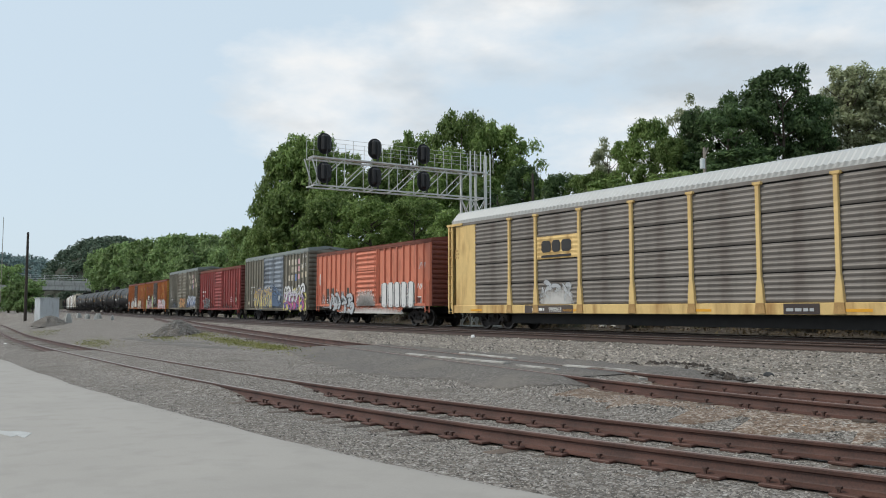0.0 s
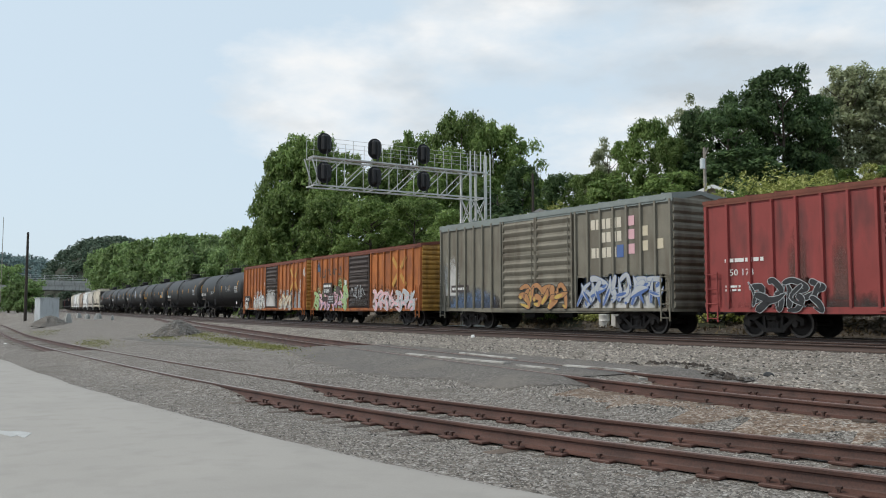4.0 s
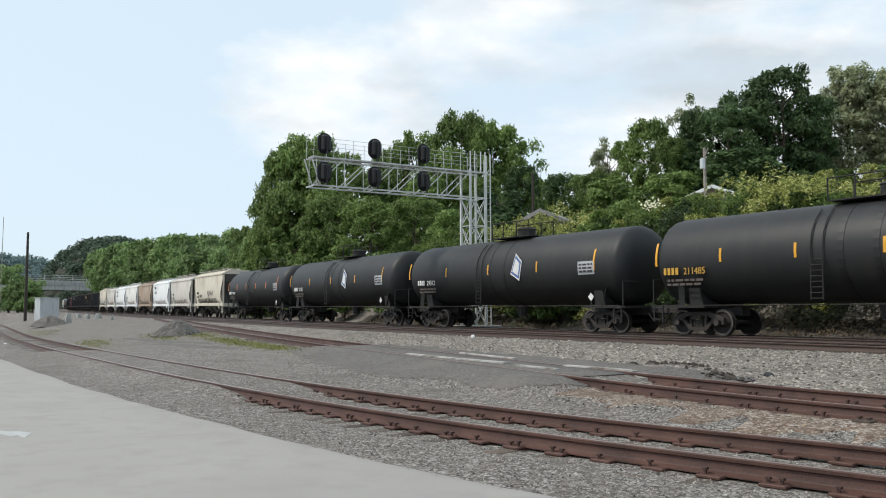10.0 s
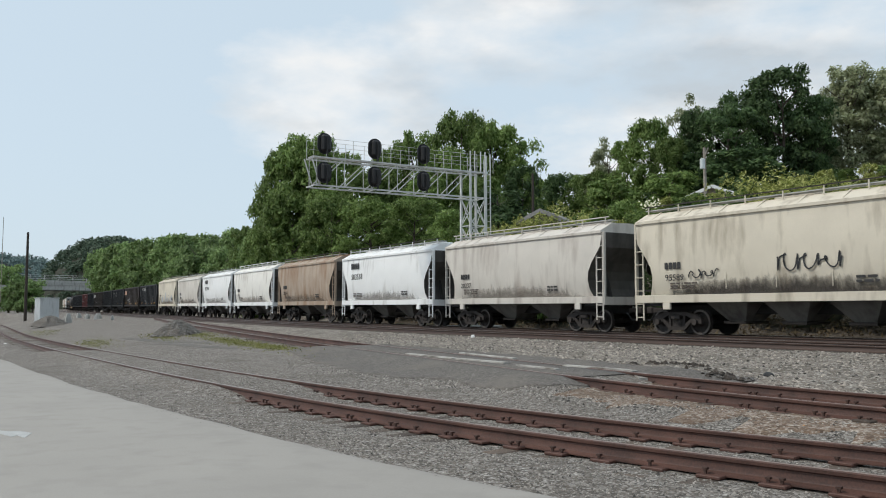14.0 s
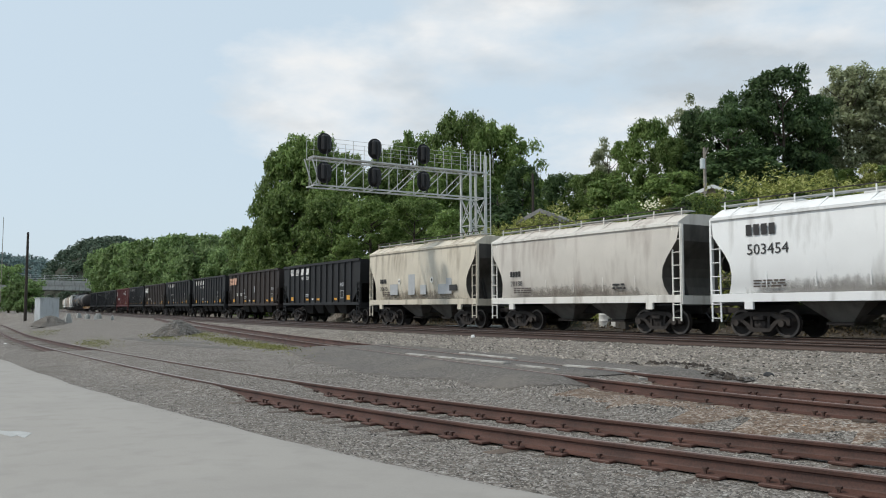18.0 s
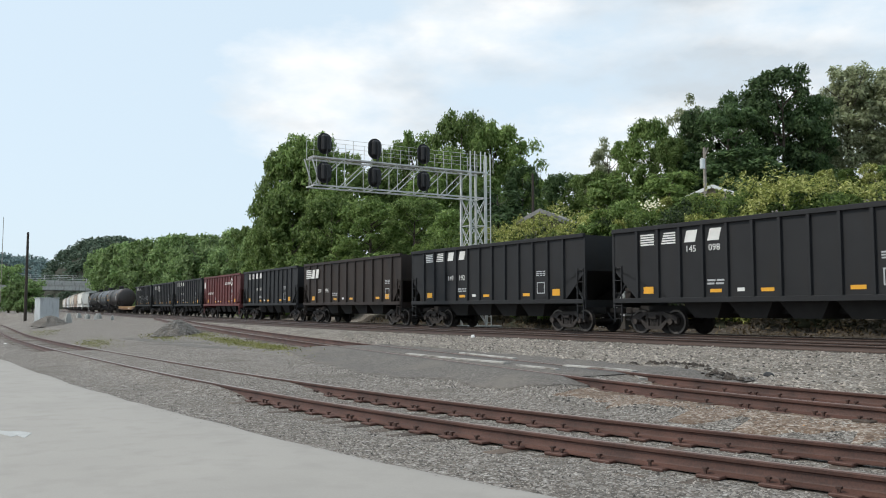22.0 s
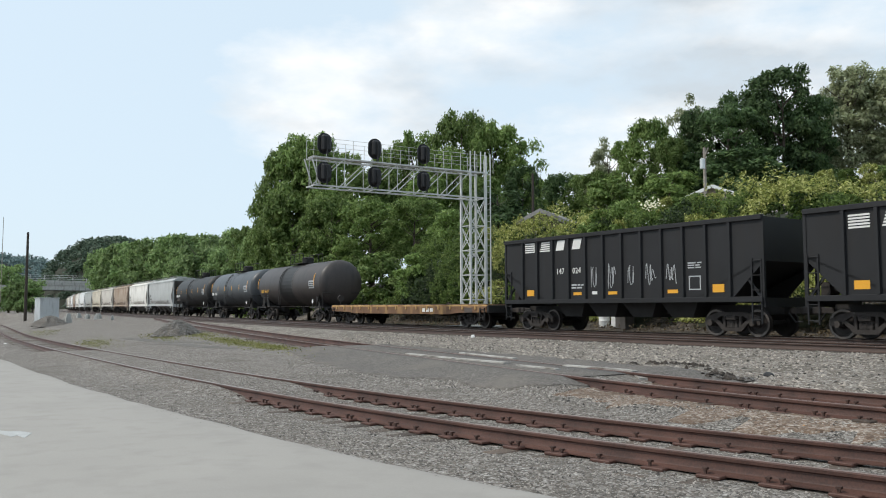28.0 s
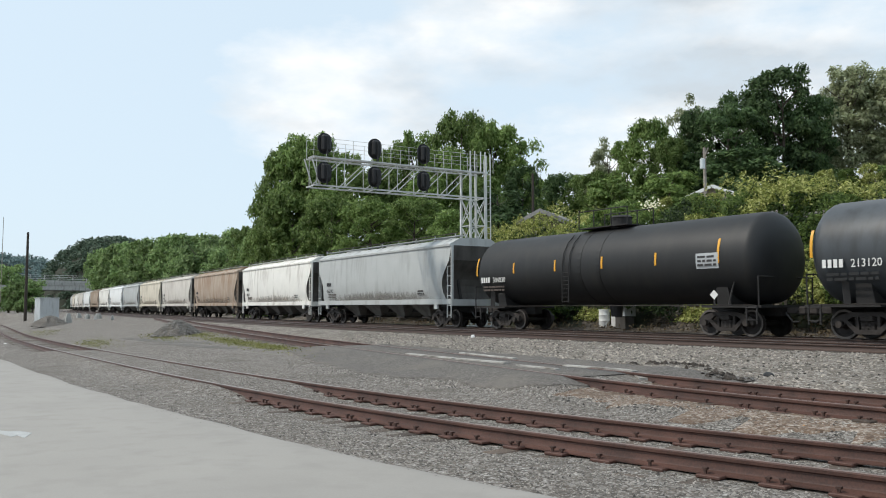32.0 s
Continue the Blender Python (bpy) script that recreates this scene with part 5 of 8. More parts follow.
part("roof", Solid().box(-1.178, 1.178, -1.178, 1.178, 3.022, 3.131, 0.031), M_SHED, shed)
for i in range(7):
    part("seam", Solid().box(-0.98 + i * 0.326 - 0.018, -0.98 + i * 0.326 + 0.018, 1.12, 1.14, 0.03, 3.0), M_SHED, shed)
    part("seam", Solid().box(-0.98 + i * 0.326 - 0.018, -0.98 + i * 0.326 + 0.018, -1.14, -1.12, 0.03, 3.0), M_SHED, shed)
part("door", Solid().box(1.121, 1.155, -0.62, 0.62, 0.155, 2.868, 0.016), M_SHED, shed)
for k, (x, y, w, h2) in enumerate(((-102, 19.8, 0.57, 1.07), (-111.4, 22.8, 0.48, 0.58), (-104.8, 22.4, 0.44, 0.6), (-100.5, 22.6, 0.59, 0.64), (-92.8, 22.3, 0.27, 0.54))):
    s = Solid().loft([[(-w / 2 * q, -w / 2 * q, z), (w / 2 * q, -w / 2 * q, z), (w / 2 * q, w / 2 * q, z), (-w / 2 * q, w / 2 * q, z)] for z, q in ((-0.1, 1.1), (h2 * 0.5, 0.95), (h2 * 0.92, 0.6), (h2, 0.5))])
    tagged(part("concrete_block", s, M_CONC, at=pose(x, y, ground_z(x, y), 0, 0, k * 17)), "weathered concrete block standing on the gravel", "block", "concrete blocks")
tagged(part("white_pipe", Solid().tube((-113.4, 18.3, ground_z(-113.4, 18.3) + 0.16), (-108.6, 18.8, ground_z(-108.6, 18.8) + 0.18), 0.16, n=10), M_WHITE), "white pipe lying on the gravel by the shed", "pipe")


def heap(x, y, rx, ry, h, seed, label):
    """A heap of crushed stone: a cone with stones all over."""
    r = np.random.RandomState(seed)
    ob = empty("gravel_heap", pose(x, y, ground_z(x, y) - 0.05), label, "gravel heap")
    s = Solid()
    rings = []
    for k in (1.0, 0.85, 0.65, 0.45, 0.25, 0.08):
        rings.append([(rx * k * math.cos(i * 0.314) * (1 + 0.08 * math.sin(i * 2.3 + seed)), ry * k * math.sin(i * 0.314) * (1 + 0.08 * math.cos(i * 1.7)), h * (1 - k ** 1.5) + 0.05 * math.sin(i * 3.1 + k * 9)) for i in range(20)])
    s.loft(rings, caps=False)
    part("core", s, M_GRAVEL, ob)
    a, k = r.uniform(0, 6.283, 1400), np.sqrt(r.uniform(0, 1.15, 1400))
    p = np.stack([rx * k * np.cos(a), ry * k * np.sin(a), h * np.clip(1 - k ** 1.5, 0, 1) + 0.02], 1)
    part("loose_stone", stones(p, r.uniform(0.025, 0.06, 1400), seed), M_HEAP, ob)["kind"] = "stuff"
    return ob


def stones(points, sizes, seed):
    """Many small broken stones in one mesh: squashed, twisted octahedra."""
    r = np.random.RandomState(seed)
    n = len(points)
    base = np.array([(1, 0, 0), (-1, 0, 0), (0, 1, 0), (0, -1, 0), (0, 0, 0.7), (0, 0, -0.7)], float)
    v = base[None] * r.uniform(0.6, 1.25, (n, 6, 1)) + r.normal(0, 0.16, (n, 6, 3))
    a = r.uniform(0, 6.283, n)
    c, s = np.cos(a)[:, None], np.sin(a)[:, None]
    x, y = v[..., 0] * c - v[..., 1] * s, v[..., 0] * s + v[..., 1] * c
    v = np.stack([x, y, v[..., 2]], -1) * sizes[:, None, None] + points[:, None, :]
    f = np.array([(0, 2, 4), (2, 1, 4), (1, 3, 4), (3, 0, 4)])      # the buried underside is left open
    f = (f[None] + np.arange(n)[:, None, None] * 6).reshape(-1, 3)
    me = bpy.data.meshes.new("stones")
    me.vertices.add(n * 6)
    me.vertices.foreach_set("co", v.astype(np.float32).ravel())
    me.loops.add(f.size)
    me.loops.foreach_set("vertex_index", f.astype(np.int32).ravel())
    me.polygons.add(len(f))
    me.polygons.foreach_set("loop_start", np.arange(0, f.size, 3, dtype=np.int32))
    me.update(calc_edges=True)
    return me


heap(-47.1, 14.8, 1.45, 1.4, 0.88, 3, "grey heap of crushed stone on the yard")
heap(-100.4, 17.65, 2.4, 2.1, 1.2, 4, "grey heap of crushed stone in front of the shed")

# loose ballast
r = np.random.RandomState(17)
P = []
for x0, x1, y0, y1, n in ((-10, -2.4, 4.3, 9.4, 26000), (-18, -10, 3.8, 10, 18000), (-10.5, -3, 9.2, 13.2, 12000), (-34, -18, 3.8, 10.5, 9000), (-30, -8, 14.5, 19.2, 9000), (-8, -2, 13, 19.2, 3500)):
    P.append(np.stack([r.uniform(x0, x1, n), r.uniform(y0, y1, n), np.zeros(n)], 1))
P = np.concatenate(P)
over = P[:, 1] - curve_y(ROAD_EDGE, P[:, 0])      # thinning out over the road's edge
clear = (over > 0.0) | (r.uniform(0, 1, len(P)) < 0.35 * np.clip(1 + over / 0.35, 0, 1))
for mid in (spur_y, siding_y):
    for o in (-0.755, 0.755):
        clear &= np.abs(P[:, 1] - mid(P[:, 0]) - o) > 0.11
cross_zone = (P[:, 0] < -9.6) & (P[:, 0] > -27) & (P[:, 1] > np.interp(P[:, 0], [q[0] for q in NEAR_EDGE], [q[1] for q in NEAR_EDGE]) + 0.05) & (P[:, 1] < np.interp(P[:, 0], [q[0] for q in FAR_EDGE], [q[1] for q in FAR_EDGE]) - 0.1)
P = P[clear & ~cross_zone]
P[:, 2] = rough_land(P[:, 0], P[:, 1]) + 0.003 + 0.018 * (over[clear & ~cross_zone] < 0)
tagged(part("loose_ballast", stones(P, (0.005 + 0.013 * r.uniform(0, 1, len(P)) ** 2.2) * (1 + 0.7 * (P[:, 1] > 9)) * np.where(over[clear & ~cross_zone] < 0, 0.55, 1), 17), M_STONE), "loose crushed stones scattered over the yard", "gravel", kind="stuff")

# coarser pale stones on the ballast
q = np.stack([r.uniform(-34, 2, 15000), r.uniform(11, 20.4, 15000), np.zeros(15000)], 1)
low_y = np.array([ballast_edge(v) for v in q[:, 0]])
q = q[(q[:, 1] > low_y + 0.1) & (q[:, 1] < main_y(q[:, 0]) - 5.45)]
q[:, 2] = land(q[:, 0], q[:, 1]) + 0.016
tagged(part("ballast_stones", stones(q, 0.016 + 0.036 * r.uniform(0, 1, len(q)) ** 1.6, 18), M_STONE_PALE), "pale broken stones on the ballast", "gravel", kind="stuff")

k = r.uniform(0, 1, 150)
crumbs = np.stack([-12.3 + 2.6 * k + r.normal(0, 0.15, 150), 13.75 + 0.35 * np.sin(k * 5) + r.normal(0, 0.14, 150), np.zeros(150)], 1)
crumbs[:, 2] = land(crumbs[:, 0], crumbs[:, 1]) + 0.03
tagged(part("asphalt_crumbs", stones(crumbs, 0.02 + 0.07 * r.uniform(0, 1, 150) ** 2, 19), M_BED), "dark crumbs of broken asphalt beside the crossing", "gravel", kind="stuff")

# litter
for name, x, y, label, mat, sx, sy, sz in (("rubber_scrap", -9.79, 14.29, "black scrap of rubber on the ballast", M_BLACK, 0.15, 0.08, 0.09), ("red_can", -7.73, 10.2, "crushed red can between stones", stuff("red_can_paint", (0.55, 0.06, 0.04), 0.4), 0.06, 0.035, 0.03),
                                            ("orange_cup", -5.84, 9.18, "crumpled orange paper cup beside the rail", stuff("orange_paper", (0.62, 0.32, 0.12), 0.7), 0.03, 0.022, 0.02), ("paper_scrap", -54.2, 7.2, "white scrap of paper on the gravel", M_WHITE, 0.16, 0.1, 0.04),
                                            ("paper_scrap", -26.44, 19.75, "white scrap of paper on the ballast", M_WHITE, 0.08, 0.06, 0.12), ("paper_scrap", -3.99, 5.73, "white scrap of paper by the rail", M_WHITE, 0.05, 0.03, 0.02)):
    s = Solid().loft([[(sx * q * math.cos(i * 0.785) * (1 + 0.2 * math.sin(i * 2.2)), sy * q * math.sin(i * 0.785) * (1 + 0.2 * math.cos(i * 1.3)), z * sz) for i in range(8)] for z, q in ((-0.2, 0.9), (0.3, 1.0), (0.75, 0.8), (1.0, 0.4))])
    tagged(part(name, s, mat, at=pose(x, y, ground_z(x, y), 0, 0, x * 40)), label, name.split("_")[-1])

# ---- overpass ----
ov = empty("overpass", pose(-340, 57, 0, 0, 0, 6), "grey concrete road overpass across the line", "overpass")
oz = float(grade(-340))
part("deck", Solid().box(-6, 6, -110, 85, oz + 8.9, oz + 9.7, 0.05), M_CONC, ov)
part("girder", Solid().box(5.2, 5.8, -110, 85, oz + 7.2, oz + 8.9), M_CONC, ov)
part("girder", Solid().box(-5.8, -5.2, -110, 85, oz + 7.2, oz + 8.9), M_CONC, ov)
part("parapet", Solid().box(5.75, 6.1, -110, 85, oz + 9.7, oz + 10.7, 0.03), M_CONC, ov)
for z in (11.2, 11.8, 12.5):
    part("fence_rail", Solid().box(5.85, 5.97, -110, 85, oz + z, oz + z + 0.1), M_GALV, ov)
for i in range(40):
    part("fence_post", shape("fence_post", lambda: Solid().box(5.84, 5.98, -0.07, 0.07, 10.7, 12.6)), M_GALV, ov, at=pose(0, -109 + i * 4.9, oz))
for y in (-70, -34, -8, 28):
    pier = part("pier", Solid().box(-5.4, 5.4, y - 0.8, y + 0.8, -3, oz + 6.3, 0.05), M_CONC, ov)
    part("cap", Solid().box(-6, 6, y - 1.2, y + 1.2, oz + 6.3, oz + 7.2, 0.05), M_CONC, pier)
# ---- rolling stock: car space has x along the car, y to the hillside, z from the rail head ----
WORDS = {}


def letters(text, height, material, parent, x, y, z, name="number", stretch=1.0):
    """Letters on the side that faces the yard; x, z: where the line begins and its foot."""
    if text not in WORDS:
        cu = bpy.data.curves.new("letters", "FONT")
        cu.body, cu.size, cu.extrude, cu.resolution_u = text, 1.0, 0.004, 2
        tmp = bpy.data.objects.new("letters", cu)
        WORDS[text] = bpy.data.meshes.new_from_object(tmp)
        bpy.data.objects.remove(tmp)
        bpy.data.curves.remove(cu)
    return part(name, WORDS[text], material, parent, at=pose(x, y, z, 90) @ Matrix.Diagonal((height * 1.38 * stretch, height * 1.38, 1, 1)))


def plate(name, parent, x0, x1, z0, z1, y, material, label=""):
    """A thin painted plate or marking on the near side."""
    key = ("plate", round(x1 - x0, 3), round(z1 - z0, 3))
    w, h = (x1 - x0) / 2, (z1 - z0) / 2
    return part(name, shape(key, lambda: Solid().box(-w, w, -0.004, 0.004, -h, h)), material, parent, label, at=pose((x0 + x1) / 2, y, (z0 + z1) / 2))


def bars_of_text(parent, x0, x1, z0, z1, rows, y, material, seed=1):
    """Writing too small to read: rows of short bars."""
    r = random.Random(seed)
    s = Solid()
    for i in range(rows):
        z = z0 + (z1 - z0) * (i + 0.2) / rows
        h = (z1 - z0) / rows * 0.55
        x = x0
        while x < x1 - 0.05:
            w = min(r.uniform(0.12, 0.4), x1 - x)
            s.box(x, x + w, y - 0.003, y + 0.003, z, z + h)
            x += w + 0.06
    return part("small_writing", s, material, parent)


def stroke(s, pts, widths, y):
    """A painted stroke whose width changes along it."""
    rings = []
    for i, (a, b) in enumerate(pts):
        p, q = pts[max(0, i - 1)], pts[min(len(pts) - 1, i + 1)]
        n = Vector((-(q[1] - p[1]), q[0] - p[0]))
        n = (n.normalized() if n.length > 1e-6 else Vector((0, 1))) * widths[i] / 2
        rings.append([(a - n.x, y, b - n.y), (a + n.x, y, b + n.y), (a + n.x, y + 0.003, b + n.y), (a - n.x, y + 0.003, b - n.y)])
    return s.loft(rings)


def blob(s, pts, widths, y, rim=0.0):
    """A swelling sprayed stroke: a smooth curve with rounded ends."""
    n, out, wd = len(pts) - 1, [], []
    for i in range(n):
        q = [Vector(pts[min(n, max(0, i + k))]) for k in (-1, 0, 1, 2)]
        for u in (0.0, 0.2, 0.4, 0.6, 0.8) + ((1.0,) if i == n - 1 else ()):
            out.append(0.5 * (2 * q[1] + (q[2] - q[0]) * u + (2 * q[0] - 5 * q[1] + 4 * q[2] - q[3]) * u * u + (3 * q[1] - q[0] - 3 * q[2] + q[3]) * u ** 3))
            wd.append(widths[i] + (widths[i + 1] - widths[i]) * u)
    m = len(out) - 1
    wd = [w * min(1.0, math.sqrt(min(1, (i + 0.35) / 2.2))) * min(1.0, math.sqrt(min(1, (m - i + 0.35) / 2.2))) + 2 * rim for i, w in enumerate(wd)]
    if rim:
        out[0], out[m] = out[0] - (out[1] - out[0]).normalized() * rim, out[m] + (out[m] - out[m - 1]).normalized() * rim
    return stroke(s, [tuple(v) for v in out], wd, y)


def graffiti(parent, x0, x1, z0, z1, count, fill, edge, y, seed, second=None, rim=0.05):
    """Sprayed shapes that cannot be read, each a part: fat bent strokes with an outline and a second tone along the foot."""
    r = random.Random(seed)
    w, h = (x1 - x0) / count, z1 - z0
    for i in range(count):
        cx = x0 + i * w
        outer, inner, tone = Solid(), Solid(), Solid()
        up = z0 + h * r.uniform(-0.02, 0.1)
        bends = ([(0.12, 0.05), (0.3, 0.5), (0.25, 0.95)], [(0.15, 0.9), (0.6, 1.0), (0.95, 0.7), (0.6, 0.5)], [(0.55, 0.52), (0.95, 0.3), (0.75, 0.0), (0.4, 0.06)], [(0.8, 0.95), (0.55, 0.5), (0.85, 0.05)], [(0.1, 0.35), (0.5, 0.45), (0.95, 0.6)])
        for k, line_of in enumerate(r.sample(bends, 4)):
            pts = [(cx + w * (a + r.uniform(-0.24, 0.24)), up + h * (b * 0.9 + r.uniform(-0.12, 0.1))) for a, b in line_of]
            fat = min(w, h) * r.uniform(0.2, 0.36)
            wd = [fat * r.uniform(0.7, 1.2) for _ in pts[1:]] + [0.12 * fat]
            yy = y - 0.004 * k
            blob(outer, pts, wd, yy, rim)
            blob(inner, pts, wd, yy - 0.0035)
            low = sorted(pts, key=lambda q: q[1])[:2]
            blob(tone, low, [fat * 0.62, fat * 0.5], yy - 0.007)
        g = part("graffiti", outer, SPRAY[edge], parent, "sprayed graffiti outline")
        part("graffiti_fill", inner, SPRAY[fill], g)
        part("graffiti_tone", tone, SPRAY[second or fill], g)


def tall_bars(parent, x0, x1, z0, z1, count, y, seed):
    """A row of upright rounded white shapes, outlined in black and again in white."""
    r = random.Random(seed)
    w = (x1 - x0) / count
    for i in range(count):
        cx, h = x0 + (i + 0.5) * w, z1 - z0
        pts = [(cx + 0.03 * math.sin(u * 3 + i), z0 + h * u) for u in (0, 0.04, 0.12, 0.5, 0.88, 0.96, 1.0)]
        g = None
        for k, (m, c) in enumerate((("white", 0.98), ("black", 0.86), ("white", 0.62), ("silver", 0.3))):
            sh = Solid()
            stroke(sh, pts if k < 3 else pts[1:3], [q * w * c for q in (0.5, 0.85, 1, 1, 1, 0.85, 0.5)][:7 if k < 3 else 2], y - 0.004 * k)
            g = part("graffiti" if k == 0 else "graffiti_fill", sh, SPRAY[m], g if g and k == 1 else (g or parent) if k == 0 else parent, "white sprayed upright shape" if k == 0 else "")


def haze(parent, x0, x1, z0, z1, material, y, name="paint_haze"):
    return plate(name, parent, x0, x1, z0, z1, y, material)


def ribbon(pts, y, thick):
    """A continuous painted line of even width on the near side."""
    left, right = [], []
    for i, (a, b) in enumerate(pts):
        p, q = pts[max(0, i - 1)], pts[min(len(pts) - 1, i + 1)]
        n = Vector((-(q[1] - p[1]), q[0] - p[0]))
        n = (n.normalized() if n.length > 1e-6 else Vector((0, 1))) * thick / 2
        left.append((a - n.x, b - n.y))
        right.append((a + n.x, b + n.y))
    return Solid().loft([[(l[0], y, l[1]), (q[0], y, q[1]), (q[0], y + 0.004, q[1]), (l[0], y + 0.004, l[1])] for l, q in zip(left, right)])


def scrawl(parent, x0, x1, z0, z1, loops, material, y, seed, thick=0.05):
    """A thin sprayed scribble: one looping line."""
    r = random.Random(seed)
    turn, lean, n = r.uniform(0, 6), r.uniform(-0.2, 0.2), loops * 14
    high = [r.uniform(0.2, 1.0) for _ in range(loops + 2)]
    step_in = (x1 - x0) / (loops + 1)
    pts = []
    for i in range(n):                     # loops of uneven height, one running into the next
        u = i / 14
        k = high[int(u)] * (1 - u % 1) + high[int(u) + 1] * (u % 1)
        a = turn + u * 6.28319
        pts.append((x0 + step_in * (u + 0.5 + 0.36 * math.cos(a * (1 if int(u) % 2 else -0.5)) + lean * math.sin(a)), z0 + (z1 - z0) * (0.5 + 0.5 * k * math.sin(a + 0.3 * math.sin(u * 2.1)))))
    return part("graffiti", ribbon(pts, y, thick), material, parent, "thin sprayed scribble")


ROLLERS = []      # wheelsets with their car, place on its truck and offset along the train
RADIUS = 0.457


def make_wheel():
    s = Solid()
    for sg in (-1, 1):
        prof = [(0.10, 0.0), (0.10, 0.10), (0.03, 0.16), (0.02, 0.33), (0.05, 0.37), (0.075, 0.385), (0.075, RADIUS), (-0.035, RADIUS + 0.004), (-0.04, RADIUS + 0.028), (-0.065, RADIUS + 0.02), (-0.065, 0.385), (-0.02, 0.33), (-0.02, 0.16), (-0.08, 0.10), (-0.08, 0.0)]
        rings = [[(q * math.cos(6.28319 * i / 20), sg * (0.745 + d), q * math.sin(6.28319 * i / 20)) for i in range(20)] for d, q in prof[1:-1]]
        s.loft(rings)
    return s.tube((0, -1.0, 0), (0, 1.0, 0), 0.085, n=12)


def make_rim():
    rings = [[(q * math.cos(6.28319 * i / 20), y, q * math.sin(6.28319 * i / 20)) for i in range(20)] for y, q in ((-0.822, 0.39), (-0.823, 0.45), (-0.817, 0.452), (-0.816, 0.39))]
    return Solid().loft(rings, caps=False)


def make_frame():
    """Cast side frame: top beam, sloping tension bars, spring seat, columns and journal ends."""
    s = Solid()
    s.prism([(-1.12, 0.40), (-1.12, 0.62), (-0.95, 0.70), (-0.5, 0.83), (0.5, 0.83), (0.95, 0.70), (1.12, 0.62), (1.12, 0.40), (1.0, 0.40), (0.98, 0.53), (0.74, 0.55), (0.72, 0.44), (0.66, 0.56), (0.45, 0.69), (-0.45, 0.69), (-0.66, 0.56), (-0.72, 0.44), (-0.74, 0.55), (-0.98, 0.53), (-1.0, 0.40)], -0.07, 0.07)
    s.prism([(-0.72, 0.52), (-0.62, 0.58), (-0.26, 0.30), (0.26, 0.30), (0.62, 0.58), (0.72, 0.52), (0.36, 0.17), (-0.36, 0.17)], -0.06, 0.06)
    for sg in (-1, 1):
        s.prism([(sg * 0.27, 0.28), (sg * 0.36, 0.28), (sg * 0.38, 0.72), (sg * 0.29, 0.72)], -0.055, 0.055)
    return s


def make_springs():
    # one wavy block, coil above coil
    s = Solid()
    rings = []
    for i in range(13):
        q = 1.0 if i % 2 else 0.8
        rings.append([(x * q + (1 - q) * round(x / 0.17) * 0.17 * 0.9, y * q, 0.30 + i * 0.021) for x, y in ((-0.25, 0), (-0.2, -0.07), (-0.09, -0.03), (0.0, -0.075), (0.09, -0.03), (0.2, -0.07), (0.25, 0), (0.2, 0.07), (0, 0.075), (-0.2, 0.07))])
    return s.loft(rings)


def truck(car, x, s_mid):
    t = part("truck", shape("bolster", lambda: Solid().box(-0.2, 0.2, -1.15, 1.15, 0.56, 0.72, 0.02).tube((0, 0, 0.7), (0, 0, 0.86), 0.2, n=12)), M_STEEL, car, "cast steel truck", at=pose(x, 0, 0))
    for y in (-1.0, 1.0):
        part("side_frame", shape("side_frame", make_frame), M_STEEL, t, at=pose(0, y, 0))
        part("spring_pack", shape("springs", make_springs), M_STEEL, t, at=pose(0, y, 0))
        for dx in (-0.86, 0.86):
            part("bearing_cap", shape("bearing_cap", lambda: Solid().tube((0, -0.08, 0), (0, 0.08, 0), 0.11, n=12)), M_STEEL, t, at=pose(dx, y * 1.09, RADIUS))
    for dx in (-0.86, 0.86):
        w = part("wheelset", shape("wheelset", make_wheel, True), M_WHEEL, t, at=pose(dx, 0, RADIUS))
        # the polished rim moves with the wheels in one shared mesh
        ROLLERS.append((w, dx, s_mid + x + dx))
    return t


def running_gear(car, L, xt, s_mid, sill=0.92, reach=0.62, stub=0.0):
    for x in (-xt, xt):
        truck(car, x, s_mid)
    if stub:
        for sg in (-1, 1):
            part("stub_sill", Solid().box(min(sg * (L / 2 - 0.15), sg * (L / 2 - stub)), max(sg * (L / 2 - 0.15), sg * (L / 2 - stub)), -0.22, 0.22, sill - 0.2, sill + 0.12), M_UNDER, car)
    else:
        part("centre_sill", Solid().box(-L / 2 + 0.15, L / 2 - 0.15, -0.22, 0.22, sill - 0.2, sill + 0.12), M_UNDER, car)
    for sg in (-1, 1):
        c = part("coupler", Solid().box(L / 2 - 0.05 if sg > 0 else -L / 2 - reach + 0.1, L / 2 + reach - 0.1 if sg > 0 else -L / 2 + 0.05, -0.09, 0.09, 0.78, 0.98, 0.02).box(sg * (L / 2 + reach) - 0.16, sg * (L / 2 + reach) + 0.16, -0.15, 0.15, 0.74, 1.02, 0.05), M_STEEL, car, "rusty steel coupler")
        part("air_hose", Solid().tube((sg * (L / 2 + 0.1), -0.35, 0.8), (sg * (L / 2 + reach * 0.6), -0.3, 0.5), 0.028, n=6).tube((sg * (L / 2 + reach * 0.6), -0.3, 0.5), (sg * (L / 2 + reach), -0.25, 0.52), 0.028, n=6), M_BLACK, c)


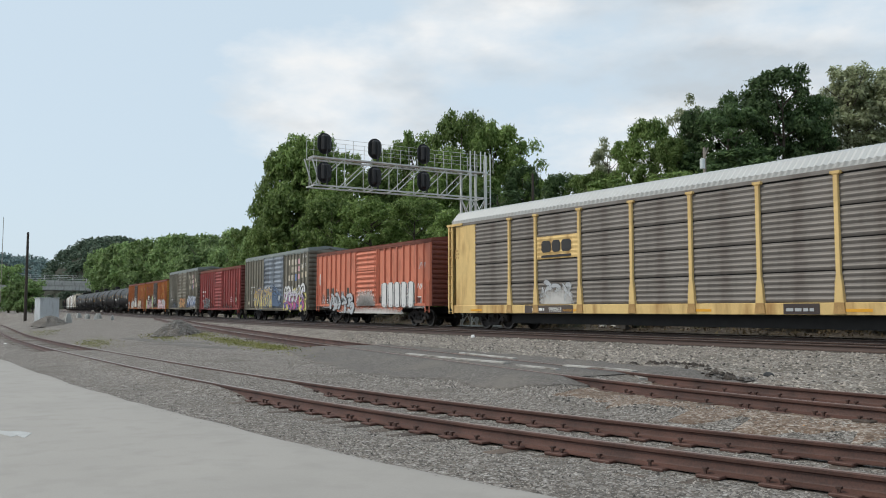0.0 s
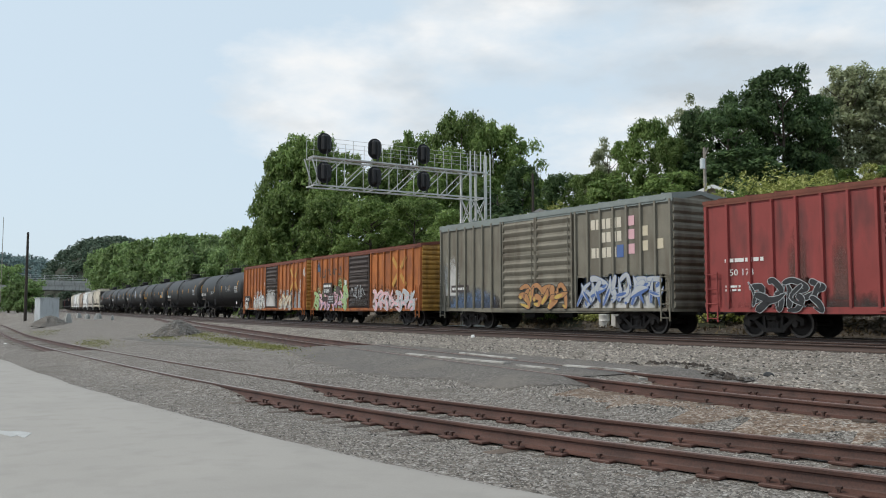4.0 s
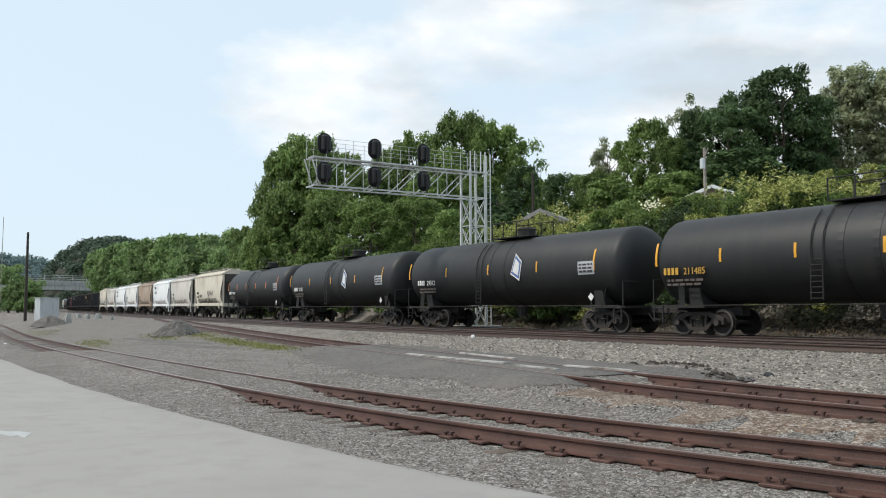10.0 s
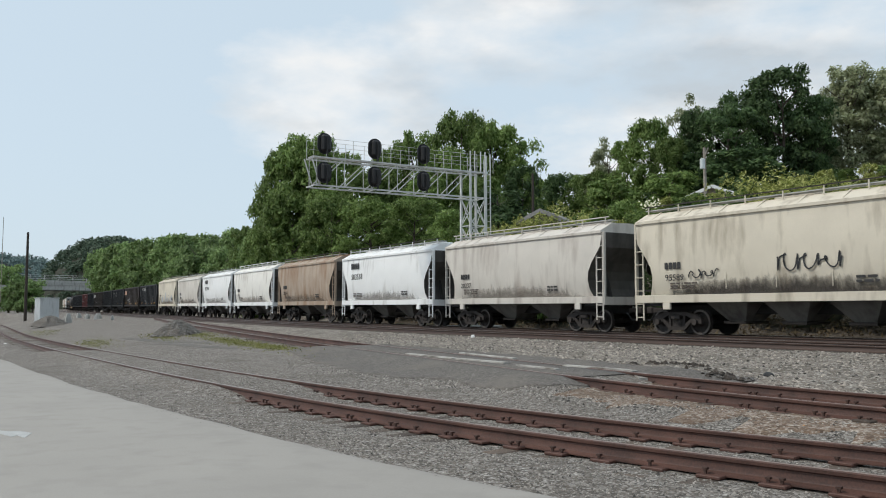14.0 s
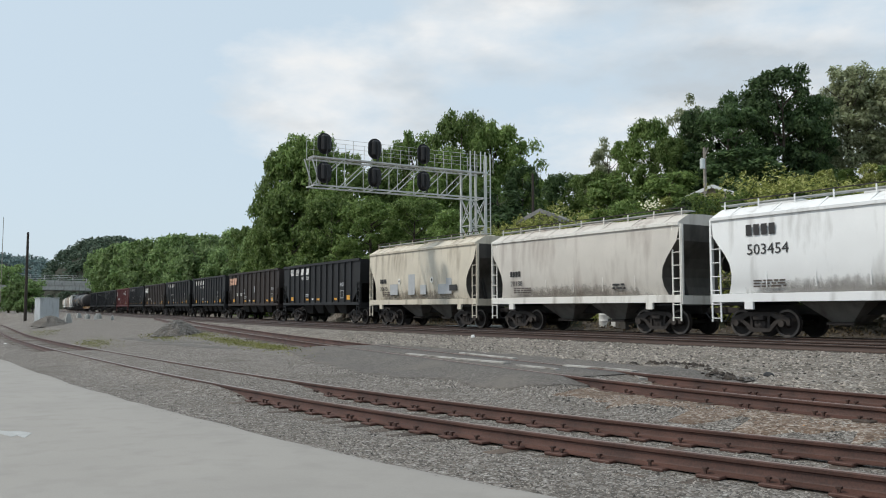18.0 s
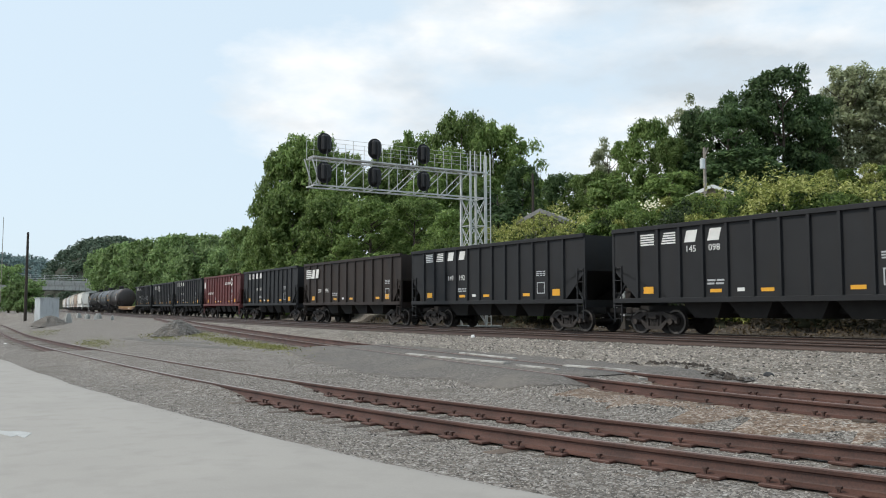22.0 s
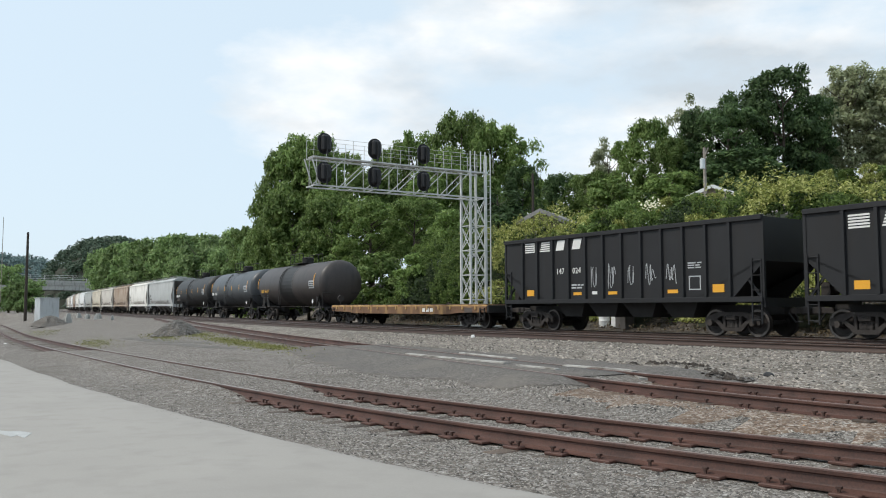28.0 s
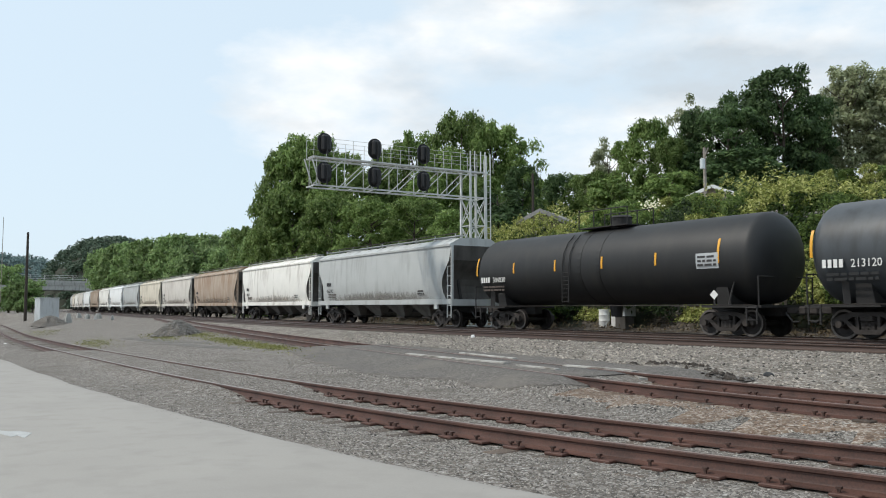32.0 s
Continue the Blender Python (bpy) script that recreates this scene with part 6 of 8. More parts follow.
def ladder(car, x, y, z0, z1, wide, material, name="ladder"):
    """Two rails and rungs on the near side."""
    n = max(2, int((z1 - z0) / 0.42))
    key = ("ladder", round(z1 - z0, 2), round(wide, 2))
    l = part(name, shape(key, lambda: Solid().box(-wide / 2 - 0.025, -wide / 2 + 0.025, -0.02, 0.02, 0, z1 - z0).box(wide / 2 - 0.025, wide / 2 + 0.025, -0.02, 0.02, 0, z1 - z0)), material, car, at=pose(x, y, z0))
    rk = ("rung", round(wide, 2))
    for i in range(n):
        part("rung", shape(rk, lambda: Solid().tube((-wide / 2, 0, 0), (wide / 2, 0, 0), 0.018, n=6)), material, l, at=pose(0, -0.02, 0.12 + i * (z1 - z0 - 0.2) / (n - 1)))
    return l


TRAIN = []


def car_at(name, left, L, label, category="freight car"):
    c = empty(name, pose(0, 0, 0), label, category, "train")
    TRAIN.append((c, left + L / 2))
    return c, left + L / 2


def wavy(x0, x1, z0, z1, y, depth, n, across=False):
    """A corrugated sheet, waves one above the other (or side by side), as thick as its waves are deep."""
    s = Solid()
    rows = []
    for i in range(n * 4 + 1):
        z = z0 + (z1 - z0) * i / (n * 4)
        d = depth * (0.0, 0.6, 1.0, 0.15)[i % 4]
        rows.append([(x0, y - d, z), (x1, y - d, z), (x1, y + 0.05, z), (x0, y + 0.05, z)])
    return s.loft(rows)


def boxcar(left, L, top, colour, door_colour, end_colour, roof_colour, label, doors, ribs, door_half, belly=0.16, low=0.98, roof_lip=0.12):
    c, mid = car_at("boxcar", left, L, label)
    W = 1.52
    h = L / 2
    running_gear(c, L, h - 2.25, mid)
    for sg, nm in ((-1, "side"), (1, "side")):
        part(nm, Solid().box(-h, h, min(sg * W, sg * (W - 0.06)), max(sg * W, sg * (W - 0.06)), low, top - 0.06), colour, c)
    part("floor", Solid().box(-h + 0.05, h - 0.05, -W + 0.06, W - 0.06, low + 0.02, low + 0.12), M_UNDER, c)
    part("side_sill", Solid().prism([(-h, low + 0.14), (-h, low), (-h * 0.62, low - 0.02), (-h * 0.55, low - belly), (h * 0.55, low - belly), (h * 0.62, low - 0.02), (h, low), (h, low + 0.14)], -W - 0.05, -W - 0.004), M_UNDER if 0.2 < belly < 0.3 else colour, c)
    part("top_chord", Solid().box(-h, h, -W - 0.05, -W - 0.004, top - 0.2, top - 0.02), roof_colour, c)
    rf = []
    for x in (-h - 0.04, h + 0.04):
        rf.append([(x, -W - 0.06, top - roof_lip), (x, -W - 0.06, top), (x, 0, top + 0.17), (x, W + 0.06, top), (x, W + 0.06, top - roof_lip), (x, 0, top + 0.03)])
    part("roof", Solid().loft(rf), roof_colour, c)
    for i in range(int(L / 1.1)):
        x = -h + 0.6 + i * 1.1
        part("roof_rib", shape(("roof_rib", W), lambda: Solid().add([(-0.04, -W, 0.0), (0.04, -W, 0.0), (0.04, 0, 0.17), (-0.04, 0, 0.17), (-0.04, W, 0), (0.04, W, 0), (-0.04, -W, 0.05), (0.04, -W, 0.05), (0.04, 0, 0.22), (-0.04, 0, 0.22), (-0.04, W, 0.05), (0.04, W, 0.05)],
              [(6, 7, 8, 9), (9, 8, 11, 10), (0, 1, 7, 6), (4, 10, 11, 5), (0, 6, 9, 3), (3, 9, 10, 4), (1, 2, 8, 7), (2, 5, 11, 8)])), roof_colour, c, at=pose(x, 0, top))
    for sg in (-1, 1):
        part("end", shape(("end", round(top - low, 2)), lambda: Solid().loft([[(d, -W, z), (d, W, z), (-0.03, W, z), (-0.03, -W, z)] for z, d in [(0.0, 0.02)] + [(0.1 + (top - low - 0.2) * (i + f) / 13, dd) for i in range(13) for f, dd in ((0.0, 0.0), (0.3, 0.07), (0.65, 0.07), (0.95, 0.0))] + [(top - low, 0.02)]])), end_colour, c, at=pose(sg * h, 0, low, 0, 0, 0 if sg > 0 else 180))
    # near side: ribs each side of the doors
    y = -W
    rib = shape(("rib", round(top - low, 2)), lambda: Solid().loft([[(-0.06, 0, z), (0.06, 0, z), (0.04, -0.085, z), (-0.04, -0.085, z)] for z in (0.12, top - low - 0.2)]))
    for sg in (-1, 1):
        span = h - door_half
        for i in range(ribs + 1):
            x = sg * (door_half + 0.1 + (span - 0.18) * i / ribs)
            part("rib", rib, colour, c, at=pose(x, y - 0.003, low))
    n = doors
    for i in range(n):
        x0, x1 = -door_half + 0.06 + i * (2 * door_half - 0.12) / n + 0.02, -door_half + 0.06 + (i + 1) * (2 * door_half - 0.12) / n - 0.02
        d = part("door", wavy(x0 + 0.06, x1 - 0.06, low + 0.16, top - 0.26, y - 0.04, 0.075, 11), door_colour, c, "ribbed sliding door")
        part("door_frame", Solid().box(x0, x0 + 0.07, y - 0.10, y - 0.01, low + 0.12, top - 0.22).box(x1 - 0.07, x1, y - 0.10, y - 0.01, low + 0.12, top - 0.22).box(x0, x1, y - 0.10, y - 0.01, (low + top) / 2 + 0.35, (low + top) / 2 + 0.45), door_colour, d)
        part("lock_bar", Solid().tube((x1 - 0.22, y - 0.12, low + 0.2), (x1 - 0.22, y - 0.12, top - 0.4), 0.02, n=6), door_colour, d)
    part("door_track", Solid().box(-door_half - 0.1, min(h - 0.2, door_half * 3 + 0.1), y - 0.09, y - 0.02, low + 0.02, low + 0.1), colour, c)
    part("door_track", Solid().box(-door_half - 0.1, min(h - 0.2, door_half * 3 + 0.1), y - 0.09, y - 0.02, top - 0.22, top - 0.16), roof_colour, c)
    for x in (-h + 0.32, h - 0.32):
        ladder(c, x, y - 0.10, low - 0.35, low + 1.35, 0.42, colour)
    part("brake_gear", Solid().tube((0.4, -0.5, 0.72), (1.3, -0.5, 0.72), 0.16, n=10).box(-1.6, -0.9, -0.9, -0.4, 0.55, 0.85), M_UNDER, c, "brake cylinder and reservoir")
    return c, y - 0.056, low, top


# autorack
def autorack(left):
    L, h, W = 27.4, 13.7, 1.52
    c, mid = car_at("autorack", left, L, "grimy galvanised autorack with yellow posts and a white corrugated roof", "autorack")
    running_gear(c, L, h - 3.1, mid, 0.75)
    part("side_sill", Solid().box(-h + 0.5, h - 0.5, -W - 0.04, -W + 0.1, 0.74, 1.12, 0.015), M_YELLOW, c)
    part("side_sill", Solid().box(-h + 0.5, h - 0.5, W - 0.1, W + 0.04, 0.74, 1.12, 0.015), M_YELLOW, c)
    part("deck", Solid().box(-h + 0.1, h - 0.1, -W, W, 0.95, 1.05), M_UNDER, c)
    xs = [-11.37, -8.68, -6.83, -4.05, -1.16, 1.67, 4.45, 7.19, 9.3, 11.4]
    z0, z1, rows = 1.14, 5.02, 4
    for a, b in zip(xs, xs[1:]):
        for i in range(rows):
            za, zb = z0 + (z1 - z0) * i / rows, z0 + (z1 - z0) * (i + 1) / rows - 0.045
            part("side_panel", shape(("side_panel", round(b - a, 2)), lambda: wavy(0, b - a - 0.02, 0, zb - za, 0, 0.034, 5)), M_RACK, c, at=pose(a, -W + 0.02, za))
    part("inner_side", Solid().box(-h + 1.0, h - 1.0, -W + 0.08, -W + 0.1, z0, z1), M_UNDER, c)
    part("far_side", Solid().box(-h + 1.0, h - 1.0, W - 0.1, W, z0, z1), M_RACK, c)
    for x in xs[1:-1]:
        p = part("post", shape("rack_post", lambda: Solid().loft([[(-w, 0, z), (w, 0, z), (w * 0.8, -d, z), (-w * 0.8, -d, z)] for z, w, d in ((1.12, 0.19, 0.07), (1.75, 0.13, 0.08), (1.95, 0.085, 0.08), (4.95, 0.085, 0.08), (5.0, 0.19, 0.1), (5.08, 0.2, 0.1))])), M_YELLOW, c, at=pose(x, -W - 0.005, 0))
        part("gusset", shape("gusset", lambda: Solid().loft([[(-0.2, 0, 0.78), (0.2, 0, 0.78), (0.2, -0.03, 0.78), (-0.2, -0.03, 0.78)], [(-0.15, 0, 1.12), (0.15, 0, 1.12), (0.15, -0.03, 1.12), (-0.15, -0.03, 1.12)]])), M_DECK, p, at=pose(0, -0.045, 0))
    part("eave", Solid().box(-h + 0.4, h - 0.4, -W - 0.03, -W + 0.06, 5.03, 5.16), M_RACK, c)
    for sg in (-1, 1):
        x0, x1 = (-h + 0.12, -h + 2.33) if sg < 0 else (h - 2.33, h - 0.12)
        part("corner_panel", Solid().box(x0 + 0.6 if sg < 0 else x0, x1 if sg < 0 else x1 - 0.6, -W - 0.01, -W + 0.05, 1.1, 5.03), M_YELLOW, c)
        e = part("end_door", Solid().box(-h + 0.05 if sg < 0 else h - 0.15, -h + 0.15 if sg < 0 else h - 0.05, -W + 0.05, W - 0.05, 1.1, 5.2, 0.03), M_YELLOW, c, "yellow end doors")
        for k in range(2):
            xx = (-h + 0.12 + k * 0.26) if sg < 0 else (h - 0.12 - k * 0.26)
            part("door_post", Solid().box(xx - 0.06, xx + 0.06, -W - 0.05, -W + 0.04, 0.95, 5.1), M_YELLOW, e)
        ladder(c, -h + 0.34 if sg < 0 else h - 0.34, -W - 0.07, 0.7, 4.9, 0.3, M_YELLOW)
        part("top_bar", Solid().box(-h - 0.02 if sg < 0 else h - 1.3, -h + 1.3 if sg < 0 else h + 0.02, -W - 0.08, -W + 0.06, 5.05, 5.16), M_YELLOW, c)
    nr = 112
    ring = []
    for i in range(nr * 2 + 1):
        x = -h + 0.35 + (L - 0.7) * i / (nr * 2)
        d = 0.07 if i % 2 else 0.0
        ring.append([(x, -W - 0.02, 5.16), (x, -W - 0.02 - d * 0.5, 5.3 + d * 0.5), (x, -W + 0.3, 5.66 + d), (x, -0.5, 5.83 + d), (x, 0.5, 5.83 + d), (x, W - 0.3, 5.66 + d), (x, W + 0.02, 5.16)])
    part("roof", Solid().loft(ring), M_RACK_ROOF, c)
    a, b = xs[2] + 0.14, xs[3] - 0.14
    part("emblem_plate", wavy(a - 0.04, b + 0.04, 3.08, 4.05, -W - 0.03, 0.02, 5), M_YELLOW, c, "yellow plate with a dark emblem")
    yy = -W - 0.06
    for k, (u, v) in enumerate(((0.28, 0.88), (0.96, 1.48), (1.56, 2.16))):
        x0, x1 = a + u, a + v
        q = [(x0, 3.46), (x0 + 0.1, 3.36), (x1 - 0.1, 3.36), (x1, 3.46), (x1, 3.76), (x1 - 0.1, 3.86), (x0 + 0.1, 3.86), (x0, 3.76)]
        part("emblem", Solid().prism(q, yy, yy + 0.01), M_LETTER_DARK, c, "dark block of the emblem")
    part("emblem_bar", Solid().box(a + 0.28, a + 2.16, yy, yy + 0.01, 3.14, 3.24), M_LETTER_DARK, c)
    plate("number_board", c, xs[2] - 0.75, xs[3] - 0.4, 0.76, 1.1, -W - 0.046, M_PATCH)
    letters("990863", 0.2, M_LETTER, c, xs[2] + 0.85, -W - 0.054, 0.82)
    bars_of_text(c, xs[2] - 0.25, xs[2] + 0.55, 0.82, 1.03, 1, -W - 0.054, M_LETTER, 4)
    plate("number_board", c, xs[6] + 0.85, xs[6] + 2.1, 0.76, 1.1, -W - 0.046, M_DOOR_DARK)
    bars_of_text(c, xs[6] + 0.95, xs[6] + 1.9, 0.82, 1.0, 1, -W - 0.054, SPRAY["silver"], 9)
    graffiti(c, xs[2] + 0.35, xs[3] - 0.5, 1.3, 2.05, 3, "silver", "black", -W - 0.005, 5, rim=0.02)
    haze(c, xs[2] + 0.2, xs[3] - 0.3, 1.15, 2.0, M_WASH, -W - 0.02)
    part("low_frame", Solid().box(-h + 4.6, h - 4.6, -1.1, 1.1, 0.3, 0.74), M_UNDER, c, "dark low centre frame")
    for x in (-h + 2.0, -h + 8.6, -h + 15.3, -h + 21):
        plate("reflector", c, x, x + 0.9, 0.84, 0.93, -W - 0.046, M_MARK)
    bars_of_text(c, -h + 0.62, -h + 0.98, 3.4, 3.9, 3, -W - 0.016, M_DECK, 3)


# tank cars
def ring_of(x, r, cz, n=36):
    return [(x, -r * math.sin(6.28319 * i / n), cz + r * math.cos(6.28319 * i / n)) for i in range(n)]


def tank_car(left, L, colour, number, mark_colour, label, R=1.58, cz=2.69, bands=False, diamond=False, sign=False, num_colour=None, marks=5, tint=None, prefix=True, seed=1, num_at=0.7):
    c, mid = car_at("tank_car", left, L, label, "tank car")
    h = L / 2
    e = 0.62
    running_gear(c, L, h - 1.75, mid, 0.9, 0.55, 3.0)
    rings = [ring_of(sg * (h - e + e * math.sin(a)), max(0.02, R * math.cos(a) ** 0.75), cz) for sg, angs in ((-1, (1.55, 1.35, 1.1, 0.85, 0.6, 0.35, 0.15, 0.0)), (1, (0.0, 0.15, 0.35, 0.6, 0.85, 1.1, 1.35, 1.55))) for a in angs]
    part("tank", Solid().loft(rings), colour, c, "riveted black steel tank" if not tint else "", smooth=True)
    for x in ((-0.55, 0.55) if not bands else (-1.7, 1.25)):
        part("weld_band", Solid().loft([ring_of(x - 0.09, R + 0.012, cz), ring_of(x + 0.09, R + 0.012, cz)]), M_TANK_BAND if not tint else colour, c)
    if bands:
        part("spill_stain", Solid().loft([ring_of(-1.6, R + 0.008, cz), ring_of(1.15, R + 0.008, cz)]), M_TANK_BAND, c, "tarry black spill round the tank")
    for sg in (-1, 1):
        x = sg * (h - 1.75)
        part("saddle", Solid().loft([[(x - 0.3, -1.1, 1.02), (x + 0.3, -1.1, 1.02), (x + 0.3, 1.1, 1.02), (x - 0.3, 1.1, 1.02)], [(x - 0.22, -1.25, cz - 0.8), (x + 0.22, -1.25, cz - 0.8), (x + 0.22, 1.25, cz - 0.8), (x - 0.22, 1.25, cz - 0.8)]]), M_UNDER, c)
        part("end_platform", Solid().box(min(sg * h, sg * (h - 2.4)), max(sg * h, sg * (h - 2.4)), -1.5, 1.5, 0.98, 1.06), M_UNDER, c)
        part("end_rail", Solid().tube((sg * (h - 0.1), -1.48, 1.05), (sg * (h - 0.1), -1.48, 2.0), 0.025, n=6).tube((sg * (h - 0.1), -1.48, 2.0), (sg * (h - 0.1), 1.48, 2.0), 0.025, n=6).tube((sg * (h - 0.1), 1.48, 2.0), (sg * (h - 0.1), 1.48, 1.05), 0.025, n=6), M_UNDER, c)
        part("brace", Solid().beam((sg * (h - 1.35), -1.4, 1.05), (sg * (h - 1.2), -1.25, 1.95), 0.2, 0.03), M_UNDER, c)
        lad = ladder(c, sg * (h - 0.35), -1.52, 0.45, 1.05, 0.4, M_UNDER, "step")
    part("side_rail", Solid().tube((-h + 0.3, -1.5, 1.06), (h - 0.3, -1.5, 1.06), 0.015, n=6), M_STEEL, c)
    part("top_platform", Solid().box(-1.4, 1.4, -0.75, 0.75, cz + R + 0.02, cz + R + 0.06), M_UNDER, c)
    part("dome", Solid().tube((0.35, 0, cz + R - 0.05), (0.35, 0, cz + R + 0.42), 0.42, 0.42, 16).tube((0.35, 0, cz + R + 0.42), (0.35, 0, cz + R + 0.5), 0.46, 0.36, 16), M_UNDER, c, "valve dome", smooth=True)
    for y in (-0.75, 0.75):
        rl = part("platform_rail", Solid().tube((-1.4, y, cz + R + 0.75), (1.4, y, cz + R + 0.75), 0.022, n=6), M_UNDER, c)
        for x in (-1.4, -0.5, 0.5, 1.4):
            part("rail_post", shape("tank_rail_post", lambda: Solid().tube((0, 0, 0), (0, 0, 0.7), 0.025, n=6)), M_UNDER, rl, at=pose(x, y, cz + R + 0.05))
    # ladder that follows the barrel
    s = Solid()
    for xx in (-1.5, -1.1):
        pts = [(xx, -(R + 0.06) * math.sin(a), cz + (R + 0.06) * math.cos(a)) for a in (0.6, 0.9, 1.2, 1.5)] + [(xx, -R - 0.07, 1.2)]
        for p, q in zip(pts, pts[1:]):
            s.tube(p, q, 0.022, n=6)
    side = part("side_ladder", s, M_UNDER, c)
    for i in range(8):
        part("rung", shape("tank_rung", lambda: Solid().tube((-0.2, 0, 0), (0.2, 0, 0), 0.016, n=6)), M_UNDER, side, at=pose(-1.3, -R - 0.07, 1.25 + i * 0.17))
    part("outlet", Solid().tube((0, 0, 0.62), (0, 0, cz - R + 0.1), 0.22, 0.3, 12), M_UNDER, c)

    def skin(x, a, w, t, name, material, text=None):
        """A flat marking that hugs the barrel at the angle a from the top."""
        n = 5
        rings = [[(x, -(R + q) * math.sin(a + w * (i / n - 0.5)), cz + (R + q) * math.cos(a + w * (i / n - 0.5))) for q in (0.002, 0.012)] + [(x + t, -(R + q) * math.sin(a + w * (i / n - 0.5)), cz + (R + q) * math.cos(a + w * (i / n - 0.5))) for q in (0.012, 0.002)] for i in range(n + 1)]
        return part(name, Solid().loft(rings), material, c)

    for i in range(marks):
        x = -h + 0.3 + i * (L - 1.95) / (marks - 1)
        skin(x, 1.52 if i not in (0, marks - 1) else 1.42, 0.30 if i not in (0, marks - 1) else 0.55, 0.09, "reflector", mark_colour)
    yt = -R - 0.014
    nc = num_colour or M_LETTER
    letters(number, 0.25, nc, c, -h + num_at + 0.9, yt, cz - 0.53, stretch=0.92)
    if prefix:
        s = Solid()
        for k in range(4):
            s.box(-h + num_at + k * 0.18, -h + num_at + k * 0.18 + 0.12, yt - 0.002, yt + 0.006, cz - 0.53, cz - 0.28)
        part("company_mark", s, nc, c)
    bars_of_text(c, -h + num_at + 0.1, -h + num_at + 1.7, cz - 0.95, cz - 0.65, 2, yt + 0.06, M_PATCH if not tint else M_TANK_BAND, seed)
    skin(h - 2.55, 1.63, 0.34, 0.95, "data_panel", SPRAY["silver"])
    bars_of_text(c, h - 2.48, h - 1.68, cz - 0.3, cz + 0.12, 3, yt + 0.0, M_LETTER_DARK, seed + 3)
    p = part("placard", Solid().add([(0, 0, 0.17), (0.17, 0, 0), (0, 0, -0.17), (-0.17, 0, 0), (0, 0.01, 0.17), (0.17, 0.01, 0), (0, 0.01, -0.17), (-0.17, 0.01, 0)], [(0, 1, 2, 3), (0, 1, 5, 4), (1, 2, 6, 5), (2, 3, 7, 6), (3, 0, 4, 7)]), M_LETTER, c, "white placard", at=pose(h - 1.85, -1.52, 1.42))
    part("placard_holder", Solid().box(-0.03, 0.03, 0.012, 0.04, -0.4, 0.15), M_UNDER, p)
    if diamond:
        def rhomb(k, yy):
            q = [(0, 0.62), (0.42, 0.25), (0.22, -0.62), (-0.42, -0.3)]
            return [(x0 * k, yy, z0 * k) for x0, z0 in q]
        for k, m, yy in ((1.0, M_LETTER, 0.0), (0.86, SPRAY["blue"], -0.006), (0.62, M_LETTER, -0.012)):
            pr = part("emblem", Solid().loft([rhomb(k, yy), rhomb(k, yy + 0.01)]), m, c, "white and blue leaf-shaped emblem", at=pose(1.55, -R - 0.012, cz + 0.12))
    if sign:
        skin(h - 3.3, 1.78, 0.22, 0.75, "sign", M_MARK)
        skin(h - 2.3, 1.8, 0.16, 0.4, "data_panel", SPRAY["silver"])
    return c, yt, h, cz


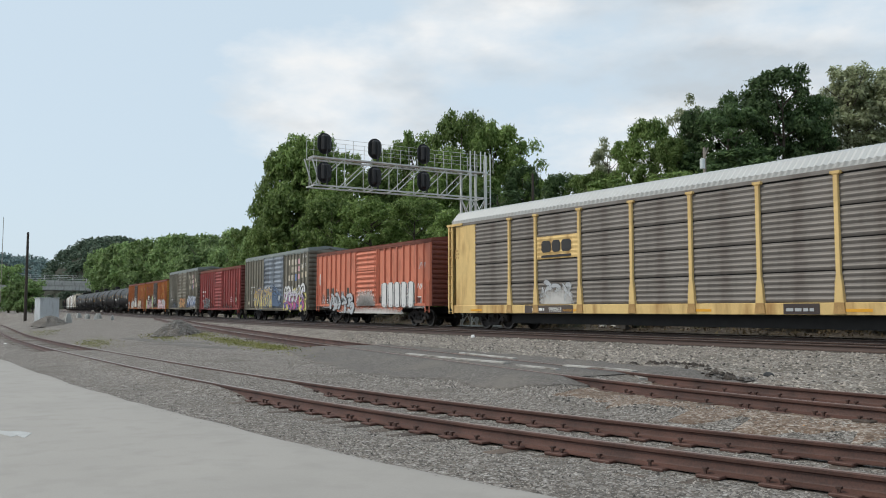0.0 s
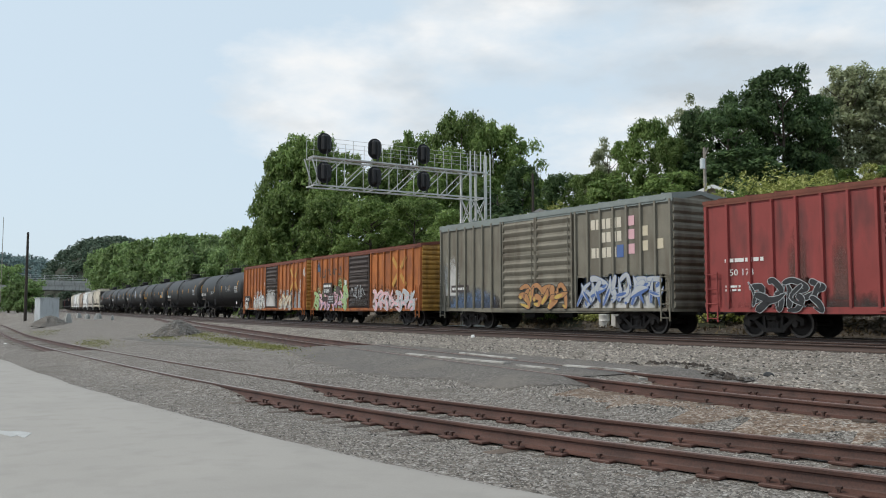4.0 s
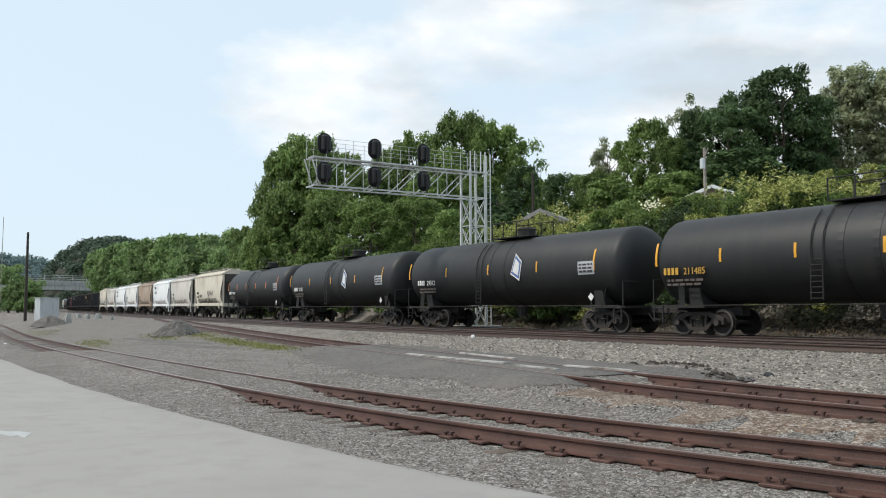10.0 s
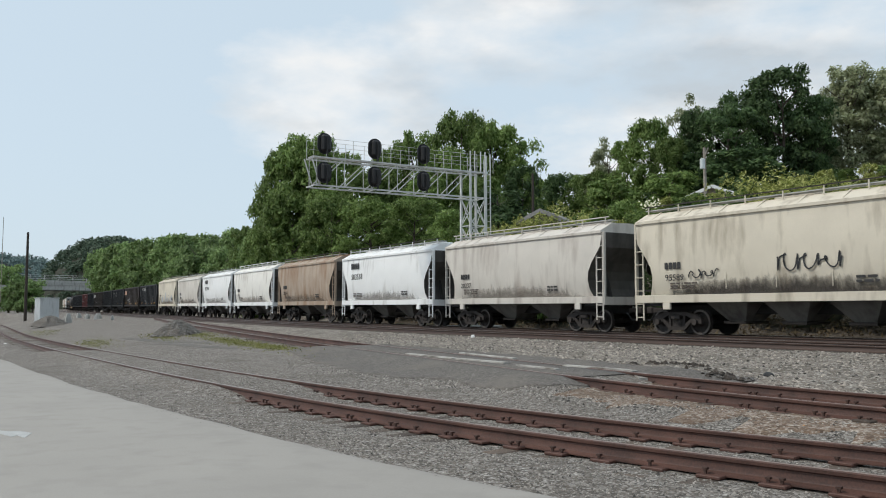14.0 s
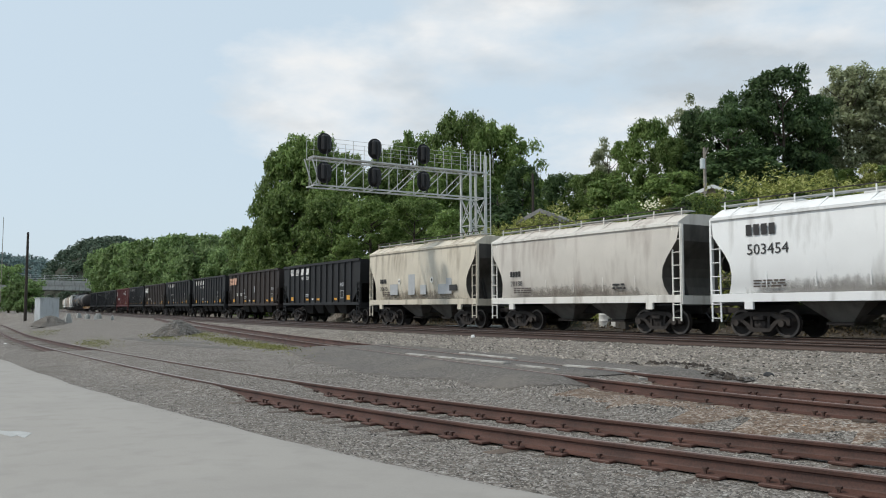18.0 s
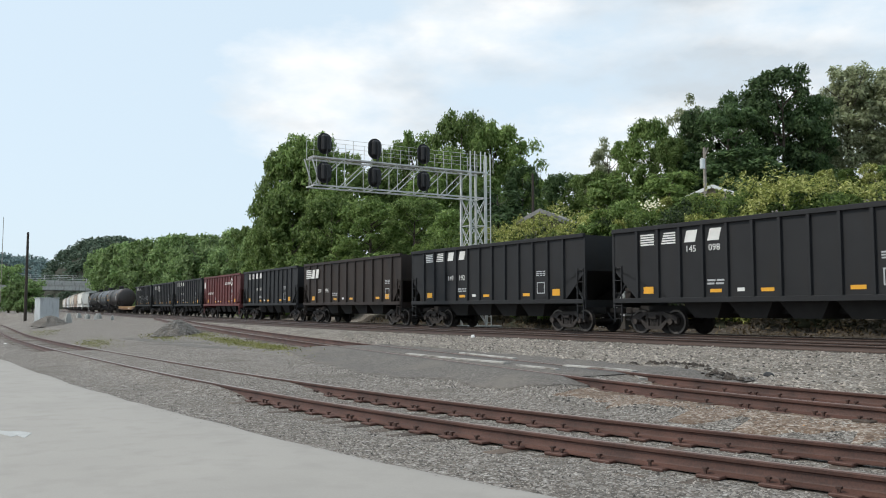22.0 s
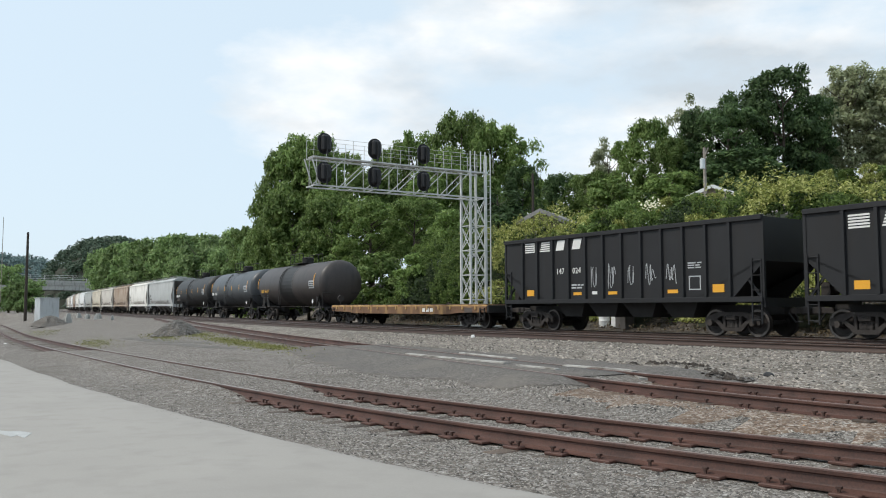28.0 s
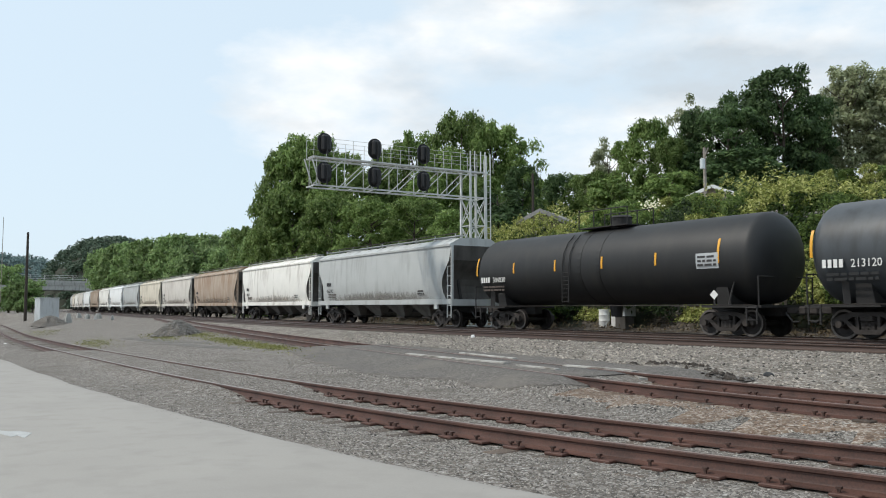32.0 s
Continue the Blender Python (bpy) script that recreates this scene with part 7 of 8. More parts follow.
# covered hoppers
def covered_hopper(left, L, colour, number, label, top=4.0, bays=2, dark_letters=True, sill_colour=None, end_material=None, seed=1, letter_h=0.24, mark_z=2.37):
    c, mid = car_at("covered_hopper", left, L, label, "hopper car")
    h = L / 2
    running_gear(c, L, h - 1.55, mid, 0.95, 0.6)
    sill_colour = sill_colour or colour
    prof = [(1.45, 1.42, 0.66), (1.75, 1.50, 0.8), (2.1, 1.545, 0.86), (2.45, 1.57, 0.8), (2.8, 1.575, 0.6), (3.1, 1.57, 0.36), (3.4, 1.555, 0.14), (top, 1.50, 0.04)]
    rings = [[(-h + q, -y, z), (h - q, -y, z), (h - q, y, z), (-h + q, y, z)] for z, y, q in prof]
    part("body", Solid().loft(rings), colour, c, smooth=True)
    part("roof", Solid().loft([[(-h + 0.08, -y, z), (h - 0.08, -y, z), (h - 0.08, y, z), (-h + 0.08, y, z)] for z, y in ((top + 0.004, 1.53), (top + 0.07, 1.53), (top + 0.38, 0.95), (top + 0.42, 0.0))]), colour, c)
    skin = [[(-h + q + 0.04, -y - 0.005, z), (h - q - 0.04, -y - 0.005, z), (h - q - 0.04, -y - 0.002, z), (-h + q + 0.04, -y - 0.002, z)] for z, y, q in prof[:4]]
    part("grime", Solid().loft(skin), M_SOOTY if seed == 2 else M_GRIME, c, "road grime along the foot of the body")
    part("eave", Solid().box(-h + 0.05, h - 0.05, -1.57, -1.515, top - 0.04, top + 0.06), sill_colour, c)
    for i in range(int(L / 1.5)):
        part("roof_rib", shape("hopper_roof_rib", lambda: Solid().loft([[(-0.04, -1.53, 0.07), (0.04, -1.53, 0.07), (0.04, -1.5, 0.1), (-0.04, -1.5, 0.1)], [(-0.04, -0.95, 0.385), (0.04, -0.95, 0.385), (0.04, -0.95, 0.42), (-0.04, -0.95, 0.42)]])), colour, c, at=pose(-h + 0.8 + i * (L - 1.6) / (int(L / 1.5) - 1), 0, top))
    wk = part("roof_walk", Solid().box(-h + 0.1, h - 0.1, -1.0, -0.55, top + 0.5, top + 0.53), M_GALV, c, "steel running board")
    for i in range(9):
        x = -h + 0.3 + i * (L - 0.6) / 8
        part("walk_post", shape("walk_post", lambda: Solid().box(-0.02, 0.02, -1.08, -1.05, 0.2, 0.64)), sill_colour, wk, at=pose(x, 0, top))
    part("walk_edge", Solid().box(-h + 0.1, h - 0.1, -1.085, -1.05, top + 0.62, top + 0.655), M_STEEL if seed % 3 else sill_colour, wk)
    for i in range(3):
        part("hatch", shape("hatch", lambda: Solid().box(-0.75, 0.75, -0.45, 0.45, 0.42, 0.56, 0.04)), colour, c, at=pose(-h + L * (i + 0.5) / 3, 0, top))
    for sg in (-1, 1):
        part("side_sill", Solid().box(-h + 0.05, h - 0.05, min(sg * 1.45, sg * 1.53), max(sg * 1.45, sg * 1.53), 1.16, 1.44, 0.01), sill_colour, c)
    for sg in (-1, 1):
        for y in (-1.45, 1.45):
            part("end_post", Solid().box(sg * h - 0.05, sg * h + 0.05, y - 0.05, y + 0.05, 1.1, top), sill_colour, c)
        part("end_beam", Solid().box(sg * h - 0.06, sg * h + 0.06, -1.5, 1.5, 1.1, 1.42), sill_colour, c)
        # Thin sheets over the body's ends, coloured dark in place of shade.
        ends = [[(sg * (h - q + 0.006), -y, z), (sg * (h - q + 0.006), y, z), (sg * (h - q), y, z), (sg * (h - q), -y, z)] for z, y, q in prof]
        part("end_sheet", Solid().loft(ends), M_DIMMED, c, "end sheet with its shade put into a dark colour")
        part("slope_post", Solid().beam((sg * (h - 0.5), -0.6, 1.3), (sg * (h - 0.9), -0.6, 2.6), 0.12, 0.12), M_UNDER, c)
        part("end_platform", Solid().box(min(sg * h, sg * (h - 1.2)), max(sg * h, sg * (h - 1.2)), -1.4, 1.4, 1.05, 1.12), M_UNDER, c)
        # Added black plate that stands in for shadow below the slope.
        part("slope_shadow_plate", Solid().box(min(sg * (h - 1.3), sg * (h - 1.42)), max(sg * (h - 1.3), sg * (h - 1.42)), -1.35, 1.35, 1.1, 2.2), M_UNDER, c)
        ladder(c, sg * (h - 0.2), -1.5, 0.5, top, 0.36, sill_colour)
        part("jacking_pad", Solid().box(sg * (h - 1.5) - 0.16, sg * (h - 1.5) + 0.16, -1.55, -1.45, 0.92, 1.16), sill_colour, c)
    part("brake_platform", Solid().box(-h + 0.1, -h + 0.9, -1.2, 0.2, 1.6, 1.66), M_UNDER, c)
    part("brake_wheel", Solid().tube((-h - 0.06, -0.6, 2.5), (-h - 0.02, -0.6, 2.5), 0.28, n=14), M_STEEL, c)
    for k in range(bays):
        x = -h + 2.6 + (L - 5.2) * (k + 0.5) / bays
        w = (L - 5.4) / bays / 2
        b = part("hopper_bay", Solid().loft([[(x - w, -1.35, 1.5), (x + w, -1.35, 1.5), (x + w, 1.35, 1.5), (x - w, 1.35, 1.5)], [(x - 0.35, -0.5, 0.52), (x + 0.35, -0.5, 0.52), (x + 0.35, 0.5, 0.52), (x - 0.35, 0.5, 0.52)]]), M_BAY, c, "discharge hopper")
        part("gate", Solid().box(x - 0.45, x + 0.45, -0.65, 0.65, 0.42, 0.52, 0.01), M_STEEL, b)
    lc = M_LETTER_DARK if dark_letters else M_LETTER
    s = Solid()
    for k in range(4):
        s.box(-h + 1.5 + k * letter_h * 0.8, -h + 1.5 + k * letter_h * 0.8 + 0.6 * letter_h, -1.6, -1.592, mark_z, mark_z + letter_h)
    part("company_mark", s, lc, c)
    letters(number, letter_h, lc, c, -h + 1.5, -1.592, mark_z - letter_h * 1.75, stretch=1.05)
    bars_of_text(c, -h + 1.7, -h + 2.9, 1.62, 1.9, 3, -1.535, M_PATCH, seed)
    bars_of_text(c, h - 3.4, h - 2.7, 1.68, 1.95, 2, -1.54, M_LETTER_DARK, seed + 1)
    for k in range(5):
        x = -h + 2.2 + k * (L - 4.4) / 4
        plate("weld_seam", c, x - 0.015, x + 0.015, 1.62, 2.3 + (k % 2) * 0.3, -1.548, sill_colour)
    return c


# open hoppers
def open_hopper(left, L, colour, label, top=3.96, ribs=12, marks=M_MARK, seed=1, cut=1.15):
    c, mid = car_at("coal_hopper", left, L, label, "hopper car")
    h = L / 2
    running_gear(c, L, h - 1.6, mid, 0.95, 0.55)
    W = 1.50
    out = [(-h, top), (-h, 2.45), (-h + cut, 1.34), (h - cut, 1.34), (h, 2.45), (h, top)]
    for sg in (-1, 1):
        part("side", Solid().prism(out, min(sg * W, sg * (W - 0.05)), max(sg * W, sg * (W - 0.05))), colour, c)
        part("top_chord", Solid().box(-h - 0.02, h + 0.02, min(sg * (W - 0.06), sg * (W + 0.09)), max(sg * (W - 0.06), sg * (W + 0.09)), top - 0.1, top + 0.06, 0.01), colour, c)
        part("side_sill", Solid().box(-h, h, min(sg * (W - 0.05), sg * (W + 0.08)), max(sg * (W - 0.05), sg * (W + 0.08)), 1.16, 1.34, 0.01), colour, c)
    rib = shape(("hopper_rib", round(top, 2)), lambda: Solid().loft([[(-0.07, 0, z), (0.07, 0, z), (0.05, -0.085, z), (-0.05, -0.085, z)] for z in (1.34, top - 0.1)]))
    for i in range(ribs):
        x = -h + cut + 0.12 + i * (L - 2 * cut - 0.24) / (ribs - 1)
        part("rib", rib, colour, c, at=pose(x, -W - 0.002, 0))
    for sg in (-1, 1):
        for y in (-W + 0.03, W - 0.03):
            part("end_post", Solid().box(sg * h - 0.05, sg * h + 0.05, y - 0.05, y + 0.05, 1.16, top), colour, c)
        part("end_plate", Solid().add([(sg * h, -W, top), (sg * h, W, top), (sg * h, W, 2.5), (sg * h, -W, 2.5), (sg * (h - 0.06), -W, top), (sg * (h - 0.06), W, top), (sg * (h - 0.06), W, 2.5), (sg * (h - 0.06), -W, 2.5)], [(0, 1, 2, 3), (7, 6, 5, 4), (0, 4, 5, 1), (1, 5, 6, 2), (2, 6, 7, 3), (3, 7, 4, 0)]), colour, c)
        x2 = h - 2.9
        part("slope_sheet", Solid().add([(sg * h, -W, 2.5), (sg * h, W, 2.5), (sg * x2, W, 1.2), (sg * x2, -W, 1.2), (sg * (h - 0.06), -W, 2.56), (sg * (h - 0.06), W, 2.56), (sg * (x2 - 0.06), W, 1.26), (sg * (x2 - 0.06), -W, 1.26)], [(0, 1, 2, 3), (7, 6, 5, 4), (0, 4, 5, 1), (1, 5, 6, 2), (2, 6, 7, 3), (3, 7, 4, 0)]), colour, c)
        part("end_beam", Solid().box(sg * h - 0.06, sg * h + 0.06, -W, W, 1.0, 1.3), colour, c)
        part("brace", Solid().beam((sg * (h - 0.1), -W + 0.05, 1.3), (sg * (h - 0.75), -W + 0.05, 2.1), 0.06, 0.08), colour, c)
        ladder(c, sg * (h - 0.24), -W - 0.02, 0.45, 2.6, 0.36, colour)
    part("brake_rig", Solid().tube((-h + 0.5, -0.9, 1.55), (-h + 1.0, -0.9, 1.55), 0.13, n=10).box(-h + 0.3, -h + 0.6, -1.2, -0.7, 1.3, 1.75), M_STEEL, c)
    for k in range(4):
        x = -h + 2.9 + (L - 5.8) * (k + 0.5) / 4
        w = (L - 5.8) / 8
        part("hopper_pocket", Solid().loft([[(x - w, -1.15, 1.34), (x + w, -1.15, 1.34), (x + w, 1.15, 1.34), (x - w, 1.15, 1.34)], [(x - 0.5 * w, -0.9, 0.62), (x + 0.5 * w, -0.9, 0.62), (x + 0.5 * w, 0.9, 0.62), (x - 0.5 * w, 0.9, 0.62)]]), M_UNDER, c)
    yy = -W - 0.094
    r = random.Random(seed)
    pitch = (L - 2 * cut - 0.24) / (ribs - 1)

    def bay(i, f=0.5):
        return -h + cut + 0.12 + (i + f) * pitch
    if marks:
        for i, hgt in ((0, 0.26), (3, 0.12), (5, 0.12), (8, 0.13), (ribs - 2, 0.28)):
            plate("reflector", c, bay(i) - 0.24, bay(i) + 0.24, 1.5, 1.5 + hgt, -W - 0.006, marks)
        plate("small_sign", c, bay(4) - 0.14, bay(4) + 0.14, 1.52, 1.64, -W - 0.006, M_LETTER)
        bars_of_text(c, bay(9) - 0.3, bay(9) + 0.3, 2.35, 2.6, 3, -W - 0.005, SPRAY["silver"], seed)
        for a, b in ((-0.26, -0.22), (0.22, 0.26)):
            plate("panel_edge", c, bay(9) + a, bay(9) + b, 1.6, 2.1, -W - 0.006, SPRAY["silver"])
        for a, b in ((1.6, 1.64), (2.06, 2.1)):
            plate("panel_edge", c, bay(9) - 0.22, bay(9) + 0.22, a, b, -W - 0.006, SPRAY["silver"])
        bars_of_text(c, bay(3, 0.15), bay(3, 0.85), 1.75, 1.98, 2, -W - 0.005, SPRAY["silver"], seed + 2)
    return c, bay, -W


def slant(x, z, wide, lean, high, y):
    """A plain slanting block of an emblem."""
    return Solid().prism([(x, z), (x + wide, z), (x + wide + lean, z + high), (x + lean, z + high)], y - 0.004, y + 0.004)


def stripes_emblem(c, x, z, y, material):
    """Striped emblem: speed lines that run into two bold plain shapes."""
    for i in range(5):
        plate("emblem_stripe", c, x, x + 1.0 - i * 0.03, z + i * 0.125, z + i * 0.125 + 0.075, y, material)
    for u in (1.0, 1.68):
        part("emblem", slant(x + u, z - 0.02, 0.46, 0.14, 0.6, y), material, c, "bold slanting block of the emblem")


def split_emblem(c, bay, y, material, z=3.3):
    """The same emblem broken over four bays between ribs."""
    for k in range(2):
        for i in range(5):
            plate("emblem_stripe", c, bay(k) - 0.36 + 0.03 * i * k, bay(k) + 0.3, z + i * 0.09, z + i * 0.09 + 0.055, y, material)
    for k in (2, 3):
        part("emblem", slant(bay(k) - 0.32, z, 0.48, 0.12, 0.42, y), material, c, "bold slanting block of the emblem")


# ---- the train, from its head to its tail; left: metres along the line at 16 s ----
me = shape("wheelset", make_wheel, True)
me.materials.append(M_WHEEL)
me.materials.append(M_TREAD)
for q in me.polygons:
    k = q.center
    if 0.38 < math.hypot(k.x, k.z) and abs(k.y) > 0.79:
        q.material_index = 1

autorack(232.6)

c, y, low, top = boxcar(215.6, 15.4, 4.62, M_ORANGE, M_ORANGE, M_ORANGE_END, M_ROOF_RUST, "faded red-orange boxcar with graffiti along its foot", 1, 8, 1.5, 0.36, 1.1)
side, proud, door = -1.527, -1.612, -1.642        # the sheet, the ribs' faces, the door
haze(c, -7.0, -1.7, 0.98, 2.1, M_GREY_FADE, side)
haze(c, -1.4, 1.4, 1.1, 2.25, M_WASH, door)
haze(c, 1.6, 7.2, 0.98, 1.6, M_WASH, side)
haze(c, -4.3, 5.0, 0.66, 1.1, M_WASH, -1.574)
haze(c, -7.5, 7.5, 0.95, 2.6, M_SOOTY, side - 0.006)
haze(c, -1.4, 1.4, 1.1, 2.4, M_SOOTY, door - 0.006)
graffiti(c, -5.3, -1.9, 0.8, 1.85, 4, "silver", "black", proud, 21, "silver", 0.03)
tall_bars(c, 2.0, 6.0, 1.02, 2.42, 5, proud, 22)
scrawl(c, -7.4, -6.8, 2.3, 3.4, 3, SPRAY["white"], side, 3, 0.07)
scrawl(c, 6.3, 7.2, 2.9, 3.5, 2, SPRAY["silver"], side, 24, 0.06)
scrawl(c, 6.1, 7.0, 1.9, 2.4, 3, SPRAY["white"], side, 26, 0.06)
scrawl(c, -5.2, -4.3, 1.9, 2.2, 3, SPRAY["white"], side, 27, 0.05)
for x in (-6.3, -5.5, -2.9):
    plate("primer_patch", c, x, x + 0.62, 1.75, 2.25, side, M_PATCH)
for x in (-6.45, -5.55):
    plate("number_board", c, x, x + 0.7, 1.15, 1.7, side - 0.004, M_DOOR_DARK)
    bars_of_text(c, x + 0.06, x + 0.6, 1.25, 1.6, 2, side - 0.01, M_LETTER, 2)
plate("stencil", c, 6.1, 6.6, 1.2, 1.6, side - 0.002, M_LETTER)
plate("stencil", c, 6.15, 6.55, 1.25, 1.55, side - 0.006, M_ORANGE_END)


def slate_boxcar(left, strong):
    c, y, low, top = boxcar(left, 15.4, 5.15, M_SLATE, M_SLATE_BLUE if strong else M_SLATE, M_SLATE, M_SLATE_ROOF, "tall slate-grey boxcar with blue-grey double doors and bright graffiti" if strong else "tall slate-grey boxcar with faded graffiti", 2, 7, 2.45, 0.06, 0.84, 0.3)
    side, proud, door = -1.527, -1.612, -1.645
    for x0, n, z in ((3.44, 6, 4.1), (4.03, 4, 3.56), (3.46, 5, 2.96)):
        for q in range(n):
            plate("company_name", c, x0 + q * 0.29, x0 + q * 0.29 + 0.23, z, z + 0.4, side - 0.002, M_CREAM)
    plate("square", c, 4.88, 5.24, 2.93, 3.42, side - 0.002, SPRAY["blue"])
    for x, z, m in ((5.42, 4.12, "pink"), (5.42, 3.6, "pink"), (5.42, 3.04, "pink"), (6.1, 3.68, "cream"), (6.1, 3.12, "cream"), (6.85, 3.15, "cream")):
        plate("square", c, x, x + 0.4, z, z + 0.38, side - 0.002, SPRAY[m])
    haze(c, -7.5, 7.5, 0.88, 2.2, M_SOOTY, side - 0.001)
    if strong:
        haze(c, -5.0, -2.5, 0.88, 2.9, M_BLUE_FADE, side)
        haze(c, -2.4, 2.4, 1.1, 3.4, M_BLUE_FADE, door)
        graffiti(c, 2.6, 7.4, 0.9, 2.3, 5, "yellow", "black", proud, 31, rim=0.03)
        graffiti(c, 2.8, 7.0, 0.9, 1.95, 5, "magenta", "black", proud - 0.02, 32, "blue", 0.03)
        graffiti(c, 2.7, 7.2, 1.55, 2.55, 6, "white", "black", proud - 0.04, 33, "lilac", 0.035)
        scrawl(c, 5.9, 7.3, 3.6, 4.3, 3, SPRAY["white"], side - 0.008, 38, 0.05)
        scrawl(c, 6.5, 7.3, 4.45, 4.75, 3, SPRAY["white"], side - 0.006, 37, 0.05)
        graffiti(c, -4.9, -2.55, 0.9, 2.6, 5, "gold", "blue", proud, 34, "yellow", 0.03)
        graffiti(c, -2.3, -0.1, 1.1, 2.5, 5, "gold", "blue", door, 35, "yellow", 0.03)
        scrawl(c, -2.2, 0.0, 2.3, 2.7, 4, SPRAY["white"], door - 0.004, 39, 0.05)
        plate("stencil", c, 1.4, 1.85, 1.55, 1.9, door, SPRAY["silver"])
        plate("number_patch", c, -7.0, -6.55, 1.25, 1.5, side - 0.002, SPRAY["cream"])
        letters("67", 0.27, SPRAY["white"], c, -6.35, side - 0.004, 2.1)
        letters("95", 0.27, SPRAY["white"], c, -5.65, side - 0.004, 2.1)
        scrawl(c, -5.7, -5.0, 1.5, 1.85, 3, SPRAY["white"], side - 0.006, 40, 0.05)
        bars_of_text(c, -6.35, -5.1, 2.55, 2.8, 1, side - 0.004, SPRAY["white"], 6)
    else:
        haze(c, -7.2, -2.6, 0.88, 2.3, M_BLUE_FADE, side)
        haze(c, 2.6, 5.4, 0.88, 2.7, M_BLUE_FADE, side)
        haze(c, 4.4, 7.3, 0.88, 2.7, M_TEAL_FADE, side - 0.004)
        haze(c, 2.6, 7.4, 0.88, 2.3, M_WASH, side - 0.008)
        haze(c, -7.4, -5.9, 1.6, 3.9, M_WASH, side - 0.004)
        graffiti(c, -1.2, 2.2, 1.05, 2.0, 4, "rust", "black", door, 41, "gold", 0.03)
        graffiti(c, 2.7, 7.3, 1.05, 2.2, 6, "silver", "blue", proud, 42, "blue", 0.015)
        plate("number_board", c, -6.7, -5.2, 1.75, 2.1, side - 0.01, M_DOOR_DARK)
        bars_of_text(c, -6.6, -5.3, 1.82, 2.04, 1, side - 0.016, SPRAY["white"], 8)
    return c


slate_boxcar(198.5, True)
c, y, low, top = boxcar(181.5, 15.4, 4.66, M_RED, M_RED, M_ORANGE_END, M_ROOF_RUST, "oxide-red boxcar with a ribbed sliding door", 1, 7, 1.5, 0.07, 0.84)
side = -1.527
for x in (1.75, 5.7, -3.1, -4.6):
    haze(c, x, x + 0.8, 1.2, 4.4, M_BROWN_FADE, side)
haze(c, -7.4, 7.4, 0.88, 1.9, M_SOOTY, side - 0.004)
haze(c, -5.9, -3.3, 0.88, 1.9, M_SOOTY, side - 0.006)
graffiti(c, -5.95, -3.3, 0.9, 1.85, 4, "black", "silver", -1.612, 51, rim=0.02)
bars_of_text(c, -6.9, -5.4, 2.45, 2.68, 1, side - 0.008, M_LETTER, 6)
letters("150 173", 0.22, M_LETTER, c, -6.9, side - 0.008, 2.05, stretch=1.15)
bars_of_text(c, -6.9, -6.3, 1.5, 1.75, 2, side - 0.008, M_LETTER, 7)
bars_of_text(c, 4.3, 5.3, 1.5, 2.0, 3, side - 0.008, SPRAY["pink"], 8)
plate("stencil", c, 5.75, 6.25, 1.55, 1.85, side - 0.008, SPRAY["cream"])
plate("stencil", c, 5.79, 6.21, 1.59, 1.81, side - 0.014, M_DOOR_DARK)
slate_boxcar(164.7, False)


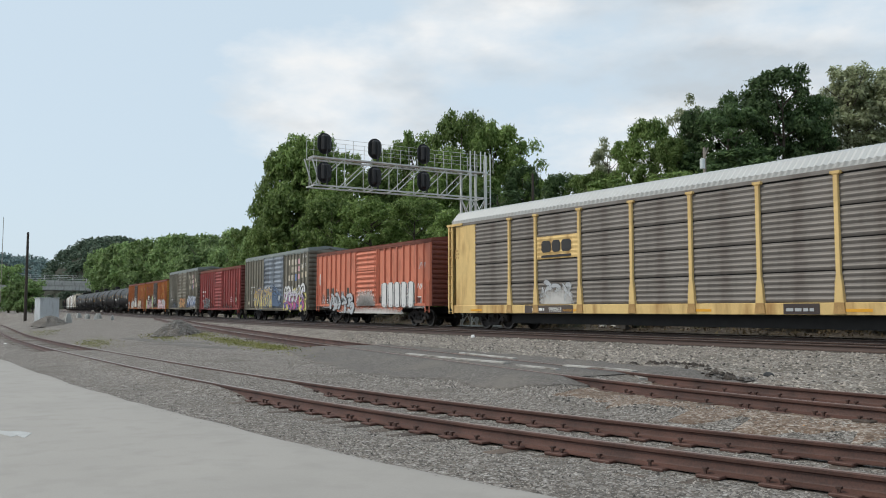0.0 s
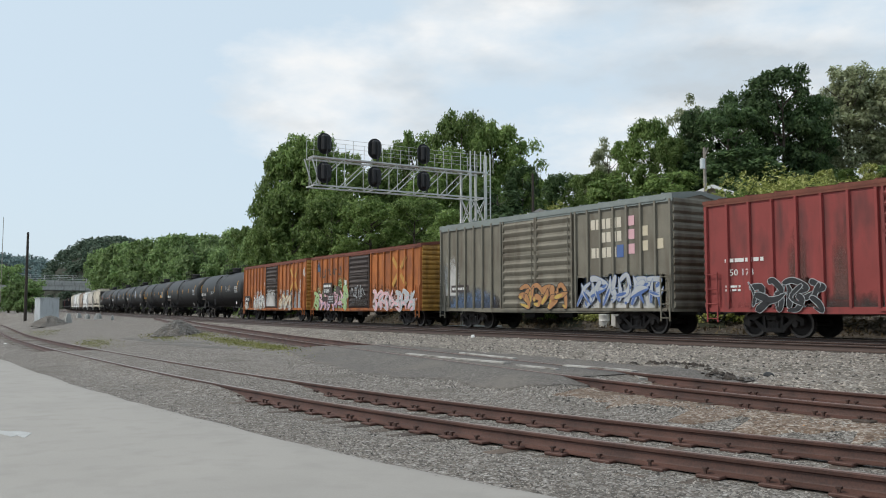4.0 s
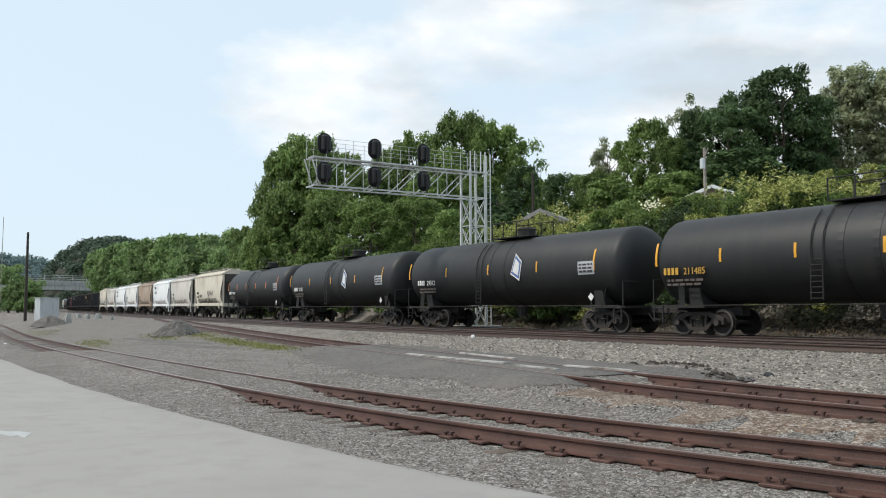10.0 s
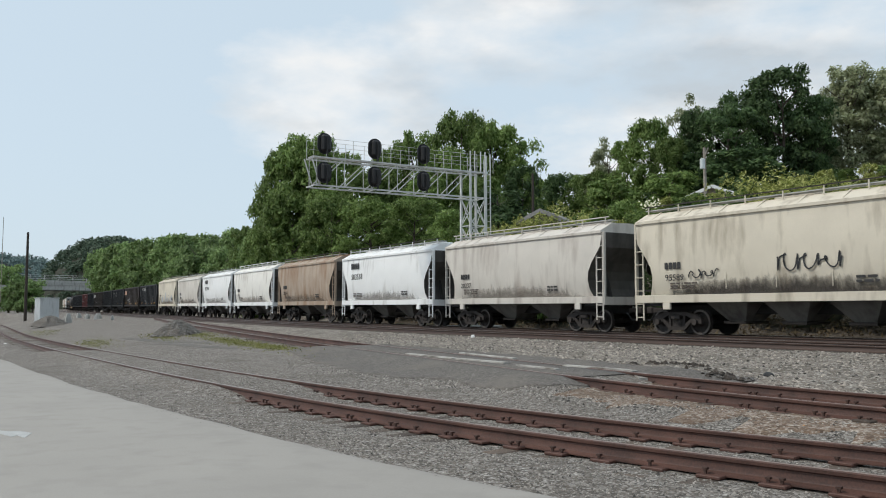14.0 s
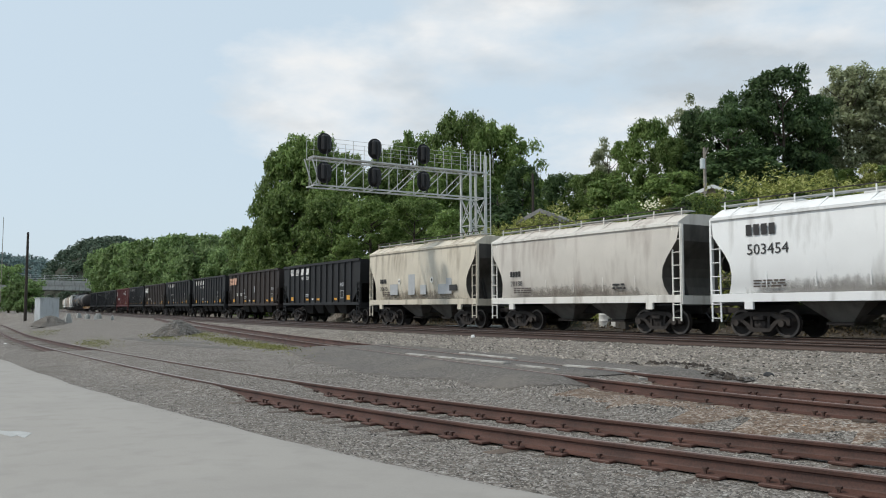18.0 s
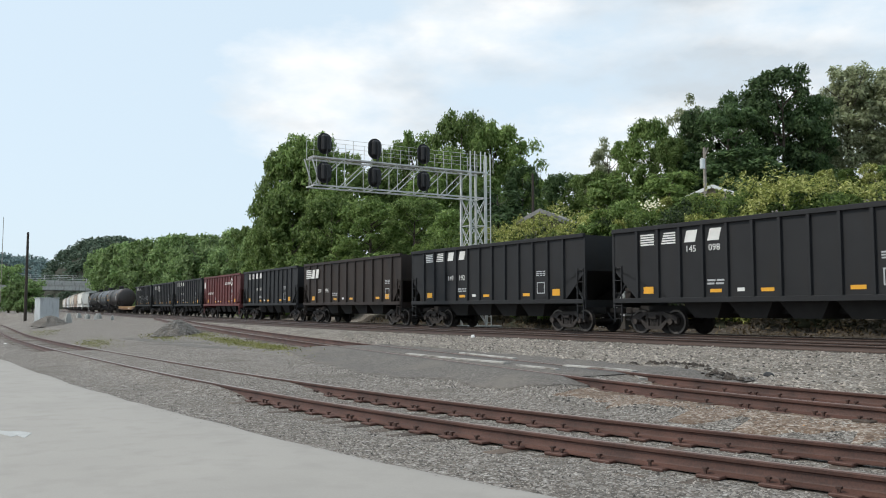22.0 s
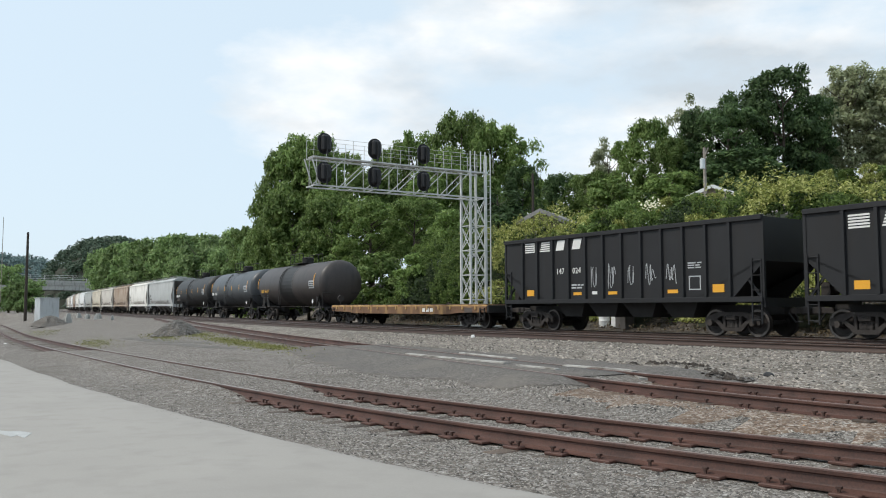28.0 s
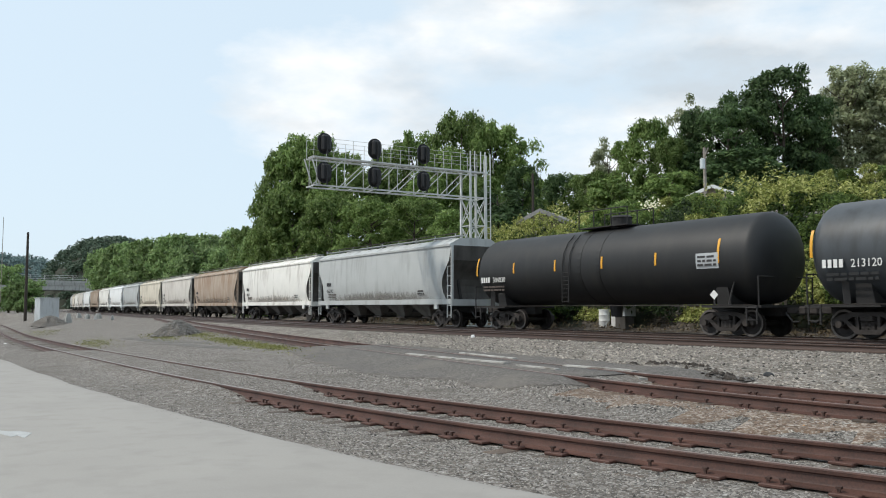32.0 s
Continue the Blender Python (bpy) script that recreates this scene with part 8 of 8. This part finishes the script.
def orange_boxcar(left, dark, number, first):
    c, y, low, top = boxcar(left, 15.4, 4.42, M_RAILBOX, M_DOOR_DARK, M_YELLOW_END, M_ROOF_RUST, "rusting yellow-orange boxcar with a black door and graffiti", 1, 7, 1.5, 0.05, 0.84)
    s = Solid()
    for sg in (-1, 1):
        a, b, cx, cz = 0.8, 0.78, 5.2, 3.02
        for u0, u1 in ((-1.0, -0.22), (0.22, 1.0)):
            p, q = Vector((cx + a * u0, cz + sg * b * u0)), Vector((cx + a * u1, cz + sg * b * u1))
            n = Vector((-(q.y - p.y), q.x - p.x)).normalized() * 0.13
            k = [p - n, q - n, q + n, p + n]
            s.add([(v.x, y - 0.003, v.y) for v in k] + [(v.x, y + 0.003, v.y) for v in k], [(0, 1, 2, 3), (0, 1, 5, 4), (2, 3, 7, 6), (1, 2, 6, 5), (3, 0, 4, 7)])
    part("emblem", s, M_YELLOW_END, c, "faded yellow cross emblem")
    side, proud, door = -1.527, -1.612, -1.642
    haze(c, -7.5, 7.5, 0.88, 3.0, M_RUST_FADE, side - 0.001)
    haze(c, -1.4, 1.4, 1.1, 3.6, M_SOOTY, door)
    x0, z0 = (-5.4, 1.9) if first else (-7.0, 1.5)
    plate("number_board", c, x0, x0 + 1.5, z0, z0 + (0.72 if first else 0.45), proud - 0.05, M_DOOR_DARK)
    letters(number, 0.25, M_LETTER, c, x0 + 0.1, proud - 0.058, z0 + 0.08, stretch=1.1)
    if first:
        bars_of_text(c, -5.3, -4.1, 2.28, 2.56, 1, proud - 0.058, M_LETTER, 3)
        haze(c, -7.5, -1.7, 0.88, 2.7, M_GREEN_FADE, side - 0.004)
        haze(c, -3.6, -1.6, 0.88, 3.2, M_GREEN_FADE, side - 0.005)
        graffiti(c, -6.3, -2.4, 0.9, 2.05, 6, "pink", "black", proud, 51, "lilac", 0.03)
        graffiti(c, -7.2, -6.3, 0.9, 2.0, 1, "green", "black", proud, 52, "green", 0.015)
        graffiti(c, -2.6, -1.7, 0.9, 2.3, 1, "green", "white", proud, 53, "green", 0.015)
        plate("number_board", c, -5.4, -4.7, 1.4, 1.72, proud - 0.03, M_DOOR_DARK)
        plate("number_board", c, -4.55, -3.65, 1.25, 1.85, proud - 0.03, M_DOOR_DARK)
        bars_of_text(c, -4.5, -3.75, 1.32, 1.78, 3, proud - 0.036, SPRAY["silver"], 4)
        plate("primer_patch", c, -3.4, -2.75, 1.88, 2.36, proud - 0.03, M_PATCH)
        haze(c, 1.7, 5.2, 0.88, 2.3, M_PINK_FADE, side - 0.004)
        graffiti(c, 1.9, 4.6, 0.9, 1.95, 4, "pink", "white", proud, 54, "silver", 0.02)
        graffiti(c, 4.6, 7.2, 0.9, 2.0, 3, "silver", "white", proud, 55, "pink", 0.02)
        scrawl(c, -1.1, 1.1, 1.5, 2.4, 5, SPRAY["silver"], door - 0.004, 56, 0.05)
        scrawl(c, -6.6, -2.4, 2.95, 3.7, 6, M_PATCH, side - 0.004, 58, 0.09)
        haze(c, -6.95, -6.2, 3.4, 4.35, M_BLUE_FADE, side - 0.004)
        plate("stencil", c, -2.25, -1.95, 2.45, 2.72, side - 0.006, SPRAY["white"])
    else:
        haze(c, -5.3, -1.6, 0.88, 2.5, M_WASH, side - 0.004)
        haze(c, -7.4, -6.2, 0.88, 2.0, M_WASH, side - 0.004)
        haze(c, -1.3, 1.3, 1.1, 2.7, M_WASH, door - 0.004)
        haze(c, 1.8, 5.4, 0.88, 2.4, M_GREY_FADE, side - 0.004)
        haze(c, 5.2, 6.6, 0.88, 2.4, M_GREY_FADE, side - 0.005)
        graffiti(c, -4.6, -1.7, 0.9, 1.9, 7, "white", "black", proud, 61, "cream", 0.018)
        graffiti(c, -7.3, -6.4, 0.9, 1.7, 3, "white", "black", proud, 62, "cream", 0.012)
        scrawl(c, -4.6, -2.2, 1.7, 2.5, 7, SPRAY["white"], side - 0.01, 68, 0.04)
        graffiti(c, 1.9, 4.7, 0.9, 1.85, 4, "cream", "rust", proud, 64, "silver", 0.02)
        scrawl(c, 1.9, 2.4, 2.0, 2.4, 2, SPRAY["white"], side - 0.008, 67, 0.05)
        scrawl(c, 6.35, 6.7, 1.8, 3.35, 4, SPRAY["white"], side - 0.008, 65, 0.05)
        scrawl(c, 6.9, 7.4, 3.1, 3.9, 4, SPRAY["white"], side - 0.008, 66, 0.05)
        plate("stencil", c, -2.0, -1.75, 2.75, 3.0, side - 0.006, SPRAY["white"])
    return c


orange_boxcar(147.5, True, "41386", True)
orange_boxcar(131.0, True, "390 05", False)

TANK_LABEL = "dull black tank car with amber reflective strips"
c, yt, h, cz = tank_car(114.5, 15.8, M_TANK, "312349", M_MARK, "dull black tank car with a pale scribble on its side", marks=6, seed=1)
scrawl(c, -3.9, -1.9, 2.25, 2.75, 6, SPRAY["silver"], yt + 0.02, 71, 0.025)
scrawl(c, 1.9, 4.4, 2.35, 3.0, 5, SPRAY["silver"], yt + 0.01, 72, 0.03)
tank_car(96.1, 17.0, M_TANK, "30298", M_MARK, "dull black tank car with faint streaks down its side", marks=6, seed=2)
tank_car(78.6, 16.1, M_TANK, "211485", M_MARK, "dull black tank car with yellow numbers", num_colour=M_LETTER_YELLOW, sign=True, marks=6, seed=3)
tank_car(60.9, 16.4, M_TANK, "29312", M_MARK, "dull black tank car with a white and blue emblem", diamond=True, marks=5, seed=4, num_at=1.24)
tank_car(42.5, 17.1, M_TANK, "29255", M_MARK, "dull black tank car with a white and blue emblem", diamond=True, marks=5, seed=5, num_at=1.24)
tank_car(25.2, 16.0, M_TANK, "196964", M_MARK_ORANGE, "dull black tank car with orange reflective strips", marks=6, seed=6)

c = covered_hopper(11.1, 12.1, M_CREAM, "95589", "dirty cream covered hopper with dark scribbles", 4.15, 3, seed=2)
scrawl(c, -3.6, -2.0, 1.95, 2.35, 5, SPRAY["black"], -1.60, 81, 0.04)
scrawl(c, -0.2, 2.6, 2.1, 2.7, 7, SPRAY["black"], -1.60, 82, 0.05)
covered_hopper(-2.0, 11.4, M_GREYWHITE, "20237", "dirty grey-white two-bay covered hopper", seed=3)
covered_hopper(-14.5, 11.3, M_CLEAN, "503518", "clean white two-bay covered hopper", seed=5, letter_h=0.36, mark_z=3.34)
covered_hopper(-27.0, 11.3, M_TAN, "20215", "rust-streaked tan two-bay covered hopper", seed=7)
covered_hopper(-39.6, 11.3, M_OFFWHITE, "1415", "off-white two-bay covered hopper", sill_colour=M_CLEAN, seed=9)
covered_hopper(-52.0, 11.3, M_CLEAN, "503454", "clean white two-bay covered hopper", seed=11, letter_h=0.36, mark_z=3.34)
covered_hopper(-64.6, 11.3, M_GREYWHITE, "20188", "dirty grey-white two-bay covered hopper", sill_colour=M_OFFWHITE, seed=13)
c = covered_hopper(-77.1, 11.3, M_CREAM, "20675", "cream covered hopper with grey patches along its side", 4.1, 2, seed=14)
for x in (-1.9, 1.6):
    part("round_mark", Solid().tube((x, -1.60, 2.45), (x, -1.588, 2.45), 0.16, n=16), M_OFFWHITE, c, "round white mark")
    part("round_mark", Solid().tube((x, -1.606, 2.45), (x, -1.602, 2.45), 0.07, n=16), M_LETTER_DARK, c)
for x, w, hh in ((-3.0, 0.9, 0.6), (-0.9, 0.7, 1.1), (0.4, 0.6, 0.5), (2.2, 0.8, 0.5), (3.0, 0.5, 0.8)):
    plate("grey_patch", c, x, x + w, 1.7, 1.7 + hh, -1.572, SPRAY["silver"])
plate("sign", c, 3.3, 4.0, 1.85, 2.15, -1.58, M_LETTER_DARK)

HOPPER = "black coal hopper with ribbed sides and amber markings"
c, bay, y = open_hopper(-92.1, 13.7, M_COAL, HOPPER, seed=1)
split_emblem(c, bay, y - 0.006, M_LETTER)
letters("145", 0.24, M_LETTER, c, bay(2) - 0.28, y - 0.008, 2.95)
letters("120", 0.24, M_LETTER, c, bay(3) - 0.28, y - 0.008, 2.95)
c, bay, y = open_hopper(-107.9, 14.5, M_COAL_BROWN, "brown-black coal hopper with a rusty orange emblem", ribs=11, seed=2, cut=0.95)
stripes_emblem(c, -6.7, 3.0, y - 0.095, M_LETTER_RUST)
letters("300", 0.27, M_LETTER, c, bay(1) - 0.4, y - 0.008, 2.0)
letters("818", 0.27, M_LETTER, c, bay(2) - 0.4, y - 0.008, 2.0)
scrawl(c, bay(2, 0.9), bay(3, 0.4), 2.1, 2.6, 5, SPRAY["silver"], y - 0.01, 91, 0.03)
scrawl(c, bay(5), bay(5, 0.7), 2.2, 2.8, 6, SPRAY["silver"], y - 0.01, 92, 0.03)
c, bay, y = open_hopper(-123.1, 13.7, M_COAL, HOPPER, seed=3)
split_emblem(c, bay, y - 0.006, M_LETTER)
letters("145", 0.24, M_LETTER, c, bay(2) - 0.28, y - 0.008, 2.95)
letters("098", 0.24, M_LETTER, c, bay(3) - 0.28, y - 0.008, 2.95)
c, bay, y = open_hopper(-138.4, 13.7, M_COAL, HOPPER, seed=4)
split_emblem(c, bay, y - 0.006, M_LETTER, 3.36)
letters("149", 0.26, M_LETTER, c, bay(2) - 0.3, y - 0.008, 2.35)
letters("192", 0.26, M_LETTER, c, bay(3) - 0.3, y - 0.008, 2.35)
c, bay, y = open_hopper(-154.2, 14.6, M_COAL_BROWN, "brown-black coal hopper with a white striped emblem", ribs=11, seed=5, cut=0.95)
stripes_emblem(c, -6.7, 3.0, y - 0.095, M_LETTER)
letters("300", 0.27, M_LETTER, c, bay(1) - 0.4, y - 0.008, 2.0)
letters("996", 0.27, M_LETTER, c, bay(2) - 0.4, y - 0.008, 2.0)
c, bay, y = open_hopper(-169.4, 13.7, M_COAL, HOPPER, seed=6)
split_emblem(c, bay, y - 0.006, M_LETTER, 3.36)
letters("148", 0.26, M_LETTER, c, bay(2) - 0.3, y - 0.008, 2.35)
letters("104", 0.26, M_LETTER, c, bay(3) - 0.3, y - 0.008, 2.35)
c, bay, y = open_hopper(-184.2, 13.6, M_COAL_RED, "dark red coal hopper with a white wheel-shaped emblem", seed=7)
letters("49 50 31", 0.24, M_LETTER, c, bay(0) + 0.3, y - 0.092, 2.25, stretch=1.9)
s = Solid()
for i in range(14):
    a0, a1 = 0.4 + i * 0.4, 0.4 + (i + 1) * 0.4
    q = [(7.4 - 3.2 + k * math.cos(a), 3.3 + k * math.sin(a)) for k, a in ((0.2, a0), (0.34, a0), (0.34, a1), (0.2, a1))]
    s.add([(u, y - 0.1, v) for u, v in q] + [(u, y - 0.092, v) for u, v in q], [(0, 1, 2, 3), (0, 1, 5, 4), (2, 3, 7, 6)])
s.box(1.8, 3.9, y - 0.1, y - 0.092, 3.12, 3.18).box(1.8, 3.9, y - 0.1, y - 0.092, 3.24, 3.28)
part("emblem", s, M_LETTER, c, "white wheel-shaped emblem with two lines")
plate("emblem_piece", c, -6.7, -6.3, 2.9, 3.5, y - 0.006, M_LETTER)
for left, L, number, sd in ((-199.4, 14.0, ("147", "310"), 8), (-214.3, 13.8, ("145", "989"), 9), (-229.4, 13.6, ("147", "024"), 10)):
    c, bay, y = open_hopper(left, L, M_COAL, HOPPER if sd < 10 else "black coal hopper with grey scribbles between its ribs", seed=sd)
    split_emblem(c, bay, y - 0.006, M_LETTER, 3.3 if sd == 9 else 3.4)
    letters(number[0], 0.25, M_LETTER, c, bay(2) - 0.3, y - 0.008, 2.95 if sd == 9 else 2.4)
    letters(number[1], 0.25, M_LETTER, c, bay(3) - 0.3, y - 0.008, 2.95 if sd == 9 else 2.4)
    if sd == 10:
        for k in range(5):
            scrawl(c, bay(4 + k, 0.2), bay(4 + k, 0.75), 1.7, 2.75, 3, SPRAY["silver"], y - 0.01, 100 + k, 0.025)


def flat_car(left, L):
    c, mid = car_at("flat_car", left, L, "empty rusty yellow flat car", "flat car")
    h = L / 2
    running_gear(c, L, h - 2.0, mid, 0.8, 0.6)
    part("deck", Solid().box(-h, h, -1.45, 1.45, 1.05, 1.14, 0.01), M_DECK, c)
    for sg in (-1, 1):
        y0, y1 = min(sg * 1.42, sg * 1.5), max(sg * 1.42, sg * 1.5)
        part("side_beam", Solid().prism([(-h, 1.06), (-h, 0.78), (-h + 2.6, 0.74), (-h + 3.4, 0.66), (h - 3.4, 0.66), (h - 2.6, 0.74), (h, 0.78), (h, 1.06)], y0, y1), M_DECK_RUST, c)
        part("end_sill", Solid().box(sg * h - 0.1, sg * h + 0.1, -1.45, 1.45, 0.75, 1.12, 0.02), M_UNDER, c)
    for i in range(15):
        part("stake_pocket", shape("stake_pocket", lambda: Solid().box(-0.06, 0.06, -0.05, 0, 0.9, 1.08, 0.01)), M_DECK, c, at=pose(-h + 0.9 + i * (L - 1.8) / 14, -1.5, 0))
    for i in range(24):
        part("deck_plank", shape("deck_plank", lambda: Solid().box(-0.33, 0.33, -1.38, 1.38, 0, 0.035)), M_TIE, c, at=pose(-h + 0.6 + i * (L - 1.2) / 23, 0, 1.142))
    for k, x in enumerate((2.9, 3.3, 3.7)):
        plate("company_mark", c, x, x + 0.28, 0.78, 0.97, -1.504, M_LETTER)
    plate("data_panel", c, h - 1.9, h - 1.2, 0.76, 1.0, -1.506, M_PATCH)
    for x in (-h + 0.3, h - 0.3):
        ladder(c, x, -1.53, 0.4, 1.0, 0.38, M_UNDER, "step")
    part("brake_stand", Solid().tube((-h + 0.15, -0.9, 1.1), (-h + 0.15, -0.9, 1.6), 0.03, n=6).tube((-h + 0.1, -0.9, 1.6), (-h + 0.2, -0.9, 1.6), 0.22, n=12), M_STEEL, c)


flat_car(-248.6, 17.8)
tank_car(-264.8, 14.6, M_TANK_BROWN, "660097", M_MARK, "sooty brown-black tank car with a tarry band and yellow lettering", bands=True, num_colour=M_LETTER_YELLOW, marks=2, R=1.56, seed=7, tint=True, num_at=1.33)
tank_car(-280.5, 14.3, M_TANK_GREY, "213120", M_MARK, "faded grey-black tank car with amber strips", marks=6, seed=8, tint=True)
tank_car(-298.0, 16.0, M_TANK, "304030", M_MARK, "dull black tank car with amber strips", marks=6, seed=9)
LONG = "long covered hopper with ribs along its foot"
for left, L, m, number, word in ((-316.9, 17.0, M_SILVER, "456210", "light grey "), (-335.3, 16.9, M_OFFWHITE, "38517", "off-white "), (-354.5, 17.4, M_TAN, "17302", "rust-streaked pale "), (-373.2, 17.0, M_GREYWHITE, "42051", "dirty grey-white "), (-391.0, 16.4, M_CREAM, "46118", "cream "),
                                 (-408.6, 16.2, M_SILVER, "42377", "light grey "), (-426.2, 16.2, M_CLEAN, "51330", "white "), (-443.8, 16.2, M_OFFWHITE, "46904", "off-white "), (-461.4, 16.2, M_TAN, "46021", "rust-streaked pale "), (-479.0, 16.2, M_CLEAN, "51336", "white "),
                                 (-496.6, 16.2, M_GREYWHITE, "42110", "dirty grey-white "), (-514.2, 16.2, M_OFFWHITE, "42660", "off-white "), (-531.8, 16.2, M_CREAM, "46777", "cream "), (-549.4, 16.2, M_SILVER, "42003", "light grey ")):
    covered_hopper(left, L, m, number, word + LONG, 4.15, 4, seed=int(-left) | 1)

# ---- ties: the nearest are pieces of their own ----
TIE = shape("tie", lambda: Solid().box(-0.115, 0.115, -1.3, 1.3, -0.17, 0.0, 0.012))
TIE_SHORT = shape("tie_short", lambda: Solid().box(-0.115, 0.115, -0.98, 1.25, -0.17, 0.0, 0.012))
TIE_PLATE = shape("tie_plate", lambda: Solid().box(-0.12, 0.12, -0.19, 0.19, 0.0, 0.03, 0.006))
SPIKE = shape("spike", lambda: Solid().box(-0.012, 0.012, -0.012, 0.012, 0.0, 0.05).box(-0.022, 0.022, -0.03, 0.02, 0.05, 0.07))
r = random.Random(2)
for nm, x0, x1, pitch, sink in (("near_main", -62, 4, 0.53, 0.0), ("far_main", -40, 2, 0.53, 0.0), ("siding_short", -11.0, -4.4, 0.55, -0.036), ("siding", -50, -25.3, 0.55, -0.012), ("spur", -15.8, 0, 0.56, 0.004), ("spur", -112, -38.5, 0.62, 0.004)):
    short = nm == "siding_short"
    nm = "siding" if short else nm
    tr, mid, z = TRACKS[nm]
    x = x0
    while x < x1:
        p, t, n = at_line(mid, x, 0, z)
        a = math.degrees(math.atan2(t.y, t.x))
        part("tie", TIE_SHORT if short else TIE, M_TIE, tr, at=pose(p.x, p.y, p.z - 0.188 - (sink * r.uniform(0.3, 1.6) if sink > 0 else sink + r.uniform(-0.004, 0.024)), r.uniform(-0.4, 0.4), 0, a + r.uniform(-1.2, 1.2)))
        if nm in ("siding", "spur") and x > -15:
            for o in (-0.755, 0.755):
                q, _, _ = at_line(mid, x, o, z)
                tp = part("tie_plate", TIE_PLATE, M_RAIL, tr, at=pose(q.x, q.y, q.z - 0.186, 0, 0, a + r.uniform(-3, 3)))
                for sx, sy in ((-0.06, -0.115), (0.06, 0.115)) + (((0.06, -0.115),) if r.random() < 0.4 else ()):
                    part("spike", SPIKE, M_SPIKE, tp, at=pose(sx, sy, r.uniform(0.0, 0.02), 0, 0, 180 if sy < 0 else 0))
        x += pitch * r.uniform(0.94, 1.06)
# rail joint of the siding
for nm, x, o in (("siding", -3.6, 0.755),):
    tr, mid, z = TRACKS[nm]
    q, t, n = at_line(mid, x, o, z)
    part("joint_bar", shape("joint_bar", lambda: Solid().box(-0.38, 0.38, -0.03, 0.03, -0.13, -0.055, 0.01).tube((-0.3, -0.06, -0.09), (-0.3, 0.06, -0.09), 0.02, n=6).tube((-0.1, -0.06, -0.09), (-0.1, 0.06, -0.09), 0.02, n=6).tube((0.1, -0.06, -0.09), (0.1, 0.06, -0.09), 0.02, n=6).tube((0.3, -0.06, -0.09), (0.3, 0.06, -0.09), 0.02, n=6)), M_RAIL, tr, at=pose(q.x, q.y, q.z, 0, 0, math.degrees(math.atan2(t.y, t.x))))

# ---- the train rolls ----
SPEED, SLOWING = 16.649, -0.0044
ARC_X = np.arange(-1000, 800, 0.5)
ARC_S = np.concatenate([[0], np.cumsum(np.hypot(0.5, np.diff(main_y(ARC_X))))])
ARC_S -= np.interp(0, ARC_X, ARC_S)


def rolled(t):
    return SPEED * (t - 16) + SLOWING * (t - 16) ** 2


def on_track(s):
    x = float(np.interp(s, ARC_S, ARC_X))
    t = math.atan2(float(main_y(x + 0.5) - main_y(x - 0.5)), 1.0)
    dz = math.atan2(float(grade(x + 0.5) - grade(x - 0.5)), 1.0)
    return pose(x, float(main_y(x)), float(grade(x)), 0, -math.degrees(dz), math.degrees(t))


def motions():
    for c, s in TRAIN:
        walk(c, [(t / 2, on_track(s + rolled(t / 2))) for t in range(65)])
    for w, dx, s in ROLLERS:
        ts = [k / FPS for k in range(32 * FPS + 1) if -46 < s + rolled(k / FPS) < 2]
        rows = [(t, pose(dx, 0, RADIUS, 0, math.degrees((rolled(t) + s) / RADIUS) % 360)) for t in ts]
        if not rows:
            continue
        if rows[0][0] > 0:
            rows.insert(0, (0, rows[0][1]))
        if rows[-1][0] < 32:
            rows.append((32, rows[-1][1]))
        walk(w, rows)


motions()
